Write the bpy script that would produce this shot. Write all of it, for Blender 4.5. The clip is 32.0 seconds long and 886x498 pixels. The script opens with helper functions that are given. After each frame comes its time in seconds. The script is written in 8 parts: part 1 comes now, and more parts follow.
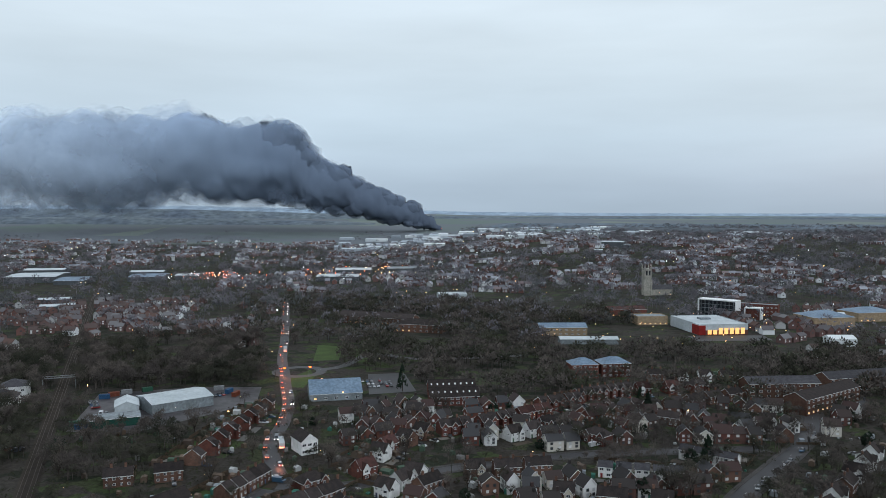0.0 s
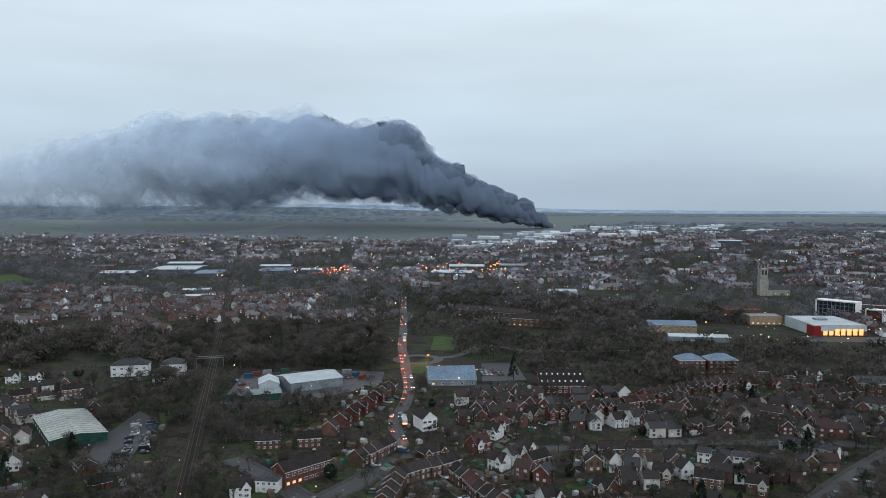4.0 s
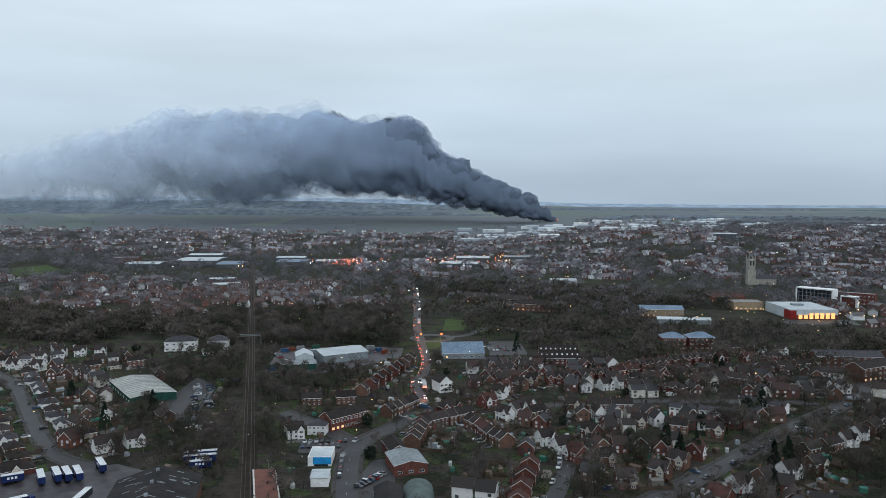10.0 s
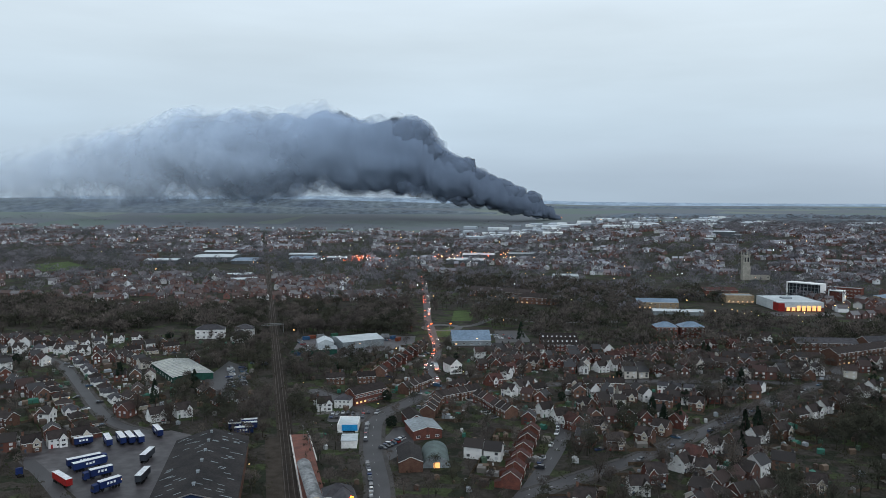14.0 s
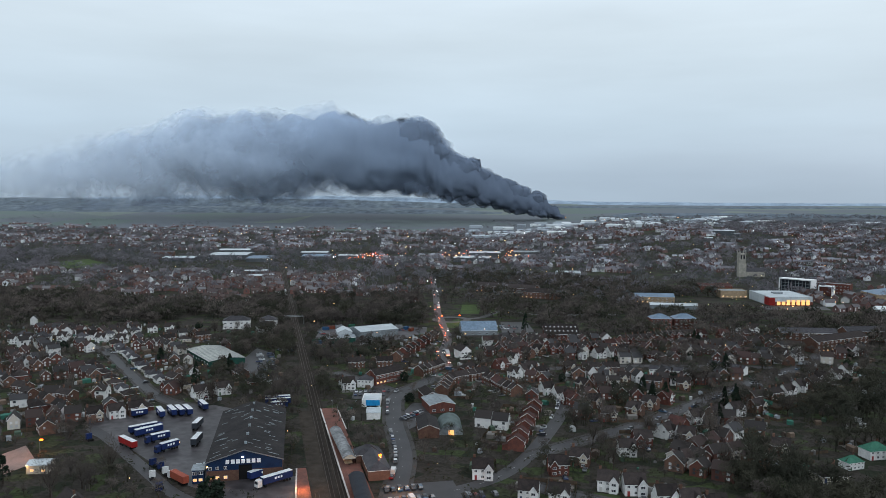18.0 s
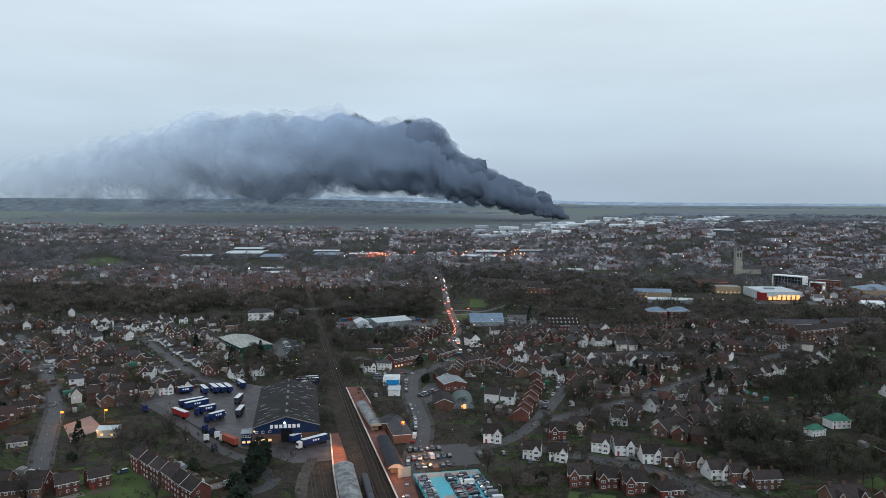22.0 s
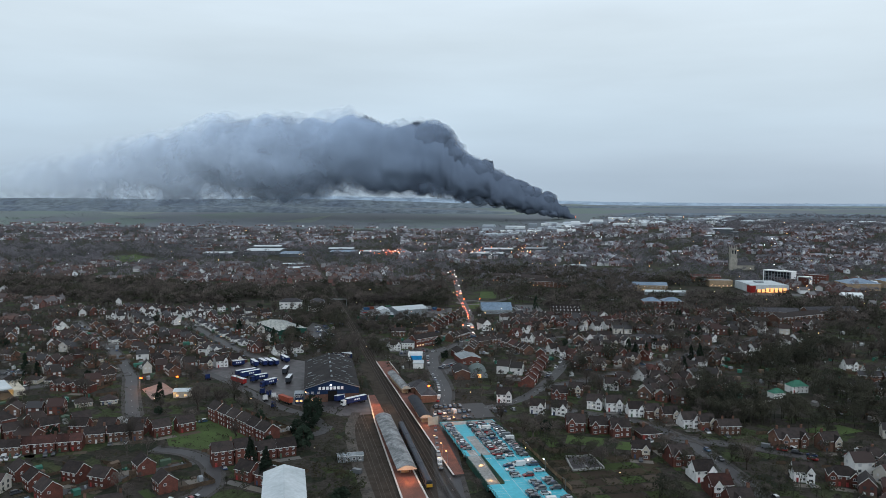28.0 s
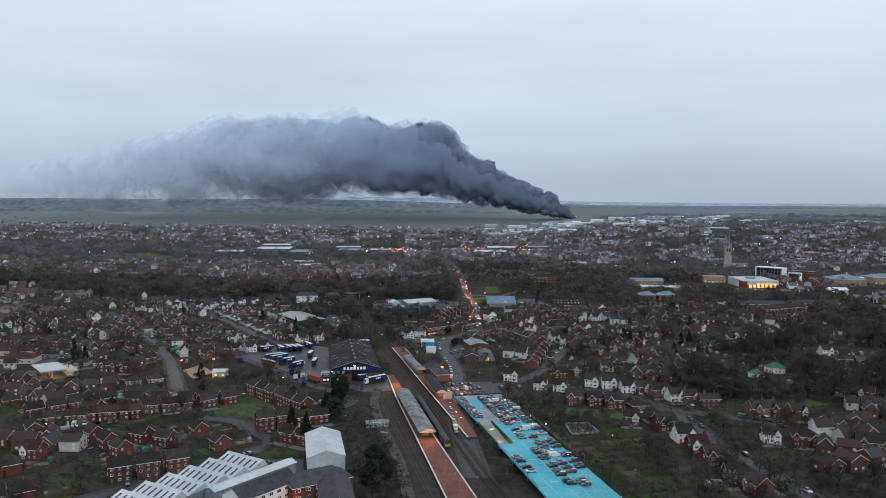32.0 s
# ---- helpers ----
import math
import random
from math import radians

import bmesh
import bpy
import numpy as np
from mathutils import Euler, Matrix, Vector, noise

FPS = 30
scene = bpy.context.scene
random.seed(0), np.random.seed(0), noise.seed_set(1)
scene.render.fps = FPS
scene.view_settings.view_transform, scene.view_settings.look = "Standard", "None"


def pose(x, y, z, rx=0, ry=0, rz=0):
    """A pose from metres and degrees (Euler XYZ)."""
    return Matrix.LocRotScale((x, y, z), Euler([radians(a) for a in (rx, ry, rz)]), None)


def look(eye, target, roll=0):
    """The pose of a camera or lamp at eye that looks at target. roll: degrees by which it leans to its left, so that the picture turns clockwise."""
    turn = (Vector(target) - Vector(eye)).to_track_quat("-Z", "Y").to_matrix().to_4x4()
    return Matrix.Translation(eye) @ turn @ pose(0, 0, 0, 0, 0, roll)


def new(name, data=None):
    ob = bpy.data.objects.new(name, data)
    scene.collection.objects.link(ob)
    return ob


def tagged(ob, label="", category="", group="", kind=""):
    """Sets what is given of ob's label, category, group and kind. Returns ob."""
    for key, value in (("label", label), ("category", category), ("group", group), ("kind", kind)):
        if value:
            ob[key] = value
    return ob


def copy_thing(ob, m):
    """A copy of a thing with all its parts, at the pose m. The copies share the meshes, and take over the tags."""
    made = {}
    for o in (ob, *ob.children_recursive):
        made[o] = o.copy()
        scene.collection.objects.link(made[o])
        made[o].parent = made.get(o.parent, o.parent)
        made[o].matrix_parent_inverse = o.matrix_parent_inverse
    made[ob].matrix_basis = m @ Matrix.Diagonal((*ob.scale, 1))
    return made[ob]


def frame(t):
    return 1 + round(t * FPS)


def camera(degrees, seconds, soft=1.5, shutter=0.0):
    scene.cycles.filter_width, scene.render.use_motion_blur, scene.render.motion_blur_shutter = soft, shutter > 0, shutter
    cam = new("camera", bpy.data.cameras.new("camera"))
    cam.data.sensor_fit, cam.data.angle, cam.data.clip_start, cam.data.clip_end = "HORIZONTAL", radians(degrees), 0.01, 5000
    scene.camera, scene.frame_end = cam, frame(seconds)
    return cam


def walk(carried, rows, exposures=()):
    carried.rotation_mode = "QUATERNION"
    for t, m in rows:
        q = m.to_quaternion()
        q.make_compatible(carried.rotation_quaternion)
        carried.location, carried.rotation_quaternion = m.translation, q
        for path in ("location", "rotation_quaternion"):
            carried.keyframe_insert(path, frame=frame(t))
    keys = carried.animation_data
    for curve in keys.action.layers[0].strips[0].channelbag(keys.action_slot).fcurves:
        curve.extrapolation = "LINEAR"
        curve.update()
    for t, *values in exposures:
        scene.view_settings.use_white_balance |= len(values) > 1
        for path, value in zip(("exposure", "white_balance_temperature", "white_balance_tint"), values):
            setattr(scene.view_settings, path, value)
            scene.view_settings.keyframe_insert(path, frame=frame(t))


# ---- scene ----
cam = camera(59.92, 32.0, soft=0.65)
PATH = [
    (0, (-0.40, 0.00, 110.30), (-0.35, 99.86, 105.10), 0.17),
    (0.5, (-0.23, -3.30, 110.71), (-2.34, 96.54, 105.47), 0.17),
    (1, (-0.06, -6.31, 111.12), (-3.15, 93.50, 105.84), 0.17),
    (1.5, (0.11, -9.67, 111.45), (-3.89, 90.11, 106.13), 0.17),
    (2, (0.29, -14.07, 111.67), (-6.98, 85.52, 106.29), 0.17),
    (2.5, (0.46, -18.69, 111.80), (-10.26, 80.59, 106.40), 0.17),
    (3, (0.63, -23.76, 111.89), (-13.06, 75.15, 106.43), 0.17),
    (3.5, (0.80, -28.35, 112.00), (-13.56, 70.46, 106.47), 0.17),
    (5.5, (1.28, -50.09, 112.67), (-13.11, 48.70, 106.84), 0.17),
    (7, (2.63, -67.81, 113.17), (-11.90, 30.94, 107.15), 0.17),
    (9, (4.23, -91.09, 113.49), (-10.56, 7.62, 107.24), 0.17),
    (11, (5.79, -114.42, 113.79), (-9.24, -15.77, 107.26), 0.17),
    (13, (7.17, -137.79, 114.21), (-8.14, -39.19, 107.60), 0.17),
    (14.5, (8.77, -155.43, 114.37), (-6.83, -56.88, 107.75), 0.17),
    (16.5, (10.03, -178.38, 114.69), (-5.86, -79.87, 108.01), 0.17),
    (19, (12.04, -208.79, 114.99), (-4.25, -110.35, 108.34), 0.17),
    (21.5, (14.03, -238.90, 115.09), (-2.67, -140.53, 108.45), 0.17),
    (24, (15.74, -269.33, 115.06), (-1.29, -171.01, 108.44), 0.17),
    (25.5, (16.79, -286.85, 115.02), (-0.44, -188.57, 108.39), 0.17),
    (27.5, (18.20, -310.12, 114.75), (0.71, -211.89, 108.12), 0.17),
    (29.5, (19.61, -335.34, 114.67), (1.94, -237.13, 108.09), 0.17),
    (31, (20.00, -353.30, 114.42), (2.27, -255.10, 107.82), 0.17),
    (32, (20.23, -365.27, 114.15), (2.54, -267.07, 107.56), 0.17),
]
walk(cam, [(t, look(eye, target, roll)) for t, eye, target, roll in PATH])

# ---------------------------------------------------------------- sky and sun
world = bpy.data.worlds.new("overcast_sky")
scene.world = world
world.use_nodes = True
wn, wl = world.node_tree.nodes, world.node_tree.links
wn.clear()
w_out = wn.new("ShaderNodeOutputWorld")
w_bg = wn.new("ShaderNodeBackground")
w_sky = wn.new("ShaderNodeTexSky")
w_sky.sky_type, w_sky.sun_disc = "NISHITA", False
w_sky.sun_elevation, w_sky.sun_rotation = radians(9), radians(60)
w_sky.air_density, w_sky.dust_density = 1.6, 3.0
w_co = wn.new("ShaderNodeTexCoord")
w_sep = wn.new("ShaderNodeSeparateXYZ")
w_ramp = wn.new("ShaderNodeValToRGB")
cr = w_ramp.color_ramp
cr.elements[0].position, cr.elements[0].color = 0.0, (0.44, 0.555, 0.675, 1)
cr.elements[1].position, cr.elements[1].color = 1.0, (0.83, 0.925, 1.03, 1)
for pos_, col_ in ((0.03, (0.475, 0.602, 0.735, 1)), (0.09, (0.575, 0.722, 0.860, 1)), (0.2, (0.70, 0.828, 0.938, 1)), (0.4, (0.80, 0.908, 1.01, 1))):
    e_ = cr.elements.new(pos_)
    e_.color = col_
w_map = wn.new("ShaderNodeMapping")
w_map.inputs["Scale"].default_value = (1.2, 1.2, 7.0)
w_noise = wn.new("ShaderNodeTexNoise")
w_noise.inputs["Scale"].default_value, w_noise.inputs["Detail"].default_value = 1.6, 5.0
w_mr = wn.new("ShaderNodeMapRange")
w_mr.inputs["From Min"].default_value, w_mr.inputs["From Max"].default_value = 0.3, 0.7
w_mr.inputs["To Min"].default_value, w_mr.inputs["To Max"].default_value = 0.90, 1.08
w_mul = wn.new("ShaderNodeMixRGB")
w_mul.blend_type, w_mul.inputs[0].default_value = "MULTIPLY", 1.0
w_str = wn.new("ShaderNodeMixRGB")
w_str.blend_type, w_str.inputs[0].default_value = "MULTIPLY", 1.0
w_str.inputs[2].default_value = (0.104, 0.10, 0.096, 1)
w_mix = wn.new("ShaderNodeMixRGB")
w_mix.inputs[0].default_value = 0.92
wl.new(w_co.outputs["Generated"], w_sep.inputs[0])
wl.new(w_sep.outputs["Z"], w_ramp.inputs[0])
wl.new(w_co.outputs["Generated"], w_map.inputs[0])
wl.new(w_map.outputs[0], w_noise.inputs["Vector"])
wl.new(w_noise.outputs[0], w_mr.inputs["Value"])
wl.new(w_ramp.outputs[0], w_mul.inputs[1])
wl.new(w_mr.outputs[0], w_mul.inputs[2])
wl.new(w_sky.outputs[0], w_str.inputs[1])
wl.new(w_str.outputs[0], w_mix.inputs[1])
wl.new(w_mul.outputs[0], w_mix.inputs[2])
wl.new(w_mix.outputs[0], w_bg.inputs["Color"])
w_bg.inputs["Strength"].default_value = 1.0
wl.new(w_bg.outputs[0], w_out.inputs[0])
sun_data = bpy.data.lights.new("sun", "SUN")
sun_data.energy, sun_data.angle, sun_data.color = 0.85, radians(30), (0.92, 1.0, 1.07)
sun = new("sun", sun_data)
sun.matrix_world = look((0, 0, 300), (-200, 260, 0))
scene.view_settings.exposure = 0.0

# ---------------------------------------------------------------- materials
def mat(name, col, col2=None, scale=0.4, rough=0.85, metal=0.0, fine=6.0, bump=0.0, rand=0.0, spec=0.1, fine_amt=0.25, leafy=0.0):
    """A surface of two mottled colours with a finer grain, and a shade of its own for each object."""
    m = bpy.data.materials.new(name)
    m.use_nodes = True
    n, l = m.node_tree.nodes, m.node_tree.links
    b = n["Principled BSDF"]
    b.inputs["Roughness"].default_value, b.inputs["Metallic"].default_value = rough, metal
    b.inputs["Specular IOR Level"].default_value = spec
    geo = n.new("ShaderNodeNewGeometry")
    big = n.new("ShaderNodeTexNoise")
    big.inputs["Scale"].default_value, big.inputs["Detail"].default_value = scale, 4.0
    l.new(geo.outputs["Position"], big.inputs["Vector"])
    ramp = n.new("ShaderNodeMapRange")
    ramp.inputs["From Min"].default_value, ramp.inputs["From Max"].default_value = 0.35, 0.65
    l.new(big.outputs[0], ramp.inputs["Value"])
    mix = n.new("ShaderNodeMixRGB")
    mix.inputs[1].default_value = (*col, 1)
    mix.inputs[2].default_value = (*(col2 or [c * 0.75 for c in col]), 1)
    l.new(ramp.outputs[0], mix.inputs[0])
    small = n.new("ShaderNodeTexNoise")
    small.inputs["Scale"].default_value, small.inputs["Detail"].default_value = fine, 3.0
    l.new(geo.outputs["Position"], small.inputs["Vector"])
    grain = n.new("ShaderNodeMapRange")
    grain.inputs["From Min"].default_value, grain.inputs["From Max"].default_value = 0.3, 0.7
    grain.inputs["To Min"].default_value, grain.inputs["To Max"].default_value = 1 - fine_amt, 1 + fine_amt
    l.new(small.outputs[0], grain.inputs["Value"])
    mul = n.new("ShaderNodeMixRGB")
    mul.blend_type, mul.inputs[0].default_value = "MULTIPLY", 1.0
    l.new(mix.outputs[0], mul.inputs[1])
    l.new(grain.outputs[0], mul.inputs[2])
    out = mul
    if rand:
        info = n.new("ShaderNodeObjectInfo")
        mr = n.new("ShaderNodeMapRange")
        mr.inputs["To Min"].default_value, mr.inputs["To Max"].default_value = 1 - rand, 1 + rand
        l.new(info.outputs["Random"], mr.inputs["Value"])
        out = n.new("ShaderNodeMixRGB")
        out.blend_type, out.inputs[0].default_value = "MULTIPLY", 1.0
        l.new(mul.outputs[0], out.inputs[1])
        l.new(mr.outputs[0], out.inputs[2])
    l.new(out.outputs[0], b.inputs["Base Color"])
    if leafy:
        # twigs and leaves pass light on, which evens out their shading
        up = n.new("ShaderNodeVectorMath")
        up.operation, up.inputs[1].default_value, up.inputs[2].default_value = "MULTIPLY_ADD", (leafy, leafy, leafy), (0.0, -0.25, 0.75)
        un = n.new("ShaderNodeVectorMath")
        un.operation = "NORMALIZE"
        l.new(geo.outputs["Normal"], up.inputs[0])
        l.new(up.outputs[0], un.inputs[0])
        l.new(un.outputs[0], b.inputs["Normal"])
    if bump:
        bp = n.new("ShaderNodeBump")
        bp.inputs["Strength"].default_value, bp.inputs["Distance"].default_value = bump, 0.05
        l.new(small.outputs[0], bp.inputs["Height"])
        l.new(bp.outputs[0], b.inputs["Normal"])
    return m


def glow(name, col, strength):
    m = bpy.data.materials.new(name)
    m.use_nodes = True
    b = m.node_tree.nodes["Principled BSDF"]
    b.inputs["Base Color"].default_value = (*col, 1)
    b.inputs["Emission Color"].default_value = (*col, 1)
    b.inputs["Emission Strength"].default_value = strength
    return m


def palette(name, cols, rough=0.3, spec=0.5, island=False):
    """One of several colours, picked by each object's (or each loose piece's) own random number."""
    m = bpy.data.materials.new(name)
    m.use_nodes = True
    n, l = m.node_tree.nodes, m.node_tree.links
    b = n["Principled BSDF"]
    b.inputs["Roughness"].default_value, b.inputs["Specular IOR Level"].default_value = rough, spec
    ramp = n.new("ShaderNodeValToRGB")
    ramp.color_ramp.interpolation = "CONSTANT"
    el = ramp.color_ramp.elements
    while len(el) < len(cols):
        el.new(0.5)
    for k, c in enumerate(cols):
        el[k].position, el[k].color = k / len(cols), (*c, 1)
    if island:
        src = n.new("ShaderNodeNewGeometry").outputs["Random Per Island"]
    else:
        src = n.new("ShaderNodeObjectInfo").outputs["Random"]
    l.new(src, ramp.inputs[0])
    l.new(ramp.outputs[0], b.inputs["Base Color"])
    return m


ASPHALT = mat("asphalt", (0.042, 0.040, 0.043), (0.028, 0.027, 0.029), 0.08, 0.6, fine=2.0, spec=0.35)
PAVING = mat("pavement_slabs", (0.07, 0.065, 0.063), (0.048, 0.045, 0.044), 0.2, 0.85, fine=2.0)
YARD = mat("worn_yard_concrete", (0.066, 0.060, 0.064), (0.030, 0.027, 0.030), 0.05, 0.5, fine=0.22, fine_amt=0.5, spec=0.25)
PAINT = mat("road_paint", (0.6, 0.6, 0.58), (0.4, 0.4, 0.4), 1.0)
BALLAST = mat("rail_ballast", (0.050, 0.041, 0.034), (0.030, 0.025, 0.020), 0.22, 0.95, fine=3.0)
RAIL = mat("rail_steel", (0.075, 0.058, 0.050), (0.05, 0.038, 0.033), 0.5, 0.5, 0.5)
SLEEPER = mat("sleeper_concrete", (0.040, 0.033, 0.029), (0.027, 0.022, 0.019), 0.6)
BRICK = mat("red_brick", (0.135, 0.052, 0.040), (0.090, 0.040, 0.033), 0.5, 0.9, fine=5, rand=0.3, bump=0.3)
BRICK2 = mat("brown_brick", (0.135, 0.078, 0.058), (0.10, 0.055, 0.042), 0.5, 0.9, fine=5, rand=0.3, bump=0.3)
BUFF = mat("buff_brick", (0.32, 0.24, 0.16), (0.24, 0.18, 0.12), 0.5, 0.9, fine=5, rand=0.2)
WHITE = mat("white_render", (0.74, 0.74, 0.73), (0.58, 0.58, 0.57), 0.35, 0.85, fine=2, rand=0.12, fine_amt=0.08)
CREAM = mat("cream_render", (0.50, 0.46, 0.38), (0.40, 0.36, 0.3), 0.35, 0.85, fine=2, rand=0.12, fine_amt=0.08)
TILE = mat("brown_roof_tiles", (0.040, 0.032, 0.030), (0.026, 0.022, 0.022), 0.5, 0.8, fine=4, rand=0.35, bump=0.5)
REDTILE = mat("red_roof_tiles", (0.068, 0.031, 0.027), (0.042, 0.024, 0.022), 0.5, 0.8, fine=4, rand=0.35, bump=0.5)
SLATE = mat("slate_roof", (0.060, 0.058, 0.064), (0.038, 0.037, 0.042), 0.5, 0.6, fine=4, rand=0.3, bump=0.5)
GREENTILE = mat("green_glazed_tiles", (0.045, 0.15, 0.105), (0.032, 0.115, 0.08), 0.5, 0.6, fine=4)
UPVC = mat("white_frame", (0.80, 0.80, 0.80), (0.68, 0.68, 0.68), 1.0, 0.5, fine_amt=0.05)
GLASS = mat("dark_window_glass", (0.03, 0.035, 0.042), (0.02, 0.022, 0.028), 0.6, 0.12, spec=0.6)
LITGLASS = glow("lit_window", (1.0, 0.50, 0.17), 1.0)
DOORP = palette("door_paint", [(0.25, 0.03, 0.03), (0.03, 0.05, 0.1), (0.5, 0.5, 0.48), (0.05, 0.1, 0.06)])
METALW = mat("white_sheet_roof", (0.48, 0.52, 0.54), (0.36, 0.40, 0.42), 0.07, 0.5, fine=0.6, rand=0.06, fine_amt=0.1)
METALG = mat("grey_sheet", (0.22, 0.25, 0.27), (0.16, 0.18, 0.19), 0.1, 0.5, fine=0.7)
ASBESTOS = mat("dark_corrugated_roof", (0.036, 0.033, 0.033), (0.021, 0.020, 0.021), 0.12, 0.85, fine=1.2)
NAVY = mat("navy_cladding", (0.012, 0.030, 0.075), (0.010, 0.022, 0.055), 0.2, 0.5)
LETTER = mat("white_letters", (0.75, 0.78, 0.8), (0.7, 0.72, 0.75), 1.0, 0.5, fine_amt=0.03)
BARK = mat("bark", (0.055, 0.042, 0.034), (0.036, 0.029, 0.025), 1.5, 0.95, fine=8)
TWIG = mat("bare_twigs", (0.086, 0.072, 0.062), (0.052, 0.046, 0.040), 0.05, 0.95, fine=0.4, rand=0.3, leafy=0.5)
TWIGW = mat("wood_twigs", (0.098, 0.083, 0.074), (0.058, 0.050, 0.046), 0.045, 0.95, fine=0.2, fine_amt=0.4, leafy=0.5)
IVY = mat("ivy_clad_crowns", (0.054, 0.052, 0.038), (0.030, 0.032, 0.024), 0.06, 0.95, fine=0.3, fine_amt=0.4, leafy=0.5)
# far crowns: the same twigs and ivy with pale mauve haze put into the colour
HAZETWIG = mat("hazed_far_twigs", (0.172, 0.161, 0.178), (0.116, 0.111, 0.126), 0.012, 0.95, fine=0.06, fine_amt=0.3, leafy=0.5)
HAZEIVY = mat("far_ivy_clad_crowns", (0.108, 0.109, 0.110), (0.072, 0.077, 0.081), 0.012, 0.95, fine=0.06, fine_amt=0.3, leafy=0.5)
NEEDLE = mat("conifer_needles", (0.020, 0.030, 0.020), (0.012, 0.020, 0.014), 0.2, 0.95, fine=2, rand=0.3, leafy=0.5)
HEDGE = mat("hedge_leaves", (0.035, 0.045, 0.024), (0.040, 0.034, 0.022), 0.15, 0.95, fine=2, leafy=0.5)
SHRUB = mat("brown_shrubs", (0.047, 0.042, 0.031), (0.033, 0.037, 0.023), 0.04, 0.95, fine=1, leafy=0.5)
LAWN = mat("wet_lawn", (0.058, 0.088, 0.030), (0.046, 0.062, 0.026), 0.1, 0.95, fine=2)
FENCE = mat("fence_boards", (0.12, 0.085, 0.06), (0.08, 0.06, 0.045), 0.5, 0.9, fine=4, rand=0.3)
BLUEDECK = mat("turquoise_deck_coating", (0.070, 0.385, 0.47), (0.050, 0.31, 0.39), 0.08, 0.45, fine=0.8, fine_amt=0.1)
GREYDECK = mat("grey_deck", (0.30, 0.30, 0.29), (0.22, 0.22, 0.215), 0.1, 0.7, fine=1)
PLATRED = mat("platform_surface", (0.17, 0.075, 0.058), (0.11, 0.055, 0.046), 0.2, 0.8, fine=2)
KERBW = mat("platform_edge", (0.55, 0.53, 0.5), (0.4, 0.38, 0.36), 0.5)
STEEL = mat("galvanised_steel", (0.3, 0.31, 0.32), (0.22, 0.23, 0.24), 1.0, 0.45, 0.6)
GREENP = mat("green_steel_fence", (0.02, 0.07, 0.055), (0.015, 0.05, 0.04), 0.5, 0.6)
TYRE = mat("tyre_rubber", (0.012, 0.012, 0.013), (0.01, 0.01, 0.01), 3)
CARP = palette("car_paint", [(0.012, 0.012, 0.014), (0.025, 0.027, 0.03), (0.05, 0.055, 0.065), (0.015, 0.03, 0.08), (0.55, 0.56, 0.57), (0.13, 0.135, 0.14), (0.02, 0.022, 0.026), (0.2, 0.015, 0.015), (0.03, 0.07, 0.12), (0.08, 0.085, 0.09), (0.3, 0.31, 0.32)], 0.28)
TAIL = glow("tail_light", (1.0, 0.09, 0.03), 28.0)
HEADL = glow("head_light", (1.0, 0.9, 0.75), 16.0)
SODIUM = glow("sodium_lamp", (1.0, 0.11, 0.01), 7.0)
WARMW = glow("warm_lamp", (1.0, 0.55, 0.22), 7.0)
COOLW = glow("cool_lamp", (0.9, 0.95, 1.0), 6.0)
# walls and roofs of far houses carry pale bluish distance haze in their colours
HAZEWALL = palette("hazed_house_walls", [(0.165, 0.085, 0.074), (0.135, 0.078, 0.072), (0.68, 0.70, 0.72), (0.17, 0.11, 0.10), (0.14, 0.092, 0.085), (0.155, 0.09, 0.08), (0.13, 0.08, 0.075), (0.42, 0.42, 0.42), (0.15, 0.10, 0.094)], 0.9, 0.2, True)
HAZEROOF = palette("hazed_house_roofs", [(0.165, 0.157, 0.175), (0.175, 0.140, 0.144), (0.21, 0.216, 0.245), (0.155, 0.146, 0.162), (0.14, 0.14, 0.16), (0.29, 0.30, 0.33)], 0.8, 0.2, True)
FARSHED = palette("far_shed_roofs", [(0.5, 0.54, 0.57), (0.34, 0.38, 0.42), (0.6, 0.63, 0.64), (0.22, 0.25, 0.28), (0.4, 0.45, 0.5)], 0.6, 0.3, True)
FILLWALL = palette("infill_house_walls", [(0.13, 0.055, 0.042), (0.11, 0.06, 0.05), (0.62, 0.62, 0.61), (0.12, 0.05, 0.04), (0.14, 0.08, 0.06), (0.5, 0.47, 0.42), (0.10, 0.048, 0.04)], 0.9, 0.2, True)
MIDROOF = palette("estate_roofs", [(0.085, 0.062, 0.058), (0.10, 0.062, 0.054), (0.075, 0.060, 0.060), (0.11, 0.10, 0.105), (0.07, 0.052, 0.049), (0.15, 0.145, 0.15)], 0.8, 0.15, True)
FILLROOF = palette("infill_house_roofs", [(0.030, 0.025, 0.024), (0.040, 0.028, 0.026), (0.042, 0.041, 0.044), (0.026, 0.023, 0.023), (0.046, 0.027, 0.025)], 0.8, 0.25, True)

# ---------------------------------------------------------------- shape helpers
def sm(a):
    a = min(1.0, max(0.0, a))
    return a * a * (3 - 2 * a)


def ground_z(x, y):
    """The lie of the land: flat in the town, a hill to the east, rising to the far downs."""
    right = 40 * sm((y - 950) / 850) * sm((x + 250) / 550)
    far = 88 * sm((y - 2300) / 2300)
    return right * (1 - 0.5 * sm((y - 2000) / 2500)) + far * (1 - 0.35 * sm((x + 250) / 550))


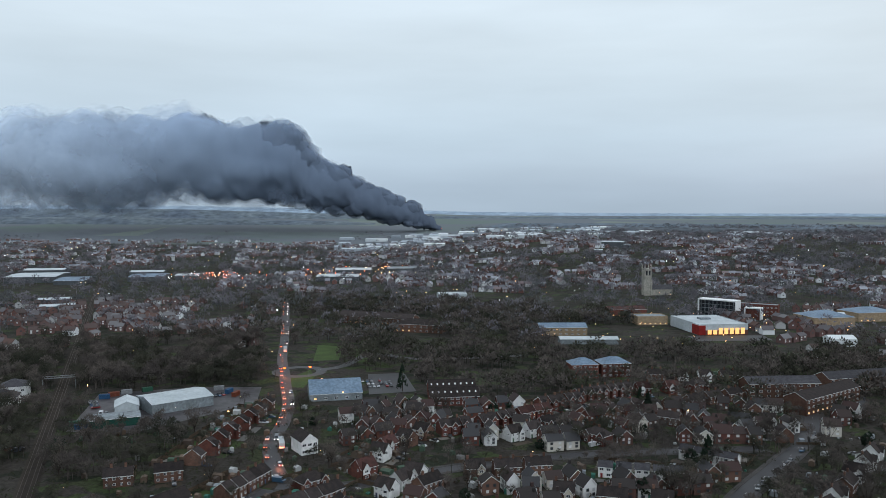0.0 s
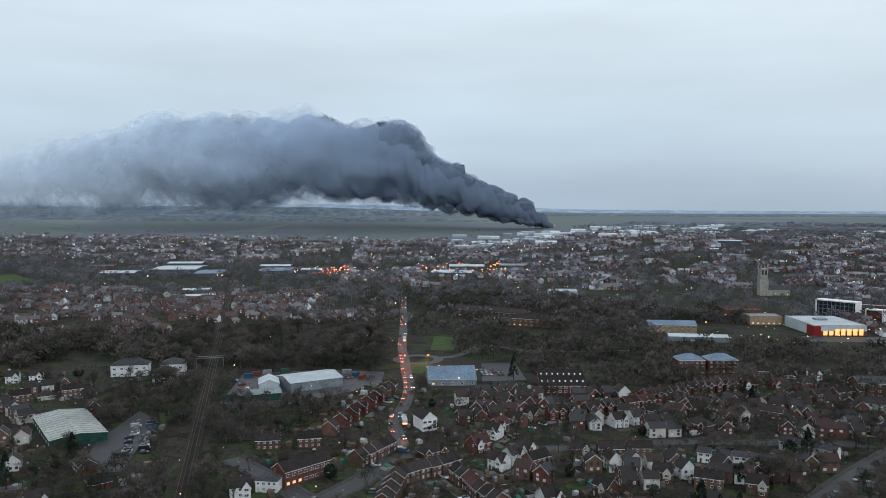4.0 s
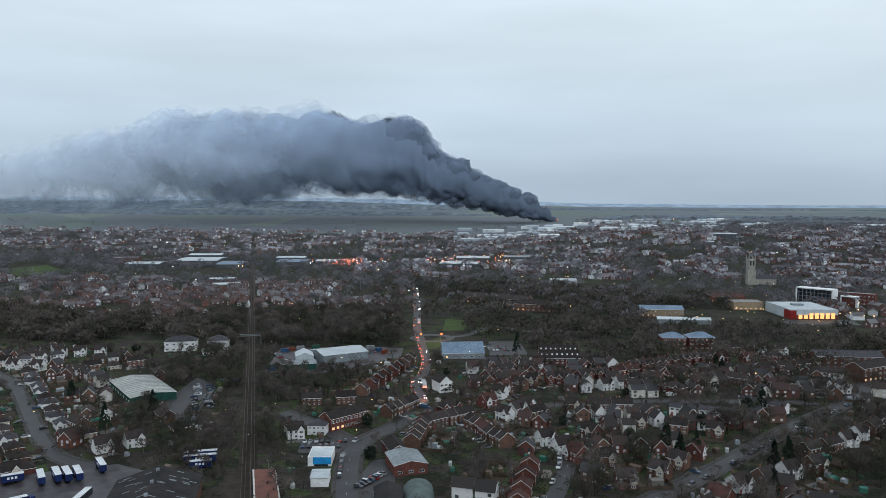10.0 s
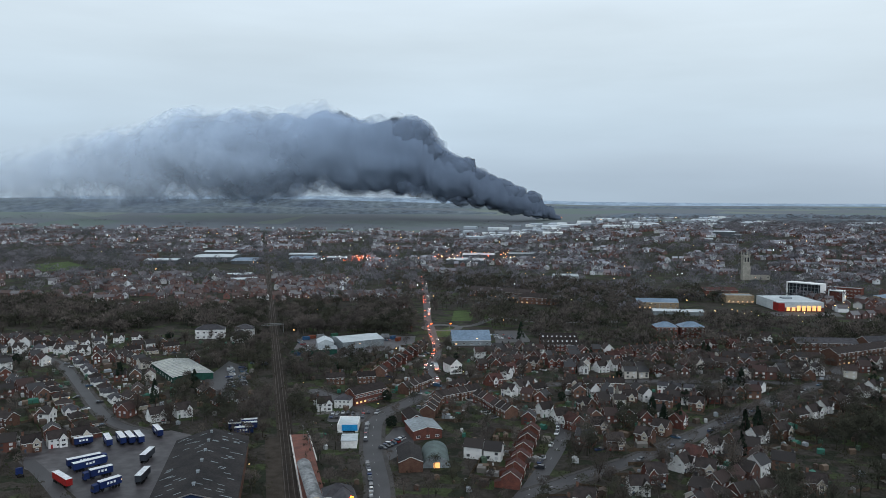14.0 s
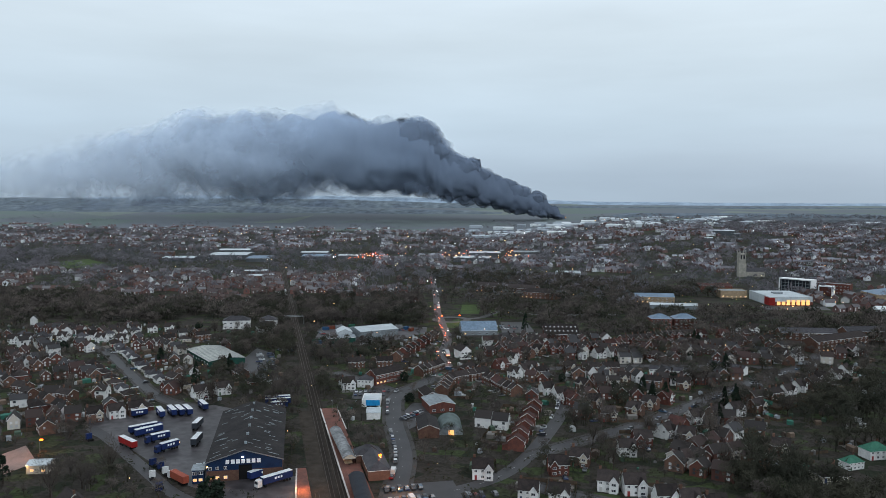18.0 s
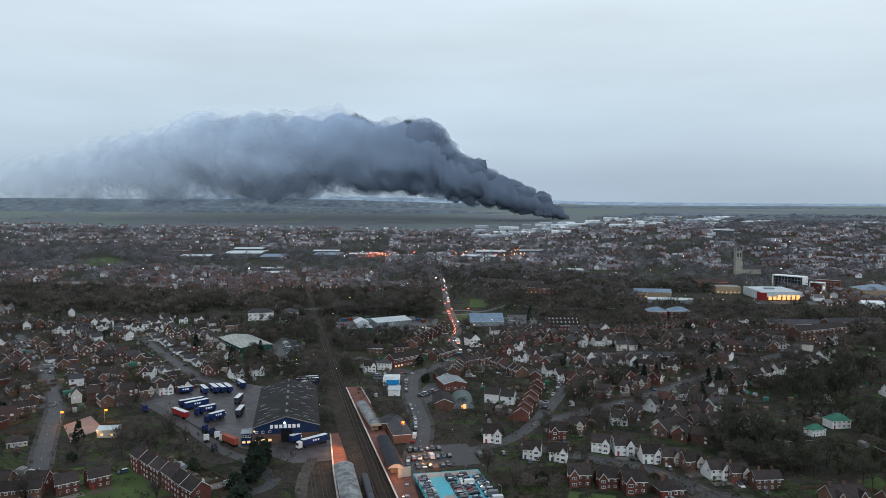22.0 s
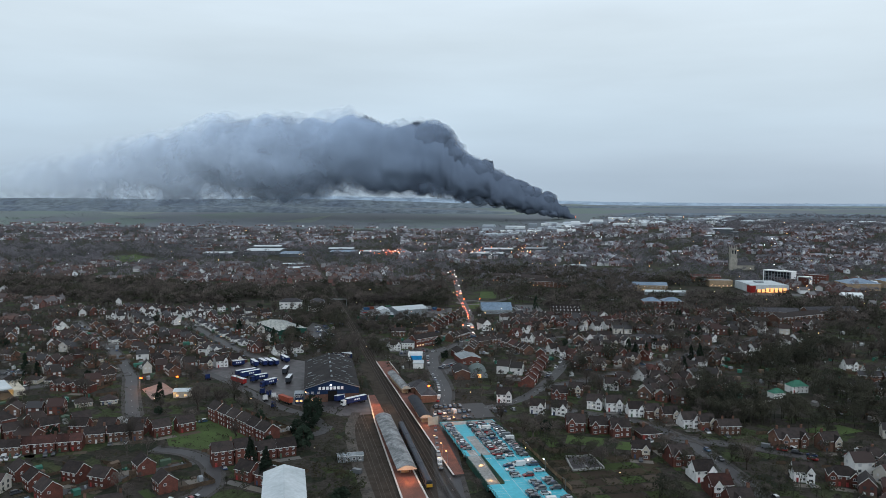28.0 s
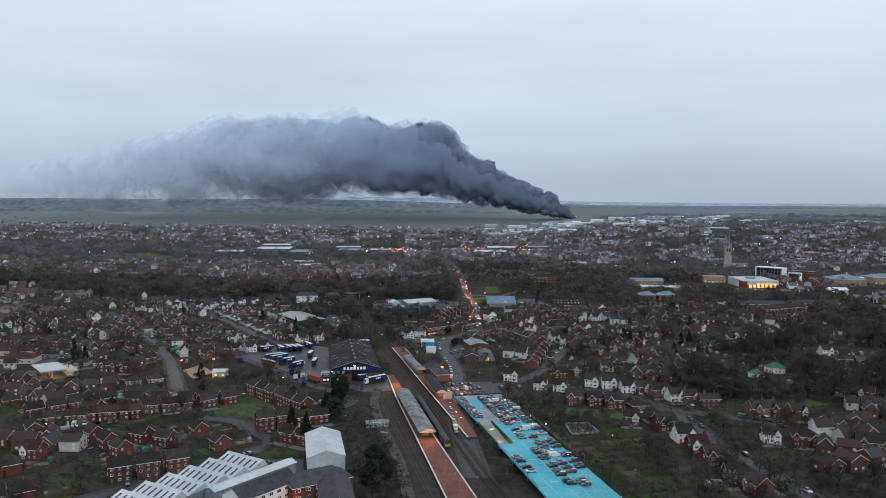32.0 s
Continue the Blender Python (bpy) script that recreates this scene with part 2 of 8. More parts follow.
class Shape:
    """Collects corners and faces, each face with a material slot."""

    def __init__(self):
        self.v, self.f, self.m = [], [], []

    def face(self, pts, m=0):
        k = len(self.v)
        self.v += [tuple(p) for p in pts]
        self.f.append(tuple(range(k, k + len(pts))))
        self.m.append(m)
        return self

    def mesh(self, pts, faces, m=0):
        k = len(self.v)
        self.v += [tuple(p) for p in pts]
        for f in faces:
            self.f.append(tuple(k + i for i in f))
            self.m.append(m)
        return self

    def box(self, x0, x1, y0, y1, z0, z1, m=0):
        p = [(x, y, z) for z in (z0, z1) for y in (y0, y1) for x in (x0, x1)]
        return self.mesh(p, [(0, 2, 3, 1), (4, 5, 7, 6), (0, 1, 5, 4), (2, 6, 7, 3), (0, 4, 6, 2), (1, 3, 7, 5)], m)

    def tube(self, a, b, r0, r1, n=5, m=0):
        a, b = Vector(a), Vector(b)
        d = (b - a).normalized()
        s = d.orthogonal().normalized()
        t = d.cross(s)
        p = [a + (s * math.cos(k * math.tau / n) + t * math.sin(k * math.tau / n)) * r0 for k in range(n)]
        p += [b + (s * math.cos(k * math.tau / n) + t * math.sin(k * math.tau / n)) * r1 for k in range(n)]
        f = [(k, (k + 1) % n, n + (k + 1) % n, n + k) for k in range(n)] + [tuple(range(n, 2 * n)), tuple(range(n - 1, -1, -1))]
        return self.mesh(p, f, m)

    def data(self, name, mats, smooth=False):
        me = bpy.data.meshes.new(name)
        me.from_pydata(self.v, [], self.f)
        for q in mats if isinstance(mats, (list, tuple)) else [mats]:
            me.materials.append(q)
        me.polygons.foreach_set("material_index", self.m)
        if smooth:
            me.polygons.foreach_set("use_smooth", [True] * len(self.f))
        me.update()
        return me


def part(name, shape, mats, parent=None, label="", at=None, smooth=False):
    """One mesh object, under a thing or a part where one is given."""
    me = shape if isinstance(shape, bpy.types.Mesh) else shape.data(name, mats, smooth)
    ob = new(name, me)
    ob.parent = parent
    if at is not None:
        ob.matrix_basis = at
    return tagged(ob, label) if label else ob


def thing(name, label, category, group="", kind="", at=None):
    ob = tagged(new(name), label, category, group, kind)
    ob.empty_display_size = 0.5
    if at is not None:
        ob.matrix_basis = at
    return ob


def smooth_line(pts, step=6.0):
    """A smooth way through the given points, in short steps."""
    p = [Vector((q[0], q[1])) for q in pts]
    p = [2 * p[0] - p[1], *p, 2 * p[-1] - p[-2]]
    out = []
    for a, b, c, d in zip(p, p[1:], p[2:], p[3:]):
        n = max(2, int((c - b).length / step))
        for k in range(n):
            t = k / n
            out.append(0.5 * (2 * b + (c - a) * t + (2 * a - 5 * b + 4 * c - d) * t * t + (3 * b - a - 3 * c + d) * t ** 3))
    out.append(p[-2])
    return out


def side(line, k):
    d = line[min(k + 1, len(line) - 1)] - line[max(k - 1, 0)]
    return Vector((-d.y, d.x)).normalized()


def ribbon(line, left, right, z, s=None, m=0, thick=0.0):
    """A strip along a line, from left to right of it, that follows the land."""
    s = s or Shape()
    rows = []
    for k, q in enumerate(line):
        n = side(line, k)
        rows.append([(*(q + n * o), ground_z(q.x, q.y) + z) for o in (left, right)])
    for (a, b), (c, d) in zip(rows, rows[1:]):
        s.face((a, b, d, c), m)
        if thick:
            low = lambda p: (p[0], p[1], p[2] - thick)  # noqa: E731
            s.face((a, c, low(c), low(a)), m)
            s.face((b, low(b), low(d), d), m)
    return s


ROADS = []


def road(name, pts, width=7.0, label="wet dark asphalt street", walks=True, dashes=True):
    line = smooth_line(pts)
    ROADS.append((line, width / 2 + (2.0 if walks else 0.5)))
    h = width / 2
    n_ = len(ROADS)
    ob = tagged(part(name, ribbon(line, h, -h, 0.05 + 0.004 * (n_ % 14)), ASPHALT), label, "road", kind="structure")
    if walks:
        s = ribbon(line, h + 1.9, h, 0.16 + 0.003 * (n_ % 8), thick=0.16)
        ribbon(line, -h, -h - 1.9, 0.16 + 0.003 * (n_ % 8), s, thick=0.16)
        tagged(part("pavement", s, PAVING), "grey paved footway with kerb beside the street", "pavement", kind="structure")
    if dashes:
        s = Shape()
        for k in range(0, len(line) - 1, 2):
            q, d = line[k], (line[k + 1] - line[k]).normalized()
            nn = Vector((-d.y, d.x)) * 0.06
            a, b = q - d * 1.2, q + d * 1.2
            z = ground_z(q.x, q.y) + 0.11
            s.face([(*(a + nn), z), (*(a - nn), z), (*(b - nn), z), (*(b + nn), z)])
        part("lane_marking", s, PAINT, ob, "white dashed centre line")
    return line


# ---------------------------------------------------------------- ground
def build_ground():
    def axis(lo, hi, mid, fine):
        out, v = [mid], mid
        st = fine
        while v < hi:
            st *= 1.05
            v += st
            out.append(min(v, hi))
        v, st = mid, fine
        while v > lo:
            st *= 1.05
            v -= st
            out.append(max(v, lo))
        return sorted(set(out))
    xs, ys = axis(-4700, 4700, 0, 25), axis(-900, 4900, 200, 25)
    v = [(x, y, ground_z(x, y)) for y in ys for x in xs]
    w = len(xs)
    f = [(j * w + i, j * w + i + 1, (j + 1) * w + i + 1, (j + 1) * w + i) for j in range(len(ys) - 1) for i in range(w - 1)]
    s = Shape()
    s.v, s.f, s.m = v, f, [0] * len(f)
    m = mat("town_ground", (0.022, 0.025, 0.015), (0.028, 0.023, 0.019), 0.03, 0.95, fine=0.35, fine_amt=0.35)
    n, l = m.node_tree.nodes, m.node_tree.links
    b = n["Principled BSDF"]
    grainy = b.inputs["Base Color"].links[0].from_socket
    geo = n.new("ShaderNodeNewGeometry")
    # garden patchwork: lawns, beds, paving and rough grass
    wob = n.new("ShaderNodeTexNoise")
    wob.inputs["Scale"].default_value = 0.12
    wadd = n.new("ShaderNodeVectorMath")
    wadd.operation, wadd.inputs[1].default_value = "MULTIPLY_ADD", (9.0, 9.0, 0.0)
    l.new(geo.outputs["Position"], wob.inputs["Vector"])
    l.new(wob.outputs["Color"], wadd.inputs[0])
    l.new(geo.outputs["Position"], wadd.inputs[2])
    flat = n.new("ShaderNodeMapping")
    flat.inputs["Scale"].default_value = (0.10, 0.13, 0.0)
    flat.inputs["Rotation"].default_value = (0, 0, 0.42)
    l.new(wadd.outputs[0], flat.inputs[0])
    cell = n.new("ShaderNodeTexVoronoi")
    cell.distance = "CHEBYCHEV"
    cell.inputs["Scale"].default_value = 1.0
    l.new(flat.outputs[0], cell.inputs["Vector"])
    cs = n.new("ShaderNodeSeparateColor")
    l.new(cell.outputs["Color"], cs.inputs[0])
    patch = n.new("ShaderNodeValToRGB")
    patch.color_ramp.interpolation = "CONSTANT"
    pe = patch.color_ramp.elements
    pcs = [(0.020, 0.025, 0.016), (0.038, 0.052, 0.021), (0.029, 0.025, 0.021), (0.016, 0.019, 0.013), (0.040, 0.035, 0.031), (0.030, 0.040, 0.018), (0.070, 0.064, 0.058), (0.019, 0.018, 0.015), (0.040, 0.048, 0.024)]
    for k, c in enumerate(pcs):
        if k > 1:
            pe.new(0.5)
        pe[k].position, pe[k].color = k / len(pcs), (*c, 1)
    l.new(cs.outputs[0], patch.inputs[0])
    clump = n.new("ShaderNodeTexNoise")
    clump.inputs["Scale"].default_value, clump.inputs["Detail"].default_value, clump.inputs["Roughness"].default_value = 0.45, 4.0, 0.7
    l.new(geo.outputs["Position"], clump.inputs["Vector"])
    cr_ = n.new("ShaderNodeMapRange")
    cr_.inputs["From Min"].default_value, cr_.inputs["From Max"].default_value = 0.33, 0.67
    cr_.inputs["To Min"].default_value, cr_.inputs["To Max"].default_value = 0.45, 1.5
    l.new(clump.outputs[0], cr_.inputs["Value"])
    pmul = n.new("ShaderNodeMixRGB")
    pmul.blend_type, pmul.inputs[0].default_value = "MULTIPLY", 1.0
    l.new(patch.outputs[0], pmul.inputs[1])
    l.new(cr_.outputs[0], pmul.inputs[2])
    both = n.new("ShaderNodeMixRGB")
    both.inputs[0].default_value = 0.78
    l.new(grainy, both.inputs[1])
    l.new(pmul.outputs[0], both.inputs[2])
    town = both.outputs[0]
    # far farmland: fields of several dull greens, blue-grey haze painted into each colour
    mp = n.new("ShaderNodeMapping")
    mp.inputs["Scale"].default_value = (0.0028, 0.0034, 0.0)
    mp.inputs["Rotation"].default_value = (0, 0, 0.5)
    vor = n.new("ShaderNodeTexVoronoi")
    vor.inputs["Scale"].default_value = 1.0
    ramp = n.new("ShaderNodeValToRGB")
    ramp.color_ramp.interpolation = "CONSTANT"
    el = ramp.color_ramp.elements
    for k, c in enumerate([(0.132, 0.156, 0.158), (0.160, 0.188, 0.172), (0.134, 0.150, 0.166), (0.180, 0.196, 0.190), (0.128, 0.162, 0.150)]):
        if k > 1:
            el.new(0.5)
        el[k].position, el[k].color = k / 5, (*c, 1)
    sx, sy = n.new("ShaderNodeSeparateColor"), n.new("ShaderNodeSeparateXYZ")
    l.new(geo.outputs["Position"], mp.inputs[0])
    l.new(mp.outputs[0], vor.inputs["Vector"])
    l.new(vor.outputs["Color"], sx.inputs[0])
    l.new(sx.outputs[0], ramp.inputs[0])
    l.new(geo.outputs["Position"], sy.inputs[0])
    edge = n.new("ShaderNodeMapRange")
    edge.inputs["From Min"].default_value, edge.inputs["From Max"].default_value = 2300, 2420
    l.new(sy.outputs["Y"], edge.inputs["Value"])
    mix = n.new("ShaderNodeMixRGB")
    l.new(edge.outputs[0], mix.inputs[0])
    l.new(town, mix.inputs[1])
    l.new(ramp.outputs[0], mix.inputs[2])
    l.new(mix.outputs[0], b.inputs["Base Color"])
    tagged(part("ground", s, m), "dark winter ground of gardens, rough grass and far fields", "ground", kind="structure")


build_ground()


def rail_at(y):
    """The middle of the railway, which runs straight."""
    return -44.0 - 0.411 * y


def lawn(pts, m=None, z=0.03, label="dull green winter lawn"):
    s = Shape()
    s.face([(x, y, ground_z(x, y) + z) for x, y in pts])
    return tagged(part("lawn", s, m or LAWN), label, "lawn", kind="structure")


# railway: ballast, two tracks, sleepers
RY0, RY1 = -420, 1250
rl = [Vector((rail_at(y), y)) for y in range(RY0, RY1, 15)]
bed = thing("railway", "twin-track railway on dark ballast through the town", "railway", kind="structure")
part("ballast", ribbon(rl[:42], 7.5, -6.0, 0.04), BALLAST, bed)
part("ballast", ribbon(rl[41:], 1.8, -6.0, 0.044), BALLAST, bed)
for off in (-4.0, -0.4):
    for g in (-0.75, 0.75):
        s = ribbon(rl, off + g + 0.06, off + g - 0.06, 0.36)
        ribbon(rl, off + g + 0.12, off + g - 0.12, 0.24, s)
        part("rail", s, RAIL, bed, "worn steel rail")
s = Shape()
ux, uy = Vector((-0.4085, 1)).normalized(), Vector((1, 0.4085)).normalized()
for k in range(0, 900):
    c = Vector((rail_at(-250), -250)) + ux * (k * 0.75)
    for off in (4.0, 0.4):
        p = c + uy * off
        q = [p + ux * a + uy * b for a, b in ((-0.13, -1.25), (-0.13, 1.25), (0.13, 1.25), (0.13, -1.25))]
        s.face([(r.x, r.y, 0.2) for r in q])
tagged(part("sleepers", s, SLEEPER, bed), kind="stuff")
# sidings beside the island platform
sd = [Vector((rail_at(y), y)) for y in range(-320, 100, 15)]
part("siding_ballast", ribbon(sd, 27, 7.5, 0.03), BALLAST, bed, "rusty brown siding ground")
for off in (5.3, 19.5, 23.5):
    for g in (-0.75, 0.75):
        part("rail", ribbon(sd, off + g + 0.07, off + g - 0.07, 0.30), RAIL, bed, "worn steel rail")

# ---------------------------------------------------------------- houses
def roof_shape(w, d, h, rise, kind, over=0.35, t=0.22):
    """A pitched roof with thickness: gable along x, or hipped."""
    s = Shape()
    X, Y = w / 2 + over, d / 2 + over
    drop = rise * over / (d / 2)
    z0, z1 = h - drop, h + rise
    i = 0 if kind == "gable" else min(d / 2, w / 2 - 0.3)
    R = X - (over if kind == "hip" else 0) - i
    if kind == "gable":
        R = X
    for dz, flip in ((t, False), (0, True)):
        p = [(-X, -Y, z0 + dz), (X, -Y, z0 + dz), (X, Y, z0 + dz), (-X, Y, z0 + dz), (-R, 0, z1 + dz), (R, 0, z1 + dz)]
        f = [(0, 1, 5, 4), (2, 3, 4, 5)]
        if kind == "hip":
            f += [(1, 2, 5), (3, 0, 4)]
        s.mesh(p, [tuple(reversed(q)) for q in f] if flip else f)
    a, b = z0, z0 + t
    s.mesh([(-X, -Y, a), (X, -Y, a), (X, -Y, b), (-X, -Y, b)], [(0, 1, 2, 3)], 1)
    s.mesh([(-X, Y, a), (X, Y, a), (X, Y, b), (-X, Y, b)], [(3, 2, 1, 0)], 1)
    if kind == "gable":
        for q in (-X, X):
            s.mesh([(q, -Y, a), (q, 0, z1), (q, Y, a), (q, -Y, b), (q, 0, z1 + t), (q, Y, b)], [(0, 1, 4, 3), (1, 2, 5, 4)], 1)
    else:
        for q in (-X, X):
            s.mesh([(q, -Y, a), (q, Y, a), (q, Y, b), (q, -Y, b)], [(0, 1, 2, 3)], 1)
    # ridge capping
    s.box(-R, R, -0.12, 0.12, z1 + t - 0.05, z1 + t + 0.08)
    return s


def wall_shape(w, d, h, rise, kind):
    s = Shape()
    s.box(-w / 2, w / 2, -d / 2, d / 2, -0.3, h)
    if kind == "gable":
        for q in (-w / 2, w / 2):
            s.face([(q, -d / 2, h), (q, d / 2, h), (q, 0, h + rise - 0.05)])
    return s


def window_shape(w, h):
    """A casement: one frame with two recessed dark panes."""
    s = Shape()
    b = 0.1
    xs, zs = (-w / 2, -w / 2 + b, -b / 2, b / 2, w / 2 - b, w / 2), (0, b, h - b, h)
    front = [(x, -0.07, z) for z in zs for x in xs] + [(x, 0.04, z) for z in (0, h) for x in (-w / 2, w / 2)]
    f, panes = [], []
    for j in range(3):
        for i in range(5):
            q = (j * 6 + i, j * 6 + i + 1, j * 6 + i + 7, j * 6 + i + 6)
            (panes if j == 1 and i in (1, 3) else f).append(q)
    back = []
    for q in panes:
        k = len(front)
        front += [(front[i][0], -0.02, front[i][2]) for i in q]
        back.append((k, k + 1, k + 2, k + 3))
        f += [(q[n], q[(n + 1) % 4], k + (n + 1) % 4, k + n) for n in range(4)]
    f += [(0, 24, 25, 5), (18, 23, 27, 26), (0, 18, 26, 24), (5, 25, 27, 23)]
    n = len(front)
    s.mesh(front, f)
    for q in back:
        s.f.append(q)
        s.m.append(1)
    return s


WIN = {
    "wide": window_shape(1.9, 1.25).data("window", [UPVC, GLASS]),
    "mid": window_shape(1.25, 1.2).data("window", [UPVC, GLASS]),
    "slim": window_shape(0.9, 1.4).data("window", [UPVC, GLASS]),
    "lit": window_shape(1.5, 1.2).data("window", [UPVC, LITGLASS]),
}
DOOR_ME = Shape().box(-0.5, 0.5, -0.08, 0.04, 0, 2.05).box(-0.58, 0.58, -0.1, 0.02, 2.05, 2.16).data("door", [DOORP])
CHIM_ME = Shape().box(-0.55, 0.55, -0.35, 0.35, -1.2, 1.5).box(-0.62, 0.62, -0.42, 0.42, 1.5, 1.65).tube((-0.25, 0, 1.65), (-0.25, 0, 2.05), 0.13, 0.11, 6, 1).tube((0.25, 0, 1.65), (0.25, 0, 2.05), 0.13, 0.11, 6, 1).data("chimney", [BRICK2, REDTILE])


def gable_shape(w, h0, h1, depth, rise):
    """A front gable wing: walls, a small pitched roof behind its bargeboards."""
    s = Shape()
    a = w / 2
    s.box(-a, a, -depth, 1.2, -0.3, h1, 0)
    s.face([(-a, -depth, h1), (a, -depth, h1), (0, -depth, h1 + rise)], 1)
    s.face([(-a, -depth - 0.02, h0), (a, -depth - 0.02, h0), (a, -depth - 0.02, h1), (-a, -depth - 0.02, h1)], 1)
    o = 0.3
    for e in (-1, 1):
        s.mesh([(e * (a + o), -depth - o, h1 - 0.3), (0, -depth - o, h1 + rise + 0.1), (0, 3.2, h1 + rise + 0.1), (e * (a + o), 1.6, h1 - 0.3),
                (e * (a + o), -depth - o, h1 - 0.48), (0, -depth - o, h1 + rise - 0.08), (0, 3.2, h1 + rise - 0.08), (e * (a + o), 1.6, h1 - 0.48)],
               [(0, 1, 2, 3), (4, 7, 6, 5)], 2)
        s.mesh([(e * (a + o), -depth - o - 0.03, h1 - 0.58), (0, -depth - o - 0.03, h1 + rise - 0.2), (0, -depth - o - 0.03, h1 + rise + 0.14), (e * (a + o), -depth - o - 0.03, h1 - 0.24)], [(0, 1, 2, 3)], 3)
    return s


def make_house(label, w, d, h, rise, roof, wall, tiles, cols=2, floors=2, gables=(), face=None, chimneys=(), win="mid", doors=1, lit=0, category="house", name="house", group="", flat_back=True, extension=False):
    """A house with its front to -y: walls, roof, chimneys, doors, windows, front gables."""
    ob = thing(name, label, category, group)
    part("wall", wall_shape(w, d, h, rise, roof), wall, ob)
    part("roof", roof_shape(w, d, h, rise, roof), [tiles, UPVC], ob)
    st = h / floors
    gw = 3.8
    for gx in gables:
        part("front_gable", gable_shape(gw, st * 0.98, h - 0.1, 1.2, rise * 0.74), [wall, face or WHITE, tiles, UPVC], ob, "gable with white bargeboards", at=pose(gx, -d / 2, 0))
        for f in range(floors):
            part("window", WIN["wide"], None, ob, at=pose(gx, -d / 2 - 1.24, f * st + 0.85))
    k = 0
    for f in range(floors):
        for c in range(cols):
            x = (c + 0.5) / cols * w - w / 2
            if any(abs(x - gx) < gw / 2 + 0.5 for gx in gables):
                continue
            if f == 0 and c < doors:
                part("door", DOOR_ME, None, ob, at=pose(x, -d / 2, 0))
                continue
            k += 1
            part("window", WIN["lit" if k <= lit else win], None, ob, at=pose(x, -d / 2 - 0.01, f * st + 0.9))
    if roof == "gable" and w > 7:
        for e in (-1, 1):
            for f in range(1, floors):
                part("window", WIN["mid"], None, ob, at=pose(e * (w / 2 + 0.01), -d * 0.18, f * st + 0.9, 0, 0, 90 * e))
    if not flat_back:
        for c in range(2):
            part("window", WIN[win], None, ob, at=pose((c + 0.5) / 2 * w - w / 2, d / 2 + 0.01, (floors - 1) * st + 0.9, 0, 0, 180))
    if extension:
        s = Shape().box(-w / 2 + 0.4, -w / 2 + 3.6, d / 2, d / 2 + 3.2, -0.3, 2.5)
        s.mesh([(-w / 2 + 0.1, d / 2, 3.7), (-w / 2 + 3.9, d / 2, 3.7), (-w / 2 + 3.9, d / 2 + 3.6, 2.45), (-w / 2 + 0.1, d / 2 + 3.6, 2.45)], [(0, 1, 2, 3)], 1)
        s.mesh([(-w / 2 + 0.4, d / 2, 2.4), (-w / 2 + 0.4, d / 2, 3.6), (-w / 2 + 0.4, d / 2 + 3.2, 2.5)], [(0, 1, 2)], 0)
        s.mesh([(-w / 2 + 3.6, d / 2, 2.4), (-w / 2 + 3.6, d / 2, 3.6), (-w / 2 + 3.6, d / 2 + 3.2, 2.5)], [(2, 1, 0)], 0)
        part("rear_extension", s, [wall, tiles], ob)
    for cx, cy in chimneys:
        part("chimney", CHIM_ME, None, ob, at=pose(cx, cy, h + rise * (1 - abs(cy) / (d / 2)) + 0.1))
    return ob


KINDS = {}
KINDS["semi_brick"] = lambda: make_house("pair of red brick semi-detached houses with white-edged front gables", 13, 8, 5.2, 3.2, "hip", BRICK, TILE, 4, 2, (-4.6, 4.6), BRICK, ((0, 0.4),), doors=4, extension=True, name="semi_detached_house")
KINDS["semi_brown"] = lambda: make_house("pair of brown brick semi-detached houses under a tiled gable roof", 12.5, 8, 5.1, 3.0, "gable", BRICK2, TILE, 4, 2, (), None, ((-3.1, 0), (3.1, 0)), doors=0, extension=True, name="semi_detached_house")
KINDS["white"] = lambda: make_house("white rendered house under a brown tiled gable roof", 8.8, 7.4, 4.9, 3.5, "gable", WHITE, TILE, 3, 2, (2.6,), WHITE, ((-3.6, 0.3),), extension=True, name="white_house")
KINDS["white_slate"] = lambda: make_house("white rendered detached house with grey hipped roof", 10, 8.5, 5.2, 3.0, "hip", WHITE, SLATE, 4, 2, (), None, ((2.2, 0.5),), name="white_house")
KINDS["det_brick"] = lambda: make_house("red brick detached house with gable roof and chimney", 9.5, 8.5, 5.2, 3.6, "gable", BRICK, REDTILE, 3, 2, (-2.4,), WHITE, ((3.8, 0),), extension=True, name="detached_house")
KINDS["gabled_brick"] = lambda: make_house("red brick detached house with a white-edged brick gable", 9.5, 8.5, 5.2, 3.6, "gable", BRICK, TILE, 3, 2, (-2.4,), BRICK, ((3.8, 0),), extension=True, name="detached_house")
KINDS["det_brown"] = lambda: make_house("brown brick detached house with dark tiled roof", 9, 8, 5.2, 3.4, "gable", BRICK2, TILE, 3, 2, (2.2,), CREAM, ((-3.6, 0),), name="detached_house")
KINDS["terrace"] = lambda: make_house("narrow red brick terraced house with a gabled bay and white bargeboards", 5.6, 9, 5.5, 3.2, "gable", BRICK, TILE, 2, 2, (-0.9,), BRICK, ((2.5, 0),), doors=0, name="terraced_house")
KINDS["terrace_red"] = lambda: make_house("red brick terraced house under red roof tiles", 5.6, 8.5, 5.2, 3.0, "gable", BRICK, REDTILE, 2, 2, (), None, ((2.5, 0),), extension=True, name="terraced_house")
KINDS["terrace_brown"] = lambda: make_house("brown brick terraced house under brown tiles", 5.6, 8.5, 5.2, 3.0, "gable", BRICK2, TILE, 2, 2, (), None, ((2.5, 0),), name="terraced_house")
KINDS["bungalow"] = lambda: make_house("low bungalow with hipped brown roof and pale walls", 10, 9, 2.7, 2.7, "hip", CREAM, TILE, 4, 1, (), None, ((2.0, 0.6),), name="bungalow")
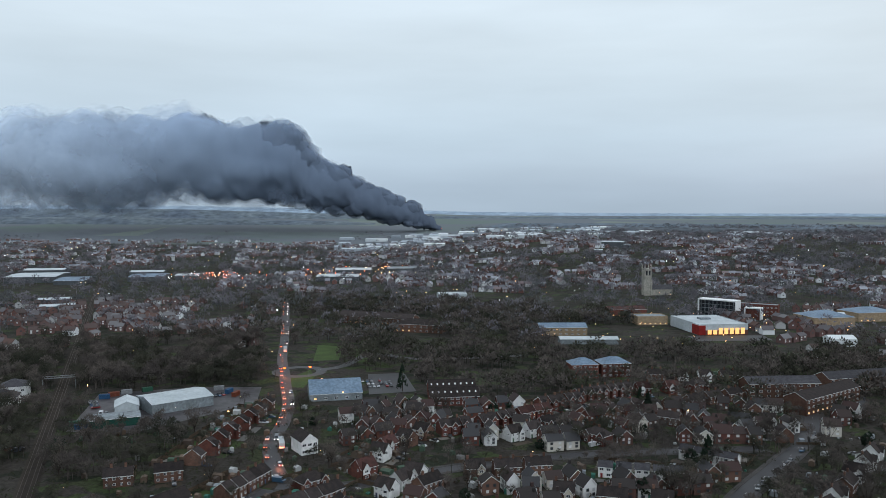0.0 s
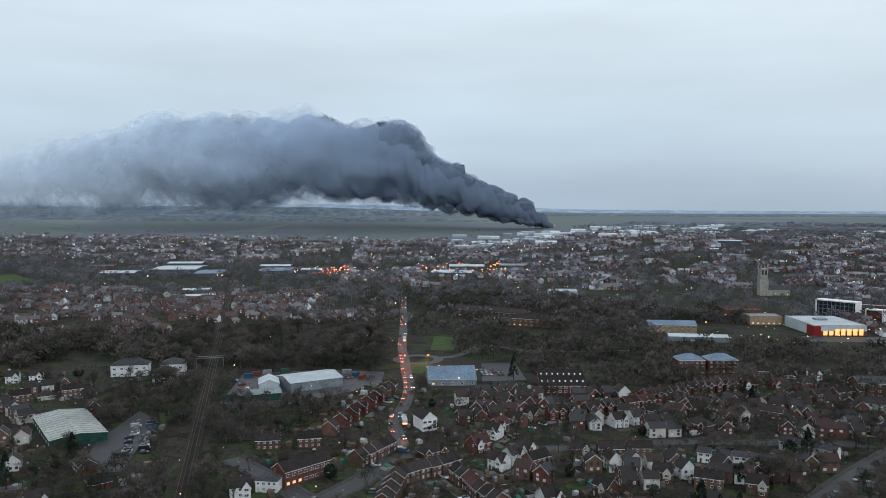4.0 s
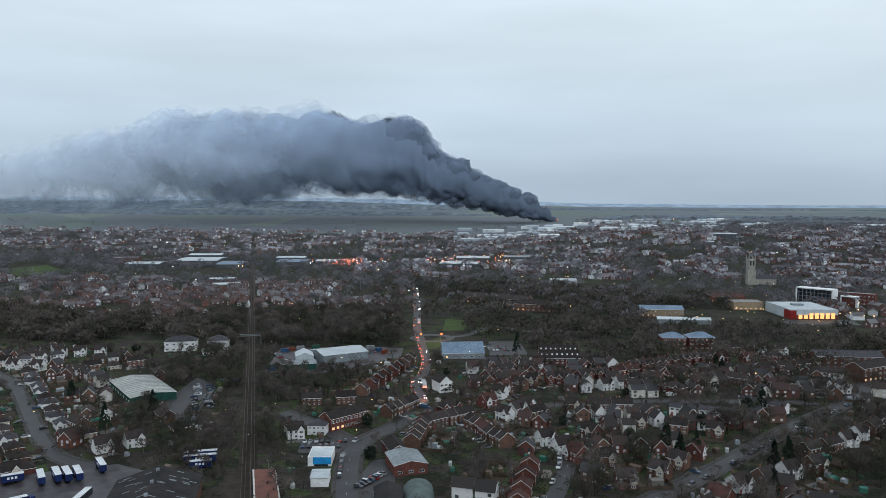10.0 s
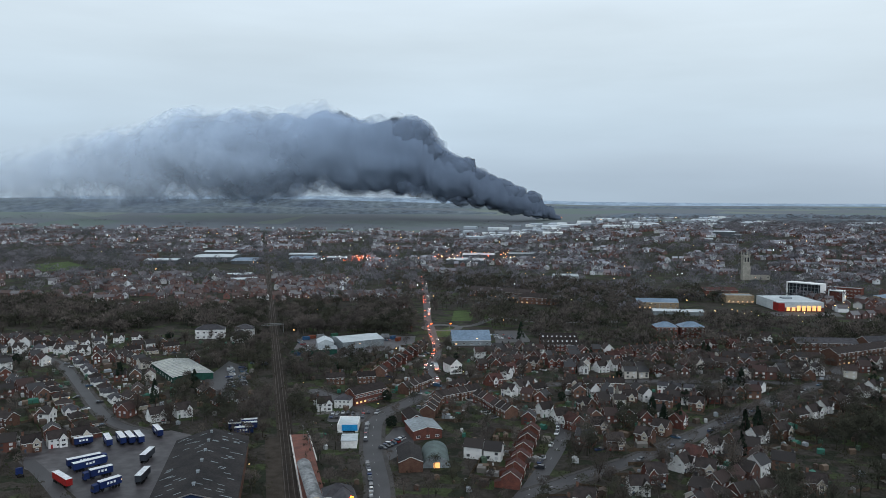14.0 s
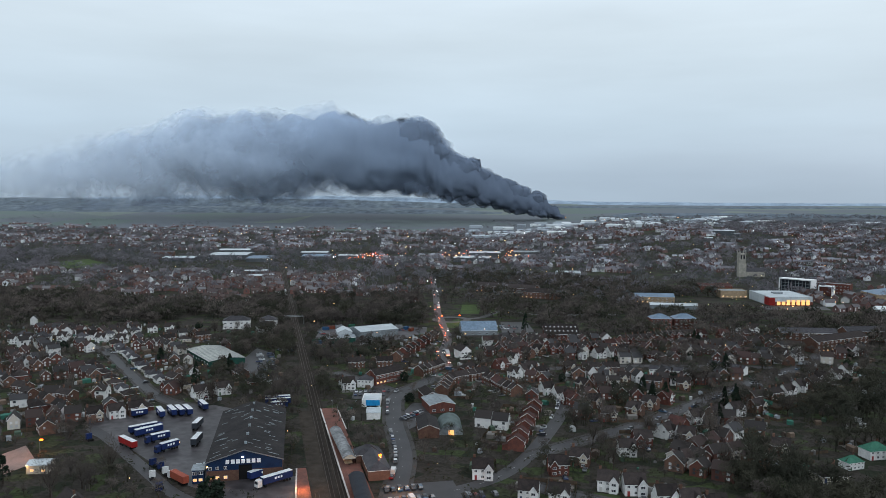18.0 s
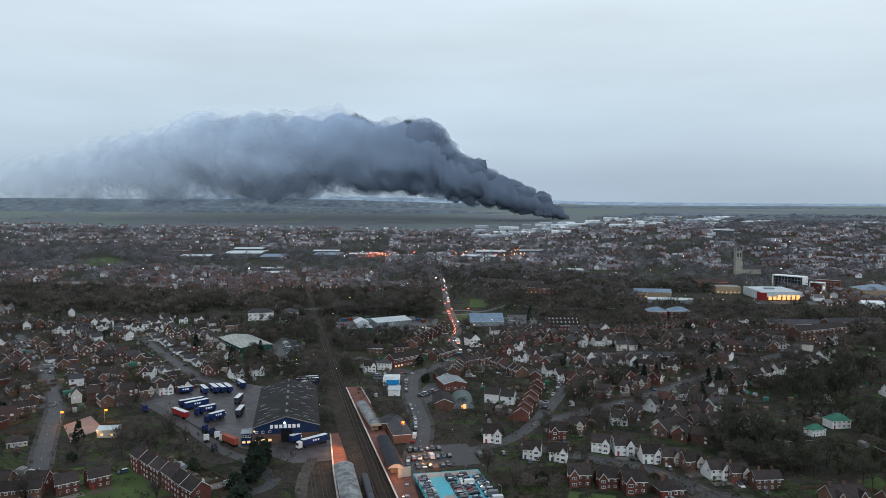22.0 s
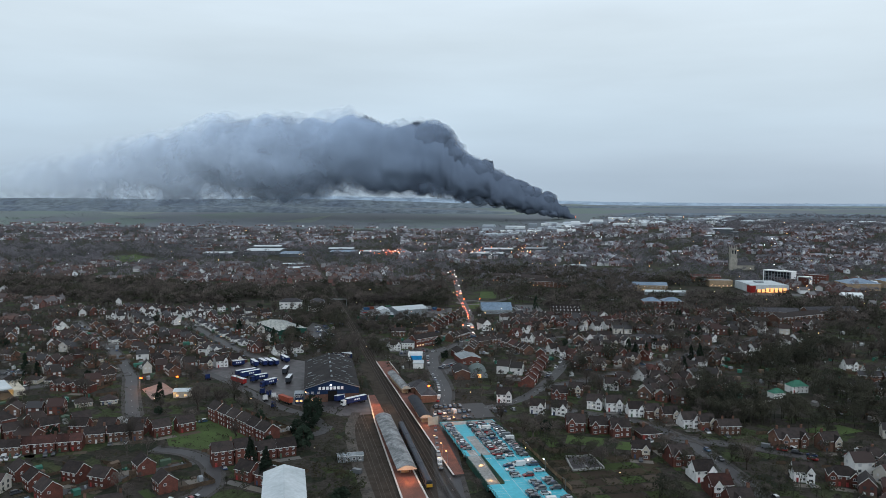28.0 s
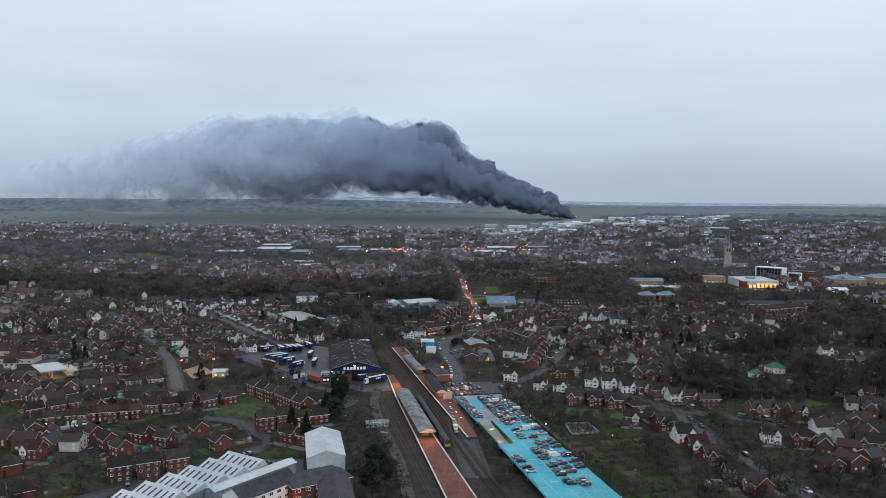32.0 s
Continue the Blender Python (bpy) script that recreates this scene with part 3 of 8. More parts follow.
KINDS["bungalow_slate"] = lambda: make_house("low white bungalow with gabled front and grey roof", 9, 10, 2.8, 3.0, "hip", WHITE, SLATE, 3, 1, (-2.4,), WHITE, ((2.0, 0.6),), name="bungalow")
KINDS["bungalow_brick"] = lambda: make_house("low brick bungalow with hipped tiled roof", 10, 9, 2.7, 2.7, "hip", BRICK, TILE, 4, 1, (), None, ((-2.0, 0.6),), name="bungalow")
KINDS["town3"] = lambda: make_house("three-storey red brick town house with dark tiled roof", 10, 9, 7.6, 3.4, "gable", BRICK, TILE, 3, 3, (), None, ((4.6, 0),), name="town_house")
KINDS["town2"] = lambda: make_house("modern red brick house with plain tiled gable roof", 9.5, 8.5, 5.2, 3.4, "gable", BRICK, TILE, 3, 2, (), None, (), name="town_house")
KINDS["white_terrace"] = lambda: make_house("white clad two-storey terraced house with grey roof", 6.5, 7.5, 5.0, 2.0, "gable", WHITE, SLATE, 2, 2, (), None, (), win="wide", name="white_terraced_house")
KINDS["grey_row"] = lambda: make_house("brown brick terraced house with long grey roof", 7, 8.5, 5.0, 2.4, "gable", BRICK2, SLATE, 2, 2, (), None, (), win="wide", name="terraced_house")
KINDS["green_roof"] = lambda: make_house("white house under a green tiled roof among trees", 12, 8.5, 4.6, 3.2, "hip", WHITE, GREENTILE, 4, 2, (), None, ((1.5, 0.3),), name="white_house")
KINDS["villa"] = lambda: make_house("large brick villa with paired white-edged gables and chimneys", 17, 10, 5.8, 4.0, "gable", BRICK2, TILE, 6, 2, (-5.2, 5.2), BRICK2, ((-7, 0), (0, 0.2), (7, 0)), name="villa")

WIDE = {"semi_brick": 14.6, "semi_brown": 14.2, "terrace": 5.65, "terrace_red": 5.65, "terrace_brown": 5.65, "white_terrace": 6.55, "grey_row": 7.05, "villa": 19, "town3": 10.2, "town2": 10.5}
SINGLE = ("white", "white_slate", "det_brick", "det_brown", "bungalow", "bungalow_slate", "bungalow_brick")
BUILT, PLACED, LOTS, TAKEN = {}, [], [], []
hr = random.Random(7)


def place(kind, x, y, face, scale=1.0):
    """Sets one house of a kind with its front towards the compass angle face, in degrees."""
    m = pose(x, y, ground_z(x, y), 0, 0, face + 90) @ Matrix.Scale(scale, 4)
    PLACED.append((x, y, 7.5))
    if kind not in BUILT:
        BUILT[kind] = KINDS[kind]()
        BUILT[kind].matrix_basis = m
        return BUILT[kind]
    ob = copy_thing(BUILT[kind], m)
    ob.matrix_basis = m
    return ob


def stand(kind, x, y, face, scale):
    """One house on a lot of its own."""
    TAKEN.append((x, y, WIDE.get(kind, 10.8)))
    LOTS.append((x, y, face))
    place(kind, x, y, face, scale)


def row(kinds, a, b, n, turn=1, wobble=1.0):
    """A row of n houses from a to b that face left (turn 1) or right (-1) of that way."""
    kinds = kinds.split()
    a, b = Vector(a), Vector(b)
    d = (b - a).normalized()
    wide = max(WIDE.get(q, 10.8) for q in kinds) * 0.88
    n = max(1, min(n, int((b - a).length / wide) + 1))
    face = math.degrees(math.atan2(d.y, d.x)) + 90 * turn
    for k in range(n):
        p = a.lerp(b, k / (n - 1)) if n > 1 else a.lerp(b, 0.5)
        p += Vector((hr.uniform(-0.5, 0.5), hr.uniform(-0.5, 0.5))) * wobble
        kind_ = kinds[k % len(kinds)] if wobble < 0.5 else hr.choice(kinds)
        room = WIDE.get(kind_, 10.8) * 0.45
        if any((p.x - x) ** 2 + (p.y - y) ** 2 < (room + o * 0.45) ** 2 * 0.8 for x, y, o in TAKEN):
            continue
        TAKEN.append((p.x, p.y, WIDE.get(kind_, 10.8)))
        LOTS.append((p.x, p.y, face))
        # streets whose fronts look north show an equally glazed garden side to the south
        away = 180 if math.sin(radians(face)) > 0.2 else 0
        if kind_ in SINGLE and hr.random() < 0.55:
            # a house that turns its gable to the street
            away = min((-90, 0, 90, 180), key=lambda q: math.sin(radians(face + q)))
        place(kind_, p.x, p.y, face + away + hr.uniform(-2, 2) * wobble, 0.87)

# ---------------------------------------------------------------- streets
road("road", [(-20, -60), (-38, 10), (-52, 75), (-60, 130), (-78, 190), (-86, 235), (-76, 268), (-67, 296)], 8.5, "wet asphalt station approach with lane lines")
road("road", [(-88, 240), (-112, 262), (-140, 285)], 7)
road("road", [(-195, 957), (-138, 667), (-118, 560), (-106, 510), (-98, 474), (-87, 428), (-82, 388), (-81, 356), (-72, 324), (-63, 304), (-52, 293), (-30, 282), (-8, 262), (6, 246), (10, 228), (4, 185), (-8, 132), (-22, 105), (-46, 85)], 7.2, "busy wet asphalt main road through the town", walks=False)
road("road", [(-4, 142), (14, 162), (40, 190), (77, 237), (118, 294), (175, 365), (210, 430)], 7.5)
road("road", [(-6, 108), (12, 99.5), (28, 93), (40.5, 88.5), (50, 82), (64.6, 64), (75, 41), (89, -5), (101, -37), (120, -90), (150, -170)], 7)
road("road", [(66, 62), (81.5, 56), (102, 50.5), (122, 41)], 6, dashes=False)
road("road", [(-440, 320), (-380, 256), (-318, 193), (-268, 133), (-244, 96), (-222, 62), (-201, 31)], 7)
road("road", [(-360, 345), (-319, 312), (-226, 212), (-190, 190)], 6, walks=True, dashes=False)
road("road", [(-268, 133), (-335, 60), (-420, 0)], 6.5)
road("road", [(-66, 300), (-40, 300), (0, 320), (60, 340), (150, 350)], 6.5, dashes=False)
road("road", [(-182, -60), (-150, -20), (-128, 6), (-104, 39), (-110, 50), (-118, 61), (-140, 75), (-156, 89), (-178, 109), (-204, 132), (-222, 146)], 6, "wet muddy access road to the lorry yard", walks=False, dashes=False)
road("roundabout", [(-97 + 15 * math.cos(k * math.tau / 12), 515 + 15 * math.sin(k * math.tau / 12)) for k in range(13)], 7, "small asphalt roundabout round a green island", walks=False, dashes=False)
road("road", [(-84, 522), (-70, 534), (-53, 580), (-15, 560), (60, 575)], 7, "wet asphalt road beside the park", walks=False)
road("road", [(-200, -150), (-160, -106), (-146, -86), (-128, -56), (-124, -40), (-136, -16), (-154, -3), (-172, -1)], 6, "narrow wet estate road by the factory", dashes=False)

# ---------------------------------------------------------------- streets of houses
for kind_, x, y, a, k in (("gabled_brick", 17.5, 64, -82, 0.95), ("gabled_brick", 28.5, 63, -80, 0.88), ("gabled_brick", 38.5, 60, -76, 0.95), ("bungalow_brick", 52, 60, -70, 1.0),
                          ("white", 28, 107, -98, 0.92), ("white", 37.5, 105, -80, 0.95), ("white", 48.5, 96, -78, 0.9), ("det_brown", 56.5, 94, -75, 0.85), ("det_brown", 65, 89, -72, 0.9),
                          ("white", 73.5, 81, -70, 0.9), ("det_brown", 81.5, 79, -72, 0.85), ("semi_brown", 91, 73, -76, 0.87), ("det_brown", 132, 56, -72, 0.95),
                          ("gabled_brick", 8, 122.5, -80, 0.87), ("det_brown", 17.5, 134, -100, 0.87), ("white", 38, 151, -80, 0.85), ("gabled_brick", 46, 165, -78, 0.87),
                          ("bungalow", 117.5, 133.5, -74, 1.15), ("green_roof", 132, 150, -62, 0.68), ("green_roof", 147, 166, -70, 0.88),
                          ("gabled_brick", 62, 24, -72, 0.95), ("white", 69, 6, -72, 0.95), ("white", -22.5, 112, -84, 0.95), ("det_brick", 73, -9, -74, 0.9), ("gabled_brick", 77.5, -24, -74, 0.95)):
    stand(kind_, x, y, a, k)
row("semi_brown semi_brick", (-129.3, 302.2), (-111.7, 308.0), 2, -1)
row("terrace terrace_brown", (-108.0, 314.3), (-96.5, 416.6), 9, -1)
row("white", (-119.0, 243.9), (-118.8, 244.0), 1, -1)
row("white_slate", (-109.9, 252.3), (-109.6, 252.3), 1, -1)
row("terrace_brown", (-81.9, 285.8), (-73.7, 305.8), 5, -1)
row("terrace_brown", (-60.4, 267.3), (-41.8, 287.2), 7, -1)
row("terrace_brown", (-60.4, 239.1), (-60.3, 262.8), 4, 1)
row("terrace_brown terrace_red", (-36.5, 273.5), (-19.1, 245.9), 7, -1)
row("det_brick semi_brick det_brick", (-52.2, 297.1), (-32.6, 312.6), 3, -1)
row("det_brick white", (-35.8, 317.6), (-27.1, 334.1), 2, -1)
row("white", (-21.6, 290.5), (-11.0, 308.1), 3, -1)
row("det_brick det_brown", (-25.3, 343.5), (-9.0, 366.1), 3, -1)
row("terrace", (-5.4, 370.0), (10.1, 376.3), 5, -1)
row("terrace", (14.6, 377.1), (33.8, 391.0), 6, -1)
row("terrace_red", (36.3, 395.1), (53.8, 405.6), 5, -1)
row("terrace", (54.8, 417.5), (74.9, 429.0), 7, -1)
row("terrace", (78.3, 437.8), (109.0, 453.9), 8, -1)
row("white", (33.9, 363.3), (43.7, 369.8), 2, -1)
row("white_terrace", (68.0, 314.5), (95.5, 307.6), 7, -1)
row("white_terrace", (108.7, 336.2), (124.0, 325.3), 5, -1)
row("semi_brown", (111.2, 393.1), (120.9, 387.8), 2, -1)
row("terrace_red", (-10.7, 148.6), (-5.3, 213.2), 6, -1)
row("det_brick det_brown white", (0.1, 253.3), (14.6, 232.2), 4, -1)
row("det_brown", (25.7, 228.7), (32.4, 204.8), 2, -1)
row("det_brick det_brown", (47.2, 215.2), (65.6, 244.3), 3, -1)
row("white det_brick", (52.0, 170.7), (65.6, 189.7), 3, 1)
row("det_brown semi_brown white", (75.5, 205.9), (111.7, 234.0), 4, 1)
row("semi_brown white", (117.3, 254.8), (137.7, 271.8), 3, 1)
row("white semi_brown", (147.0, 283.7), (189.9, 334.9), 5, 1)
row("white det_brick det_brown", (166.1, 407.7), (163.2, 362.8), 3, -1)
row("det_brick semi_brick", (119.4, 453.5), (155.2, 463.9), 4, -1)
row("semi_brown det_brown", (13.2, 312.1), (39.4, 316.4), 4, -1)
row("det_brown semi_brown", (46.4, 286.2), (80.5, 277.2), 4, -1)
row("semi_brown det_brick", (-6.0, 295.9), (10.0, 311.6), 3, -1)
row("det_brown", (21.5, 265.1), (40.3, 285.2), 2, -1)
row("det_brick semi_brown", (127.7, 420.1), (181.0, 449.1), 5, -1)
row("semi_brown white", (139.0, 493.9), (185.1, 492.1), 5, -1)
row("semi_brick det_brick", (54.7, 380.2), (73.7, 358.7), 3, -1)
row("white", (-2.1, 92.2), (8.7, 91.5), 2, -1)
row("det_brick white semi_brick det_brown", (55.8, 31.2), (72.9, -4.9), 4, 1)
row("semi_brick det_brick", (74.3, -20.4), (90.0, -55.9), 4, 1)
row("det_brown", (46.8, 29.6), (47.1, 29.6), 1, -1)
row("villa", (115.3, 57.5), (115.6, 57.6), 1, -1)
row("white", (109.1, 12.9), (109.4, 12.9), 1, -1)
row("villa semi_brick", (124.3, 10.8), (151.8, 5.9), 3, -1)
row("semi_brick", (144.8, 38.3), (162.8, 34.1), 2, -1)
row("grey_row", (181.4, 178.2), (205.7, 162.8), 7, -1)
row("grey_row", (195.9, 202.8), (210.2, 202.0), 4, -1)
row("bungalow_brick", (156.0, 125.6), (156.3, 125.7), 1, -1)
row("det_brick semi_brick", (183.2, 106.1), (211.8, 163.9), 2, -1)
row("white det_brown", (67.9, 174.5), (107.1, 163.8), 2, -1)
row("white", (198.1, 235.7), (203.7, 216.3), 2, -1)
row("town2", (-180.1, 19.3), (-172.4, 28.0), 2, -1)
row("town3", (-163.4, 47.6), (-124.8, 18.3), 6, -1)
row("town3 town2", (-132.4, -12.6), (-110.0, 3.9), 4, -1)
row("town2", (-113.6, -27.4), (-103.6, -30.9), 2, -1)
row("town2", (-159.3, -29.0), (-140.1, -45.4), 2, -1)
row("town2", (-181.0, -42.0), (-167.9, -44.8), 2, -1)
row("town2", (-204.6, -44.7), (-179.6, -60.7), 3, -1)
row("town3", (-162.5, -88.5), (-144.8, -75.7), 3, -1)
row("terrace_red", (-225.4, -15.2), (-206.8, -6.2), 6, -1)
row("terrace_brown", (-207.4, 2.6), (-188.1, 13.1), 6, -1)
row("terrace_brown", (-245.6, -29.3), (-228.5, -18.9), 6, -1)
row("town2", (-259.5, -14.1), (-246.9, 1.7), 3, -1)
row("town2", (-236.0, 13.2), (-226.4, 25.2), 2, -1)
row("bungalow bungalow_slate", (-259.7, 51.5), (-239.3, 67.4), 4, -1)
row("det_brick", (-214.6, -71.2), (-214.4, -71.2), 1, -1)
row("white_slate semi_brick", (-213.0, -89.1), (-186.6, -113.6), 2, -1)
row("semi_brown", (-176.6, -114.1), (-176.4, -114.1), 1, -1)
row("white_slate semi_brown bungalow_slate", (-399.8, 288.0), (-323.7, 215.5), 5, 1)
row("semi_brown det_brown bungalow", (-290.6, 190.8), (-254.6, 169.2), 3, 1)
row("semi_brown bungalow", (-417.3, 257.3), (-367.4, 224.1), 3, -1)
row("semi_brown semi_brick", (-331.0, 168.2), (-281, 128.5), 3, -1)
row("semi_brick", (-283.0, 88.4), (-268.6, 87.6), 2, -1)
row("white white_slate", (-420.0, 353.6), (-334.9, 354.2), 6, -1)
row("white bungalow_slate", (-474.8, 223.5), (-423.5, 276.2), 5, -1)
row("bungalow semi_brown", (-421.0, 165.0), (-354.0, 154.3), 4, -1)
row("bungalow", (-326.5, 97.7), (-300.1, 102.8), 3, -1)
row("semi_brick det_brown", (-322.4, 45.3), (-263.8, 18.0), 4, -1)
row("bungalow_brick semi_brown", (-290.4, 6.5), (-238.0, -42.2), 3, -1)
row("bungalow bungalow_slate", (-332.3, 342.2), (-238.8, 241.7), 10, -1)
row("bungalow bungalow_slate bungalow_brick", (-306.4, 273.7), (-214.2, 180.9), 9, 1)
row("det_brown white", (-228.1, 157.7), (-213.2, 172.5), 4, -1)
row("semi_brown semi_brick", (-324.3, 227.2), (-239.5, 136.6), 4, 1)
row("white white_slate", (-416.6, 336.2), (-355.9, 369.3), 7, -1)
row("bungalow semi_brown", (-312.3, 162.4), (-290, 141), 3, -1)
row("semi_brick semi_brown", (-286.2, 94.1), (-272.8, 113.0), 4, -1)
row("town2 semi_brick", (-219.4, 14.8), (-192.5, 19.7), 5, -1)
row("bungalow_slate bungalow", (-337.4, 346.2), (-218.0, 230.0), 10, -1)
row("bungalow bungalow_brick", (-291.9, 251.9), (-222.8, 195.1), 7, 1)
row("semi_brick white", (-235.3, 154.9), (-214.1, 173.7), 5, -1)
row("bungalow_brick semi_brown", (-242.1, 247.9), (-214.0, 230.7), 3, -1)
row("white", (-197.3, 210.0), (-187.6, 220.3), 3, -1)
row("white white_slate", (-408.6, 341.5), (-343.9, 386.5), 9, -1)
row("semi_brown semi_brick", (-303.3, 201.8), (-267.1, 191.5), 5, -1)
row("white", (-349.4, 397.9), (-324.5, 408.9), 4, -1)
row("bungalow semi_brown", (-309.9, 350.2), (-279.5, 377.8), 6, -1)
row("bungalow_brick semi_brown", (-194.0, 258.9), (-178.6, 245.4), 2, -1)
row("semi_brown bungalow", (-202.9, 208.4), (-190.8, 220.7), 4, -1)

# ---------------------------------------------------------------- landmarks
# paved or built ground and open gardens, where no tree grows
KEEP = [[(108, 112), (126, 108), (154, 142), (158, 166), (138, 172), (120, 156), (106, 134)], [(11, 36), (48, 33), (50, 56), (12, 62)], [(20, 94), (46, 84), (48, 92), (22, 102)], [(54, 12), (58, -4), (64, -34), (80, -38), (76, -16), (66, 14)]]


def inside(x, y, poly):
    c = False
    for (ax, ay), (bx, by) in zip(poly, poly[1:] + poly[:1]):
        if (ay > y) != (by > y) and x < (bx - ax) * (y - ay) / (by - ay) + ax:
            c = not c
    return c


def paved(name, pts, m, label, z=0.05, category="yard", keep=True):
    s = Shape()
    s.face([(x, y, ground_z(x, y) + z) for x, y in pts])
    if keep:
        KEEP.append(pts)
    return tagged(part(name, s, m), label, category, kind="structure")


def extrude(pts, z0, z1, m=0, s=None, top=None):
    """Upright walls over a plan, closed above."""
    s = s or Shape()
    n = len(pts)
    p = [(x, y, z0) for x, y in pts] + [(x, y, z1) for x, y in pts]
    s.mesh(p, [(k, (k + 1) % n, n + (k + 1) % n, n + k) for k in range(n)], m)
    s.face(p[n:], m if top is None else top)
    return s


def footprint(x, y, a, x0, x1, y0, y1, pad=2.0):
    ca, sa = math.cos(radians(a)), math.sin(radians(a))
    KEEP.append([(x + ca * u - sa * v, y + sa * u + ca * v) for u, v in ((x0 - pad, y0 - pad), (x1 + pad, y0 - pad), (x1 + pad, y1 + pad), (x0 - pad, y1 + pad))])


def block(name, label, category, x, y, a, w, d, h, rise, wall, roof, ridge="x", cols=0, floors=1, win="wide", kind="gable", lit=0, sides=False, rooflights=0, parapet=False):
    """A plain larger building, front to -y: wall, roof, windows, roof lights."""
    z = ground_z(x, y)
    ob = thing(name, label, category, at=pose(x, y, z, 0, 0, a))
    footprint(x, y, a, -w / 2, w / 2, -d / 2, d / 2)
    turn = 90 if ridge == "y" else 0
    W, D = (d, w) if ridge == "y" else (w, d)
    t = pose(0, 0, 0, 0, 0, turn)
    if rise > 0.01:
        part("wall", wall_shape(W, D, h, rise, kind), wall, ob, at=t)
        part("roof", roof_shape(W, D, h, rise, kind, 0.3, 0.2), [roof, UPVC if roof is not METALW else METALW], ob, at=t)
    else:
        part("wall", wall_shape(W, D, h, 0, "hip"), wall, ob, at=t)
        s = Shape().box(-W / 2 + 0.35, W / 2 - 0.35, -D / 2 + 0.35, D / 2 - 0.35, h - 0.1, h + 0.06)
        part("roof", s, roof, ob, at=t)
        s = Shape()
        for q in ((-W / 2, W / 2, -D / 2, -D / 2 + 0.33), (-W / 2, W / 2, D / 2 - 0.33, D / 2), (-W / 2, -W / 2 + 0.33, -D / 2 + 0.33, D / 2 - 0.33), (W / 2 - 0.33, W / 2, -D / 2 + 0.33, D / 2 - 0.33)):
            s.box(*q, h, h + 0.55)
        part("parapet", s, wall, ob, at=t)
    st = h / max(1, floors)
    k = 0
    for f in range(floors):
        for c in range(cols):
            k += 1
            part("window", WIN["lit" if k <= lit else win], None, ob, at=pose((c + 0.5) / cols * w - w / 2, -d / 2 - 0.01, f * st + 0.9))
            if sides and c < cols * d / w:
                n = max(1, int(cols * d / w))
                part("window", WIN[win], None, ob, at=pose(-w / 2 - 0.01, (min(c, n - 1) + 0.5) / n * d - d / 2, f * st + 0.9, 0, 0, -90))
    for k in range(rooflights):
        q = (k // 2 + 0.5) / max(1, rooflights // 2) * W - W / 2
        e = 1 if k % 2 else -1
        ang = math.degrees(math.atan2(rise, D / 2)) * e
        me = Shape().box(-0.38, 0.38, -0.6, 0.6, 0.2, 0.34)
        part("rooflight", me, UPVC, ob, "pale roof light", at=t @ pose(q, -e * D / 4, h + rise / 2, ang))
    return ob


# --- logistics depot with its yard
YARD_PLAN = [(-245, 172), (-213, 178), (-181, 196), (-165, 190), (-156, 165), (-133, 92), (-98, 100), (-86, 74), (-104, 66), (-140, 84), (-165, 104), (-190, 124), (-215, 136)]
paved("yard", YARD_PLAN, YARD, "muddy worn concrete lorry yard beside the depot")
DEP = pose(-117.6, 92.5, 0, 0, 0, 20)
footprint(-117.6, 92.5, 20, -15, 15, 0, 76, 3)
depot = thing("depot", "large warehouse with dark corrugated roof and navy gable front", "warehouse", at=DEP)
s = Shape()
s.box(-15, -2.4, 0, 0.4, 0, 4.4).box(2.8, 15, 0, 0.4, 0, 4.4).box(-15, -14.6, 0.4, 76, 0, 8).box(14.6, 15, 0.4, 76, 0, 8).box(-14.6, 14.6, 75.6, 76, 0, 8)
part("brick_wall", s, BRICK2, depot, "brown brick lower wall")
s = Shape()
s.mesh([(-15, 0, 4.4), (-2.4, 0, 4.4), (2.8, 0, 4.4), (15, 0, 4.4), (15, 0, 8), (0, 0, 12.5), (-15, 0, 8), (-2.4, 0, 6.4), (2.8, 0, 6.4)], [(0, 1, 7, 6), (2, 3, 4, 8), (7, 8, 4, 5, 6)])
part("gable_cladding", s, NAVY, depot, "navy blue sheet gable")
s = Shape()
for e in (-1, 1):
    s.mesh([(e * 15.5, -0.5, 7.9), (0, -0.5, 12.6), (0, 76.5, 12.6), (e * 15.5, 76.5, 7.9), (e * 15.5, -0.5, 7.6), (0, -0.5, 12.3), (0, 76.5, 12.3), (e * 15.5, 76.5, 7.6)],
           [(0, 1, 2, 3), (4, 7, 6, 5), (0, 4, 5, 1), (3, 2, 6, 7), (0, 3, 7, 4)])
part("rear_gable", Shape().mesh([(-15, 76, 8), (15, 76, 8), (0, 76, 12.5)], [(0, 1, 2)]), NAVY, depot)
part("roof", s, ASBESTOS, depot, "dark weathered corrugated roof")
me = Shape().box(-0.5, 0.5, -0.7, 0.7, 0, 0.8).box(-0.6, 0.6, -0.8, 0.8, 0.8, 0.95).data("ridge_vent", [METALG])
for k in range(6):
    part("ridge_vent", me, None, depot, "pale ridge ventilator", at=pose(0, 8 + k * 12.5, 12.45))
lr = random.Random(3)
me = Shape().box(-1.3, 1.3, -0.2, 0.2, 0, 0.06).data("roof_light", [METALG])
for k in range(60):
    e = lr.choice((-1, 1))
    q = lr.uniform(1.5, 13.5)
    part("roof_light", me, None, depot, at=pose(e * q, lr.uniform(2, 74), 12.6 - q * 4.7 / 15.5 + 0.04, 0, e * 16.9, 0))
# black sheet behind the open loading entrance, painted-in shade of the inside
part("inside_shade_sheet", Shape().box(-2.4, 2.8, 0.6, 0.7, 0, 6.4), TYRE, depot, "black sheet standing in for the shaded inside of the depot")
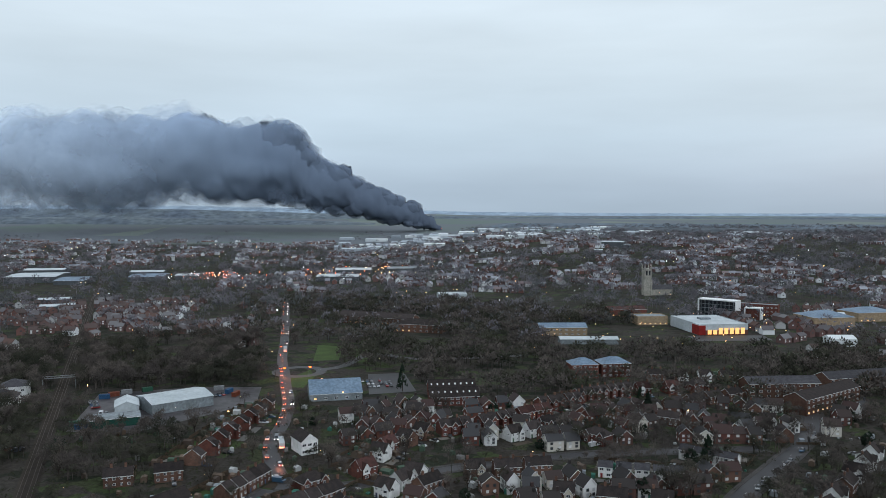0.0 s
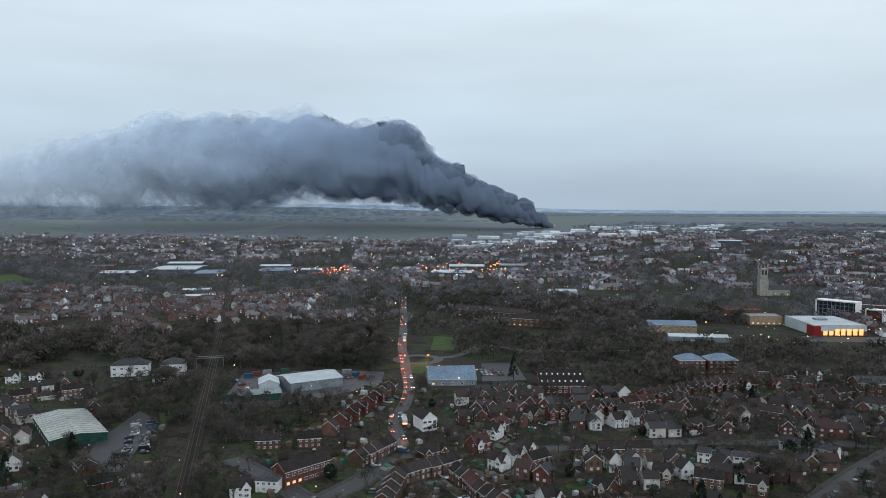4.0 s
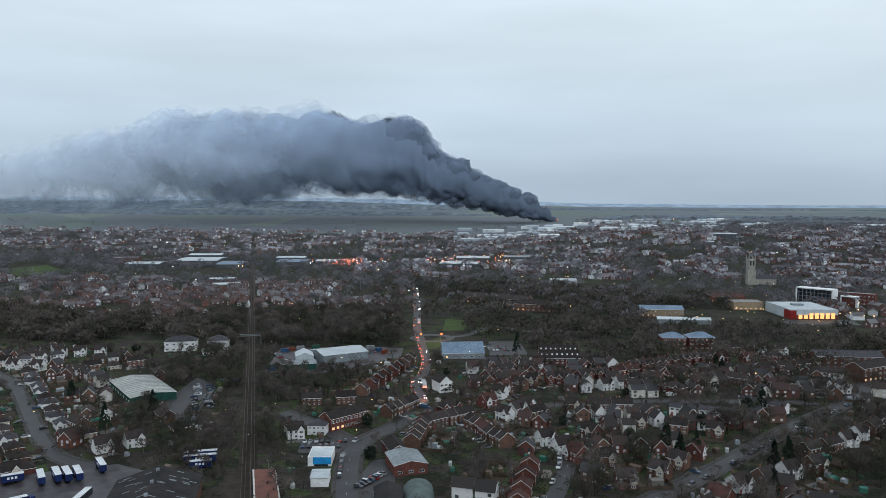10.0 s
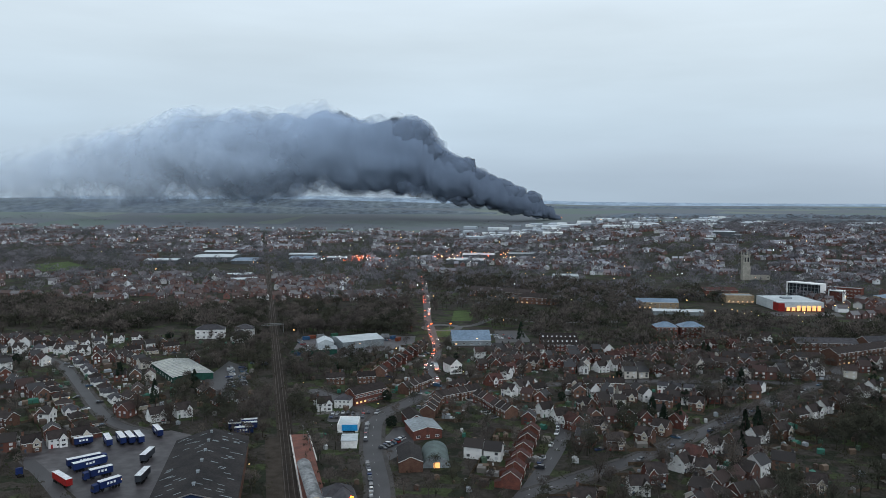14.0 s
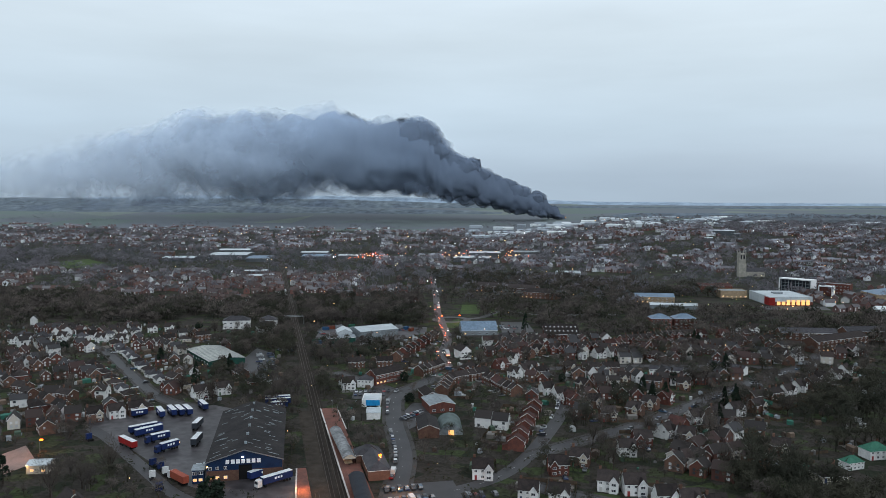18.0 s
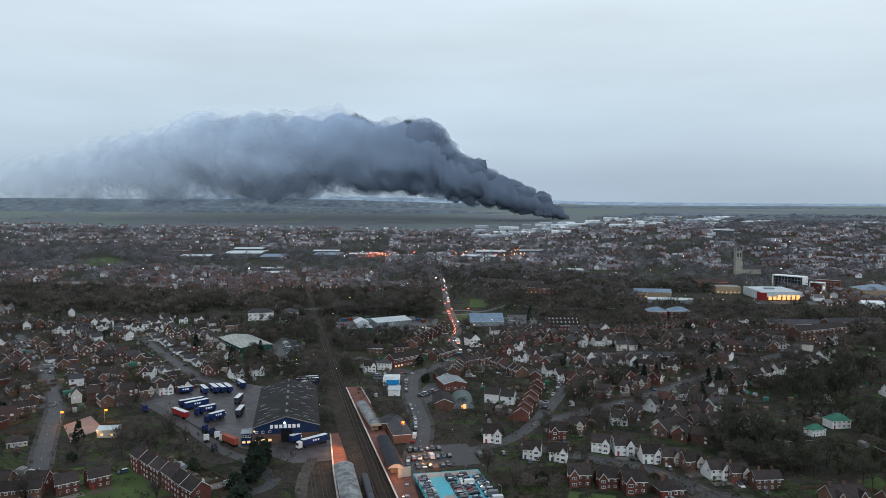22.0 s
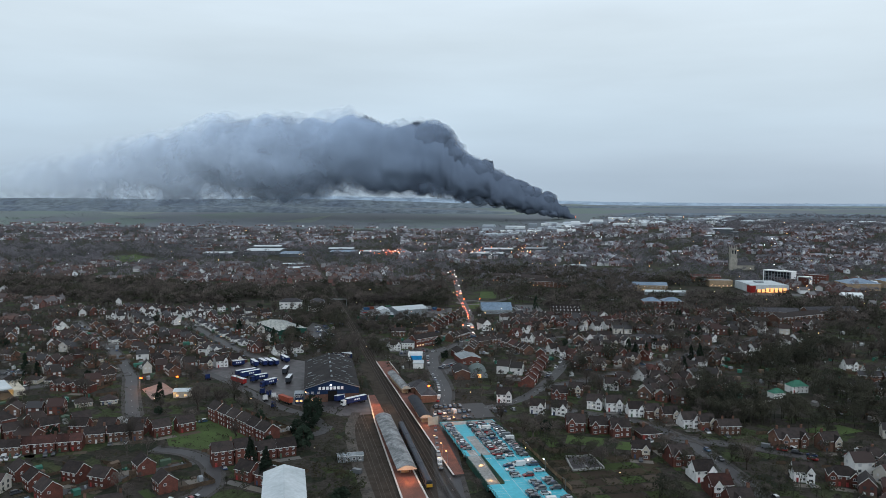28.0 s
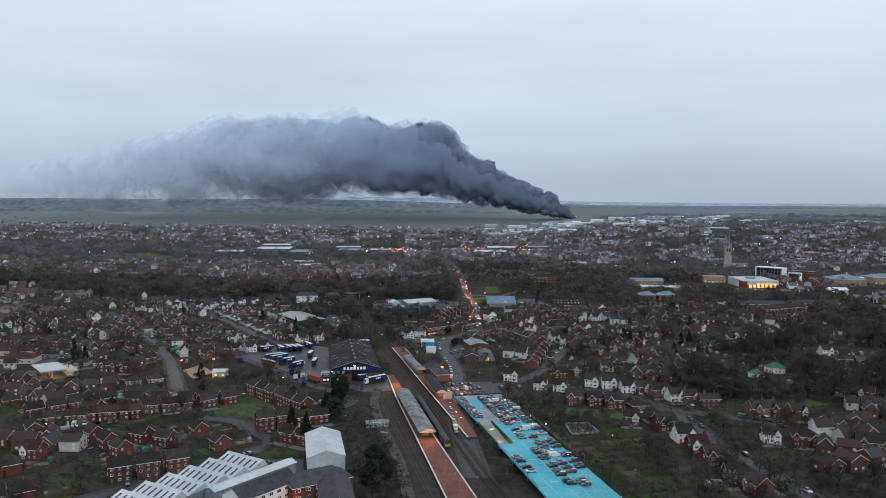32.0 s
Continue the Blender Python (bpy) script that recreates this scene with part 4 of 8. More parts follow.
part("barge_trim", Shape().mesh([(-15.6, -0.55, 7.6), (0, -0.55, 12.3), (0, -0.55, 12.75), (-15.6, -0.55, 8.05)], [(0, 1, 2, 3)]).mesh([(15.6, -0.55, 7.6), (0, -0.55, 12.3), (0, -0.55, 12.75), (15.6, -0.55, 8.05)], [(3, 2, 1, 0)]), STEEL, depot)
# lettering stands as plain white shapes
for k in range(6):
    x = -5.4 + k * 2.05
    part("sign_shape", Shape().box(x, x + 1.45, -0.12, -0.02, 7.0, 8.7), LETTER, depot, "white raised sign block")
part("sign_emblem", Shape().mesh([(-7.6, -0.1, 7.0), (-6.2, -0.1, 7.0), (-6.0, -0.1, 8.7), (-7.4, -0.1, 8.7)], [(0, 1, 2, 3)]), LETTER, depot, "white sign emblem")
for x in (-13.6, -10.8, -7.6):
    for z in (1.0, 4.9):
        part("window", WIN["lit" if z < 2 else "mid"], None, depot, at=pose(x, -0.03, z))
part("flood_light", Shape().box(-1.2, -0.2, -0.6, -0.1, 9.3, 9.9), COOLW, depot, "white flood lamp over the sign")
part("flood_light", Shape().box(-14.9, -14.5, -0.5, -0.1, 6, 6.4), WARMW, depot, "small warm wall lamp")
cab = thing("office_cabin", "two-storey blue and pale site office cabin beside the depot", "cabin", at=DEP)
part("cabin_body", Shape().box(-20.5, -16, -1, 3.5, 0, 5.4), NAVY, cab)
part("cabin_roof", Shape().box(-20.8, -15.7, -1.3, 6.2, 5.4, 5.7), METALG, cab)
for z in (0.9, 3.6):
    for x in (-19.4, -17.2):
        part("window", WIN["lit" if z < 2 else "wide"], None, cab, at=pose(x, -1.03, z))


# --- lorries
WHEEL_L = Shape().tube((-0.16, 0, 0.5), (0.16, 0, 0.5), 0.5, 0.5, 10).data("wheel", [TYRE])
TRAILER_COL = {
    "blue": mat("trailer_blue", (0.016, 0.030, 0.105), (0.013, 0.024, 0.08), 0.3, 0.5, rand=0.2),
    "red": mat("trailer_red", (0.28, 0.02, 0.02), (0.2, 0.018, 0.018), 0.3, 0.5),
    "orange": mat("container_rust_red", (0.30, 0.075, 0.045), (0.24, 0.06, 0.04), 0.3, 0.6),
    "grey": mat("trailer_dark_grey", (0.045, 0.05, 0.06), (0.035, 0.04, 0.05), 0.3, 0.5),
}
CABW = mat("cab_white", (0.6, 0.6, 0.6), (0.5, 0.5, 0.5), 0.5, 0.4)
TROOF = mat("trailer_white_roof", (0.62, 0.64, 0.66), (0.5, 0.52, 0.54), 0.4, 0.6)


def trailer(col, x, y, a, cab=None, long=13.6, name="lorry_trailer"):
    """A box trailer with its rear at -y; cab adds a tractor at its front."""
    lab = {"blue": "blue box trailer with white roof and white side marks", "red": "red box trailer with pale roof", "orange": "rust-red container on a trailer", "grey": "dark grey box trailer with pale roof"}[col]
    if cab:
        name, lab = "lorry", cab + " cab articulated lorry with " + col + " box trailer in the yard"
    ob = thing(name, lab, "lorry", "lorries in the depot yard", at=pose(x, y, 0.05, 0, 0, a))
    L = long / 2
    part("box_body", Shape().box(-1.27, 1.27, -L, L, 1.25, 3.95), TRAILER_COL[col], ob)
    part("roof_sheet", Shape().box(-1.3, 1.3, -L - 0.03, L + 0.03, 3.95, 4.03), TRAILER_COL[col] if col == "orange" else TROOF, ob)
    part("chassis", Shape().box(-0.6, 0.6, -L + 0.3, L - 0.3, 0.85, 1.24), TYRE, ob)
    if col == "blue":
        for e in (-1, 1):
            for k in range(3):
                y0 = -1.9 + k * 1.35
                part("side_mark", Shape().box(e * 1.28 - 0.02, e * 1.28 + 0.02, y0, y0 + 0.85, 2.3, 3.2), LETTER, ob, "white side mark")
    for yy in (-L + 1.2, -L + 2.5, -L + 3.8):
        for e in (-1.05, 1.05):
            part("wheel", WHEEL_L, None, ob, at=pose(e, yy, 0))
    if cab:
        tractor(ob, L + 1.6, cab)
    else:
        part("landing_leg", Shape().box(-0.9, 0.9, L - 3.0, L - 2.8, 0.02, 0.9), TYRE, ob)
    return ob


def tractor(ob, y, col):
    m = CABW if col == "white" else TRAILER_COL["blue"]
    s = Shape()
    s.mesh([(-1.22, y - 1.1, 0.7), (1.22, y - 1.1, 0.7), (1.22, y + 1.1, 0.7), (-1.22, y + 1.1, 0.7), (-1.22, y - 1.1, 3.5), (1.22, y - 1.1, 3.5), (1.18, y + 0.8, 3.2), (-1.18, y + 0.8, 3.2)],
           [(0, 3, 2, 1), (4, 5, 6, 7), (0, 1, 5, 4), (2, 3, 7, 6), (0, 4, 7, 3), (1, 2, 6, 5)])
    part("cab_body", s, m, ob)
    part("windscreen", Shape().mesh([(-1.05, y + 1.03, 1.9), (1.05, y + 1.03, 1.9), (1.05, y + 0.88, 2.9), (-1.05, y + 0.88, 2.9)], [(0, 1, 2, 3)]), GLASS, ob)
    part("cab_chassis", Shape().box(-0.6, 0.6, y - 3.6, y + 0.9, 0.55, 0.95), TYRE, ob)
    for yy in (y + 0.4, y - 2.6):
        for e in (-1.05, 1.05):
            part("wheel", WHEEL_L, None, ob, at=pose(e, yy, 0))


def between(ax, ay, bx, by):
    return (ax + bx) / 2, (ay + by) / 2, math.degrees(math.atan2(by - ay, bx - ax)) - 90


trailer("blue", *between(-197.4, 138.7, -188.4, 149.6), cab="blue")
trailer("blue", *between(-192.1, 134.4, -183.9, 147.0))
trailer("blue", *between(-174.3, 137.6, -181.1, 128.3), cab="blue", long=9)
trailer("blue", *between(-164.3, 126.7, -169.4, 116.8), cab="blue", long=9)
trailer("red", *between(-193.7, 126.3, -181.6, 118.4))
trailer("blue", *between(-99.2, 97.3, -107.9, 85.3), cab="white")
trailer("blue", *between(-108.5, 101.4, -114.4, 91.5))
trailer("grey", *between(-169.0, 149.3, -170.9, 160.7), long=11)
trailer("grey", *between(-157.5, 126.1, -159.7, 137.5), long=11)
for q in ((-202.2, 174.8, -195.5, 167.0), (-198.1, 178.5, -190.8, 170.6), (-194.4, 179.6, -187.0, 171.8), (-190.5, 181.2, -183.5, 173.5), (-186.4, 191.0, -180.7, 184.8)):
    trailer("blue", *between(*q), long=11.5)
trailer("blue", *between(-212.5, 165.3, -206.0, 171.0), long=8)
trailer("blue", *between(-154.5, 204.3, -142.2, 209.6))
trailer("blue", *between(-152.5, 199.3, -140.2, 204.6))
trailer("blue", *between(-147.5, 193.3, -138.5, 197.2), long=9)
trailer("orange", *between(-137.3, 81.5, -147.0, 88.2), cab="white", long=11)
for x, y, a, c in ((-152.5, 92.5, 40, "white"), (-155.5, 87.5, 35, "white"), (-163, 101, 60, "blue"), (-145.3, 75.0, 200, "blue"), (-157.5, 97.5, 50, "blue"), (-211.5, 128.5, 50, "blue")):
    tx = thing("lorry_tractor", c + " lorry tractor unit without trailer in the yard", "lorry", "lorries in the depot yard", at=pose(x, y, 0.05, 0, 0, a))
    tractor(tx, 0, c)
me = Shape().box(-0.6, 0.6, -0.5, 0.5, 0, 1.3).box(-0.55, 0.55, -0.45, 0.45, 1.34, 2.4).data("wrapped_pallet", [METALW])
for k in range(22):
    ob = tagged(new("wrapped_pallet", me), "white shrink-wrapped pallet stack beside the depot", "pallet", "pallets beside the depot")
    ob.matrix_basis = DEP @ pose(-17.6 - (k % 3) * 1.5 + lr.uniform(-0.2, 0.2), 8 + (k // 3) * 1.35, 0.05, 0, 0, lr.uniform(-8, 8))

# --- railway station
ISLAND = [(-100.2, 106), (-96.8, 107.2), (-75.2, 56.5), (-46.2, -13.9), (-17.2, -83), (-27.8, -86.6), (-53.6, -19.2), (-83.2, 58)]
isl = tagged(thing("platform", "island platform with red-brown surface and pale edges", "platform"), kind="structure")
KEEP.append(ISLAND)
part("platform_body", extrude(ISLAND, 0, 1.05, top=1), [PAVING, PLATRED], isl)
EAST = [(-119.5, 196), (-111.8, 199), (-74, 112), (-50.5, 58), (-27.0, -9.0), (-30.9, -10.8)]
KEEP.append(EAST)
est = tagged(thing("platform", "long side platform with red-brown surface and pale edge", "platform"), kind="structure")
part("platform_body", extrude(EAST, 0, 1.05, top=1), [PAVING, PLATRED], est)


def edge_strip(a, b, w, parent, z=1.06, name="platform_edge", m=None):
    a, b = Vector(a), Vector(b)
    d = (b - a).normalized()
    n = Vector((-d.y, d.x)) * w
    s = Shape()
    s.mesh([(*a, z), (*b, z), (*(b + n), z), (*(a + n), z), (*a, z + 0.05), (*b, z + 0.05), (*(b + n), z + 0.05), (*(a + n), z + 0.05)], [(4, 5, 6, 7), (0, 1, 5, 4), (1, 2, 6, 5), (2, 3, 7, 6), (3, 0, 4, 7)])
    part(name, s, m or KERBW, parent, "pale coping line")


edge_strip((-27.8, -86.6), (-53.6, -19.2), 0.7, isl)
edge_strip((-53.6, -19.2), (-83.2, 58), 0.7, isl)
edge_strip((-46.2, -13.9), (-17.2, -83), -0.7, isl)
edge_strip((-75.2, 56.5), (-46.2, -13.9), -0.7, isl)
edge_strip((-100.2, 106), (-83.2, 58), -0.6, isl)
edge_strip((-119.5, 196), (-30.9, -10.8), -0.7, est)
edge_strip((-111.8, 199), (-96, 163), 0.5, est)


def arch_canopy(a, b, w, label, m, z=4.2, rise=1.5, lit=True, glazed=0):
    """A long arched platform canopy on posts, from a to b."""
    a, b = Vector(a), Vector(b)
    L = (b - a).length
    ang = math.degrees(math.atan2(b.y - a.y, b.x - a.x)) - 90
    ob = thing("platform_canopy", label, "canopy", at=pose(a.x, a.y, 1.05, 0, 0, ang))
    n, bays = 12, max(3, int(L / 8))
    prof = [(-w / 2 + w * k / n, z - 1.0 + rise * (1 - (2 * k / n - 1) ** 2)) for k in range(n + 1)]
    for q in range(bays):
        y0, y1 = L * q / bays, L * (q + 1) / bays - 0.05
        s = Shape()
        p = [(x, y, h) for y in (y0, y1) for x, h in prof] + [(x, y, h - 0.12) for y in (y0, y1) for x, h in prof]
        k2 = n + 1
        s.mesh(p, [(k, k + 1, k2 + k + 1, k2 + k) for k in range(n)] + [(2 * k2 + k, 3 * k2 + k, 3 * k2 + k + 1, 2 * k2 + k + 1) for k in range(n)] + [(k, 2 * k2 + k, 2 * k2 + k + 1, k + 1) for k in range(n)] + [(k2 + k, k2 + k + 1, 3 * k2 + k + 1, 3 * k2 + k) for k in range(n)])
        part("roof_bay", s, m, ob)
        for e in (-w / 4, w / 4):
            part("post", Shape().tube((e, (y0 + y1) / 2, 0), (e, (y0 + y1) / 2, z), 0.09, 0.09, 6), STEEL, ob)
    for y in (0.0, L):
        s = Shape()
        s.face([(x, y, h) for x, h in prof] + [(w / 2, y, z - 1.35), (-w / 2, y, z - 1.35)])
        part("end_screen", s, CREAM, ob, "cream boarded end screen")
    part("waiting_room", Shape().box(-1.6, 1.6, L * 0.06, L * 0.9, 0, z - 1.0), BUFF, ob, "pale brick waiting rooms under the canopy")
    return ob


ROOFOLD = mat("weathered_canopy_roof", (0.24, 0.25, 0.255), (0.10, 0.105, 0.11), 0.25, 0.7, fine=1.3, fine_amt=0.35)
ROOFBLK = mat("black_felt_roof", (0.022, 0.026, 0.034), (0.016, 0.019, 0.025), 0.3, 0.6)
arch_canopy((-49.6, -16.5), (-79.0, 57), 8.2, "long arched grey weathered canopy over the island platform", ROOFOLD)
arch_canopy((-56.6, 57.5), (-71.5, 95), 6.4, "black arched canopy over the side platform", ROOFBLK)
arch_canopy((-79.5, 113), (-98, 152), 5.6, "grey weathered canopy at the far end of the platform", ROOFOLD)
block("station_building", "low brick station building with hipped slate roofs", "station", -68.5, 113, 113, 26, 9, 4.2, 2.6, BRICK2, SLATE, cols=7, kind="hip", lit=3)
block("station_wing", "slate-roofed wing of the railway station", "station", -74, 122, 23, 11, 9, 4.6, 3.0, BRICK2, SLATE, kind="hip")
bd = thing("hoarding", "large pale advertising hoarding on the platform", "hoarding", at=pose(-52.4, 54.4, 1.05, 0, 0, 35))
part("panel", Shape().box(-2.8, 2.8, -0.1, 0.1, 0.5, 4.6), CREAM, bd)
for e in (-2, 2):
    part("post", Shape().box(e - 0.1, e + 0.1, 0.1, 0.3, 0, 4.4), STEEL, bd)


def street_lamp(x, y, a, h=6.0, m=None, z=None, label="slim grey lamp post with glowing head"):
    ob = thing("street_lamp", label, "lamp", "street lamps", at=pose(x, y, ground_z(x, y) if z is None else z, 0, 0, a))
    part("pole", Shape().tube((0, 0, 0), (0, 0, h), 0.09, 0.05, 6), STEEL, ob)
    part("arm", Shape().tube((0, 0, h), (0.9, 0, h + 0.25), 0.05, 0.04, 5), STEEL, ob)
    part("lamp_head", Shape().box(0.3, 1.5, -0.45, 0.45, h + 0.1, h + 0.75) if m is SODIUM else Shape().box(0.6, 1.25, -0.16, 0.16, h + 0.2, h + 0.34), m or STEEL, ob)
    return ob


def glow_lamp(x, y, z, watts, col=(1.0, 0.36, 0.1), size=0.4):
    li = bpy.data.lights.new("lamp_light", "POINT")
    li.energy, li.color, li.shadow_soft_size = watts, col, size
    ob = new("lamp_light", li)
    ob.location = (x, y, z)


for k in range(5):
    t = k / 4
    street_lamp(-36 + t * 12.6 - 1, -54 - t * 27, 60, 5.0, STEEL, 1.05)
for k, (x, y) in enumerate(((-45, 22), (-40, 12), (-36, 2), (-103, 176), (-107, 185), (-112, 193))):
    street_lamp(x, y, 140, 5.0, WARMW if k < 3 else STEEL, 1.05)
for x, y, w in ((-47.5, -22, 1500), (-33, -58, 260), (-24, -78, 240), (-54.5, 53, 2600), (-42, 20, 700), (-90, 82, 3000), (-84, 68, 2200), (-38, 5, 700)):
    glow_lamp(x, y, 4.2, w)

# --- train standing at the island
TRAINM = mat("train_dark_livery", (0.045, 0.05, 0.065), (0.035, 0.04, 0.05), 0.2, 0.5)
TRAINY = mat("train_yellow_front", (0.5, 0.28, 0.03), (0.42, 0.24, 0.03), 0.5, 0.5)
tn = thing("train", "dark multiple-unit train with yellow front at the platform", "train", at=pose(-38.4, -26, 0.3, 0, 0, 21.2))
for c in range(4):
    y0 = c * 20.4
    s = Shape()
    prof = [(-1.35, 0.7), (-1.4, 2.2), (-1.2, 3.2), (-0.6, 3.6), (0.6, 3.6), (1.2, 3.2), (1.4, 2.2), (1.35, 0.7)]
    k2 = len(prof)
    p = [(x, y, z) for y in (y0, y0 + 20) for x, z in prof]
    s.mesh(p, [(k, k2 + k, k2 + (k + 1) % k2, (k + 1) % k2) for k in range(k2)] + [tuple(range(k2)), tuple(range(2 * k2 - 1, k2 - 1, -1))])
    car_ = part("carriage", s, TRAINM, tn)
    for k in range(6):
        for e in (-1, 1):
            part("window", Shape().box(e * 1.39 - 0.02, e * 1.39 + 0.02, y0 + 2 + k * 2.8, y0 + 3.8 + k * 2.8, 1.7, 2.5), GLASS, car_)
    part("bogie", Shape().box(-1.1, 1.1, y0 + 2, y0 + 5, 0.05, 0.7), TYRE, car_)
    part("bogie", Shape().box(-1.1, 1.1, y0 + 15, y0 + 18, 0.05, 0.7), TYRE, car_)
part("front_panel", Shape().box(-1.2, 1.2, -0.12, -0.02, 0.75, 2.0), TRAINY, tn, "yellow warning panel")
part("windscreen", Shape().box(-1.0, 1.0, -0.1, -0.02, 2.1, 3.0), GLASS, tn)

# --- station car park deck
DK = Vector((-49.0, 54.6))
DU, DV = Vector((25.4, 10.1)).normalized(), Vector((58.7, -139.5)).normalized()
DW, DL, DZ = 27.4, 175.0, 3.0


def deck(u, v):
    p = DK + DU * u + DV * v
    return p.x, p.y


cp = tagged(thing("car_park_deck", "raised turquoise-coated car park deck beside the station", "car park"), kind="structure")
KEEP.append([deck(-3, -3), deck(DW + 3, -3), deck(DW + 3, DL), deck(-3, DL)])
for u0, u1, v0, v1, m in ((0, 6.8, 0, 52, BLUEDECK), (6.8, DW, 0, 22, BLUEDECK), (6.8, DW, 22, DL, BLUEDECK), (0, 6.8, 86, DL, BLUEDECK)):
    part("deck_slab", extrude([deck(u0, v0), deck(u0, v1), deck(u1, v1), deck(u1, v0)][::-1], DZ - 0.5, DZ), m, cp)
for q in ((0.4, 0.5, 26.5, 5.2), (6.9, 25, 4.4, 27), (2.2, 44, 3.9, 7.8), (12.2, 40, 7, 12)):
    part("grey_patch", extrude([deck(q[0], q[1]), deck(q[0] + q[2], q[1]), deck(q[0] + q[2], q[1] + q[3]), deck(q[0], q[1] + q[3])], DZ, DZ + 0.012), GREYDECK, cp, "bare grey concrete patch")
part("ramp", Shape().mesh([(*deck(0.55, 52), 2.95), (*deck(6.7, 52), 2.95), (*deck(6.7, 86), 0.9), (*deck(0.55, 86), 0.9)], [(0, 1, 2, 3)]), GREYDECK, cp, "pale concrete ramp down")
for u in (0.3, 6.7):
    part("ramp_wall", extrude([deck(u, 52), deck(u + 0.25, 52), deck(u + 0.25, 86), deck(u, 86)], 0, DZ + (0.1 if u < 1 else 1.0)), GREENP, cp)
for k in range(9):
    for u in (1, 9.5, 18, 26.4):
        v = 4 + k * 20
        part("column", extrude([deck(u, v), deck(u + 0.4, v), deck(u + 0.4, v + 0.4), deck(u, v + 0.4)], 0, DZ - 0.5), GREYDECK, cp)
for u in (5.2, 11.4, 16.3, 21.0):
    for w in (0.0,):
        part("lane_line", extrude([deck(u, 4), deck(u + 0.13, 4), deck(u + 0.13, DL), deck(u, DL)], DZ, DZ + 0.015 + 0.001 * u), PAINT, cp, "white lane line")
s = Shape()
for k in range(int((DL - 8) / 2.45)):
    v = 5 + k * 2.45
    for u0, u1 in ((0.4, 5.2), (11.4, 16.3), (16.4, 21.0), (22.4, 27.1)):
        if u0 < 1 and 44 < v < 90:
            continue
        q = [deck(u0, v), deck(u1, v), deck(u1, v + 0.1), deck(u0, v + 0.1)]
        s.face([(x, y, DZ + 0.02) for x, y in q])
tagged(part("bay_lines", s, PAINT, cp, "white parking bay lines"), kind="stuff")
s = Shape()
for k in range(6):
    for u in (7.2, 8.0, 8.8, 9.6):
        q = [deck(u, 30 + k * 26), deck(u + 0.4, 30 + k * 26), deck(u + 0.4, 31.2 + k * 26), deck(u, 31.2 + k * 26)]
        s.face([(x, y, DZ + 0.022) for x, y in q])
tagged(part("crossing_marks", s, PAINT, cp, "dashed white crossing marks"), kind="stuff")


def mesh_fence(a, b, h, label, m, z=0.0, step=2.5, name="fence"):
    a, b = Vector(a), Vector(b)
    L = (b - a).length
    n = max(1, int(L / step))
    ob = thing(name, label, "fence")
    pm = Shape().box(-0.05, 0.05, -0.05, 0.05, 0, h).data("post", [m])
    ang = math.degrees(math.atan2(b.y - a.y, b.x - a.x))
    for k in range(n + 1):
        p = a.lerp(b, k / n)
        part("post", pm, None, ob, at=pose(p.x, p.y, z, 0, 0, ang))
    for zz in (0.15, h * 0.55, h - 0.1):
        d = (b - a).normalized()
        nn = Vector((-d.y, d.x)) * 0.03
        s = Shape()
        s.mesh([(*(a - nn), z + zz), (*(b - nn), z + zz), (*(b + nn), z + zz), (*(a + nn), z + zz), (*(a - nn), z + zz + 0.07), (*(b - nn), z + zz + 0.07), (*(b + nn), z + zz + 0.07), (*(a + nn), z + zz + 0.07)],
               [(0, 1, 5, 4), (1, 2, 6, 5), (2, 3, 7, 6), (3, 0, 4, 7), (4, 5, 6, 7)])
        part("rail", s, m, ob)
    return ob


mesh_fence(deck(DW + 0.3, -1), deck(DW + 0.3, 150), 2.4, "dark green steel fence along the car park", GREENP, DZ - 1, 3.0)
mesh_fence(deck(-0.3, -1), deck(-0.3, 140), 1.6, "dark green steel rail fence along the deck", GREENP, DZ, 3.0)
mesh_fence(deck(0, -1), deck(DW, -1), 1.8, "dark green fence at the end of the car park", GREENP, DZ - 1, 3.0)
s = Shape()
fb = thing("board_fence", "long pale timber board fence behind the car park", "fence")
fbm = Shape().box(0, 1.75, -0.03, 0.03, 0, 1.7).data("board_panel", [BUFF])
for k in range(34):
    p = deck(DW + 5.5, 30 + k * 1.8)
    part("board_panel", fbm, None, fb, at=pose(p[0], p[1], 0, 0, 0, math.degrees(math.atan2(DV.y, DV.x))))
for k in range(7):
    p = deck(18.8, 12 + k * 22)
    ob = street_lamp(p[0], p[1], 70, 5.5, COOLW if k % 2 else STEEL, DZ)
for k in range(6):
    p = deck(DW + 0.8, 8 + k * 22)
    street_lamp(p[0], p[1], 160, 5.5, COOLW if k == 3 else STEEL, 1.5)
glow_lamp(*deck(4, 62), 2.6, 260, (1.0, 0.5, 0.15))
glow_lamp(*deck(4, 78), 2.0, 260, (1.0, 0.5, 0.15))
glow_lamp(-52, 90, 5.5, 2600)
glow_lamp(-44, 72, 5.5, 2600)
paved("station_forecourt", [(-60, 96), (-34, 106), (-24, 80), (-49, 68)], ASPHALT, "wet asphalt station forecourt with parked cars", 0.07)

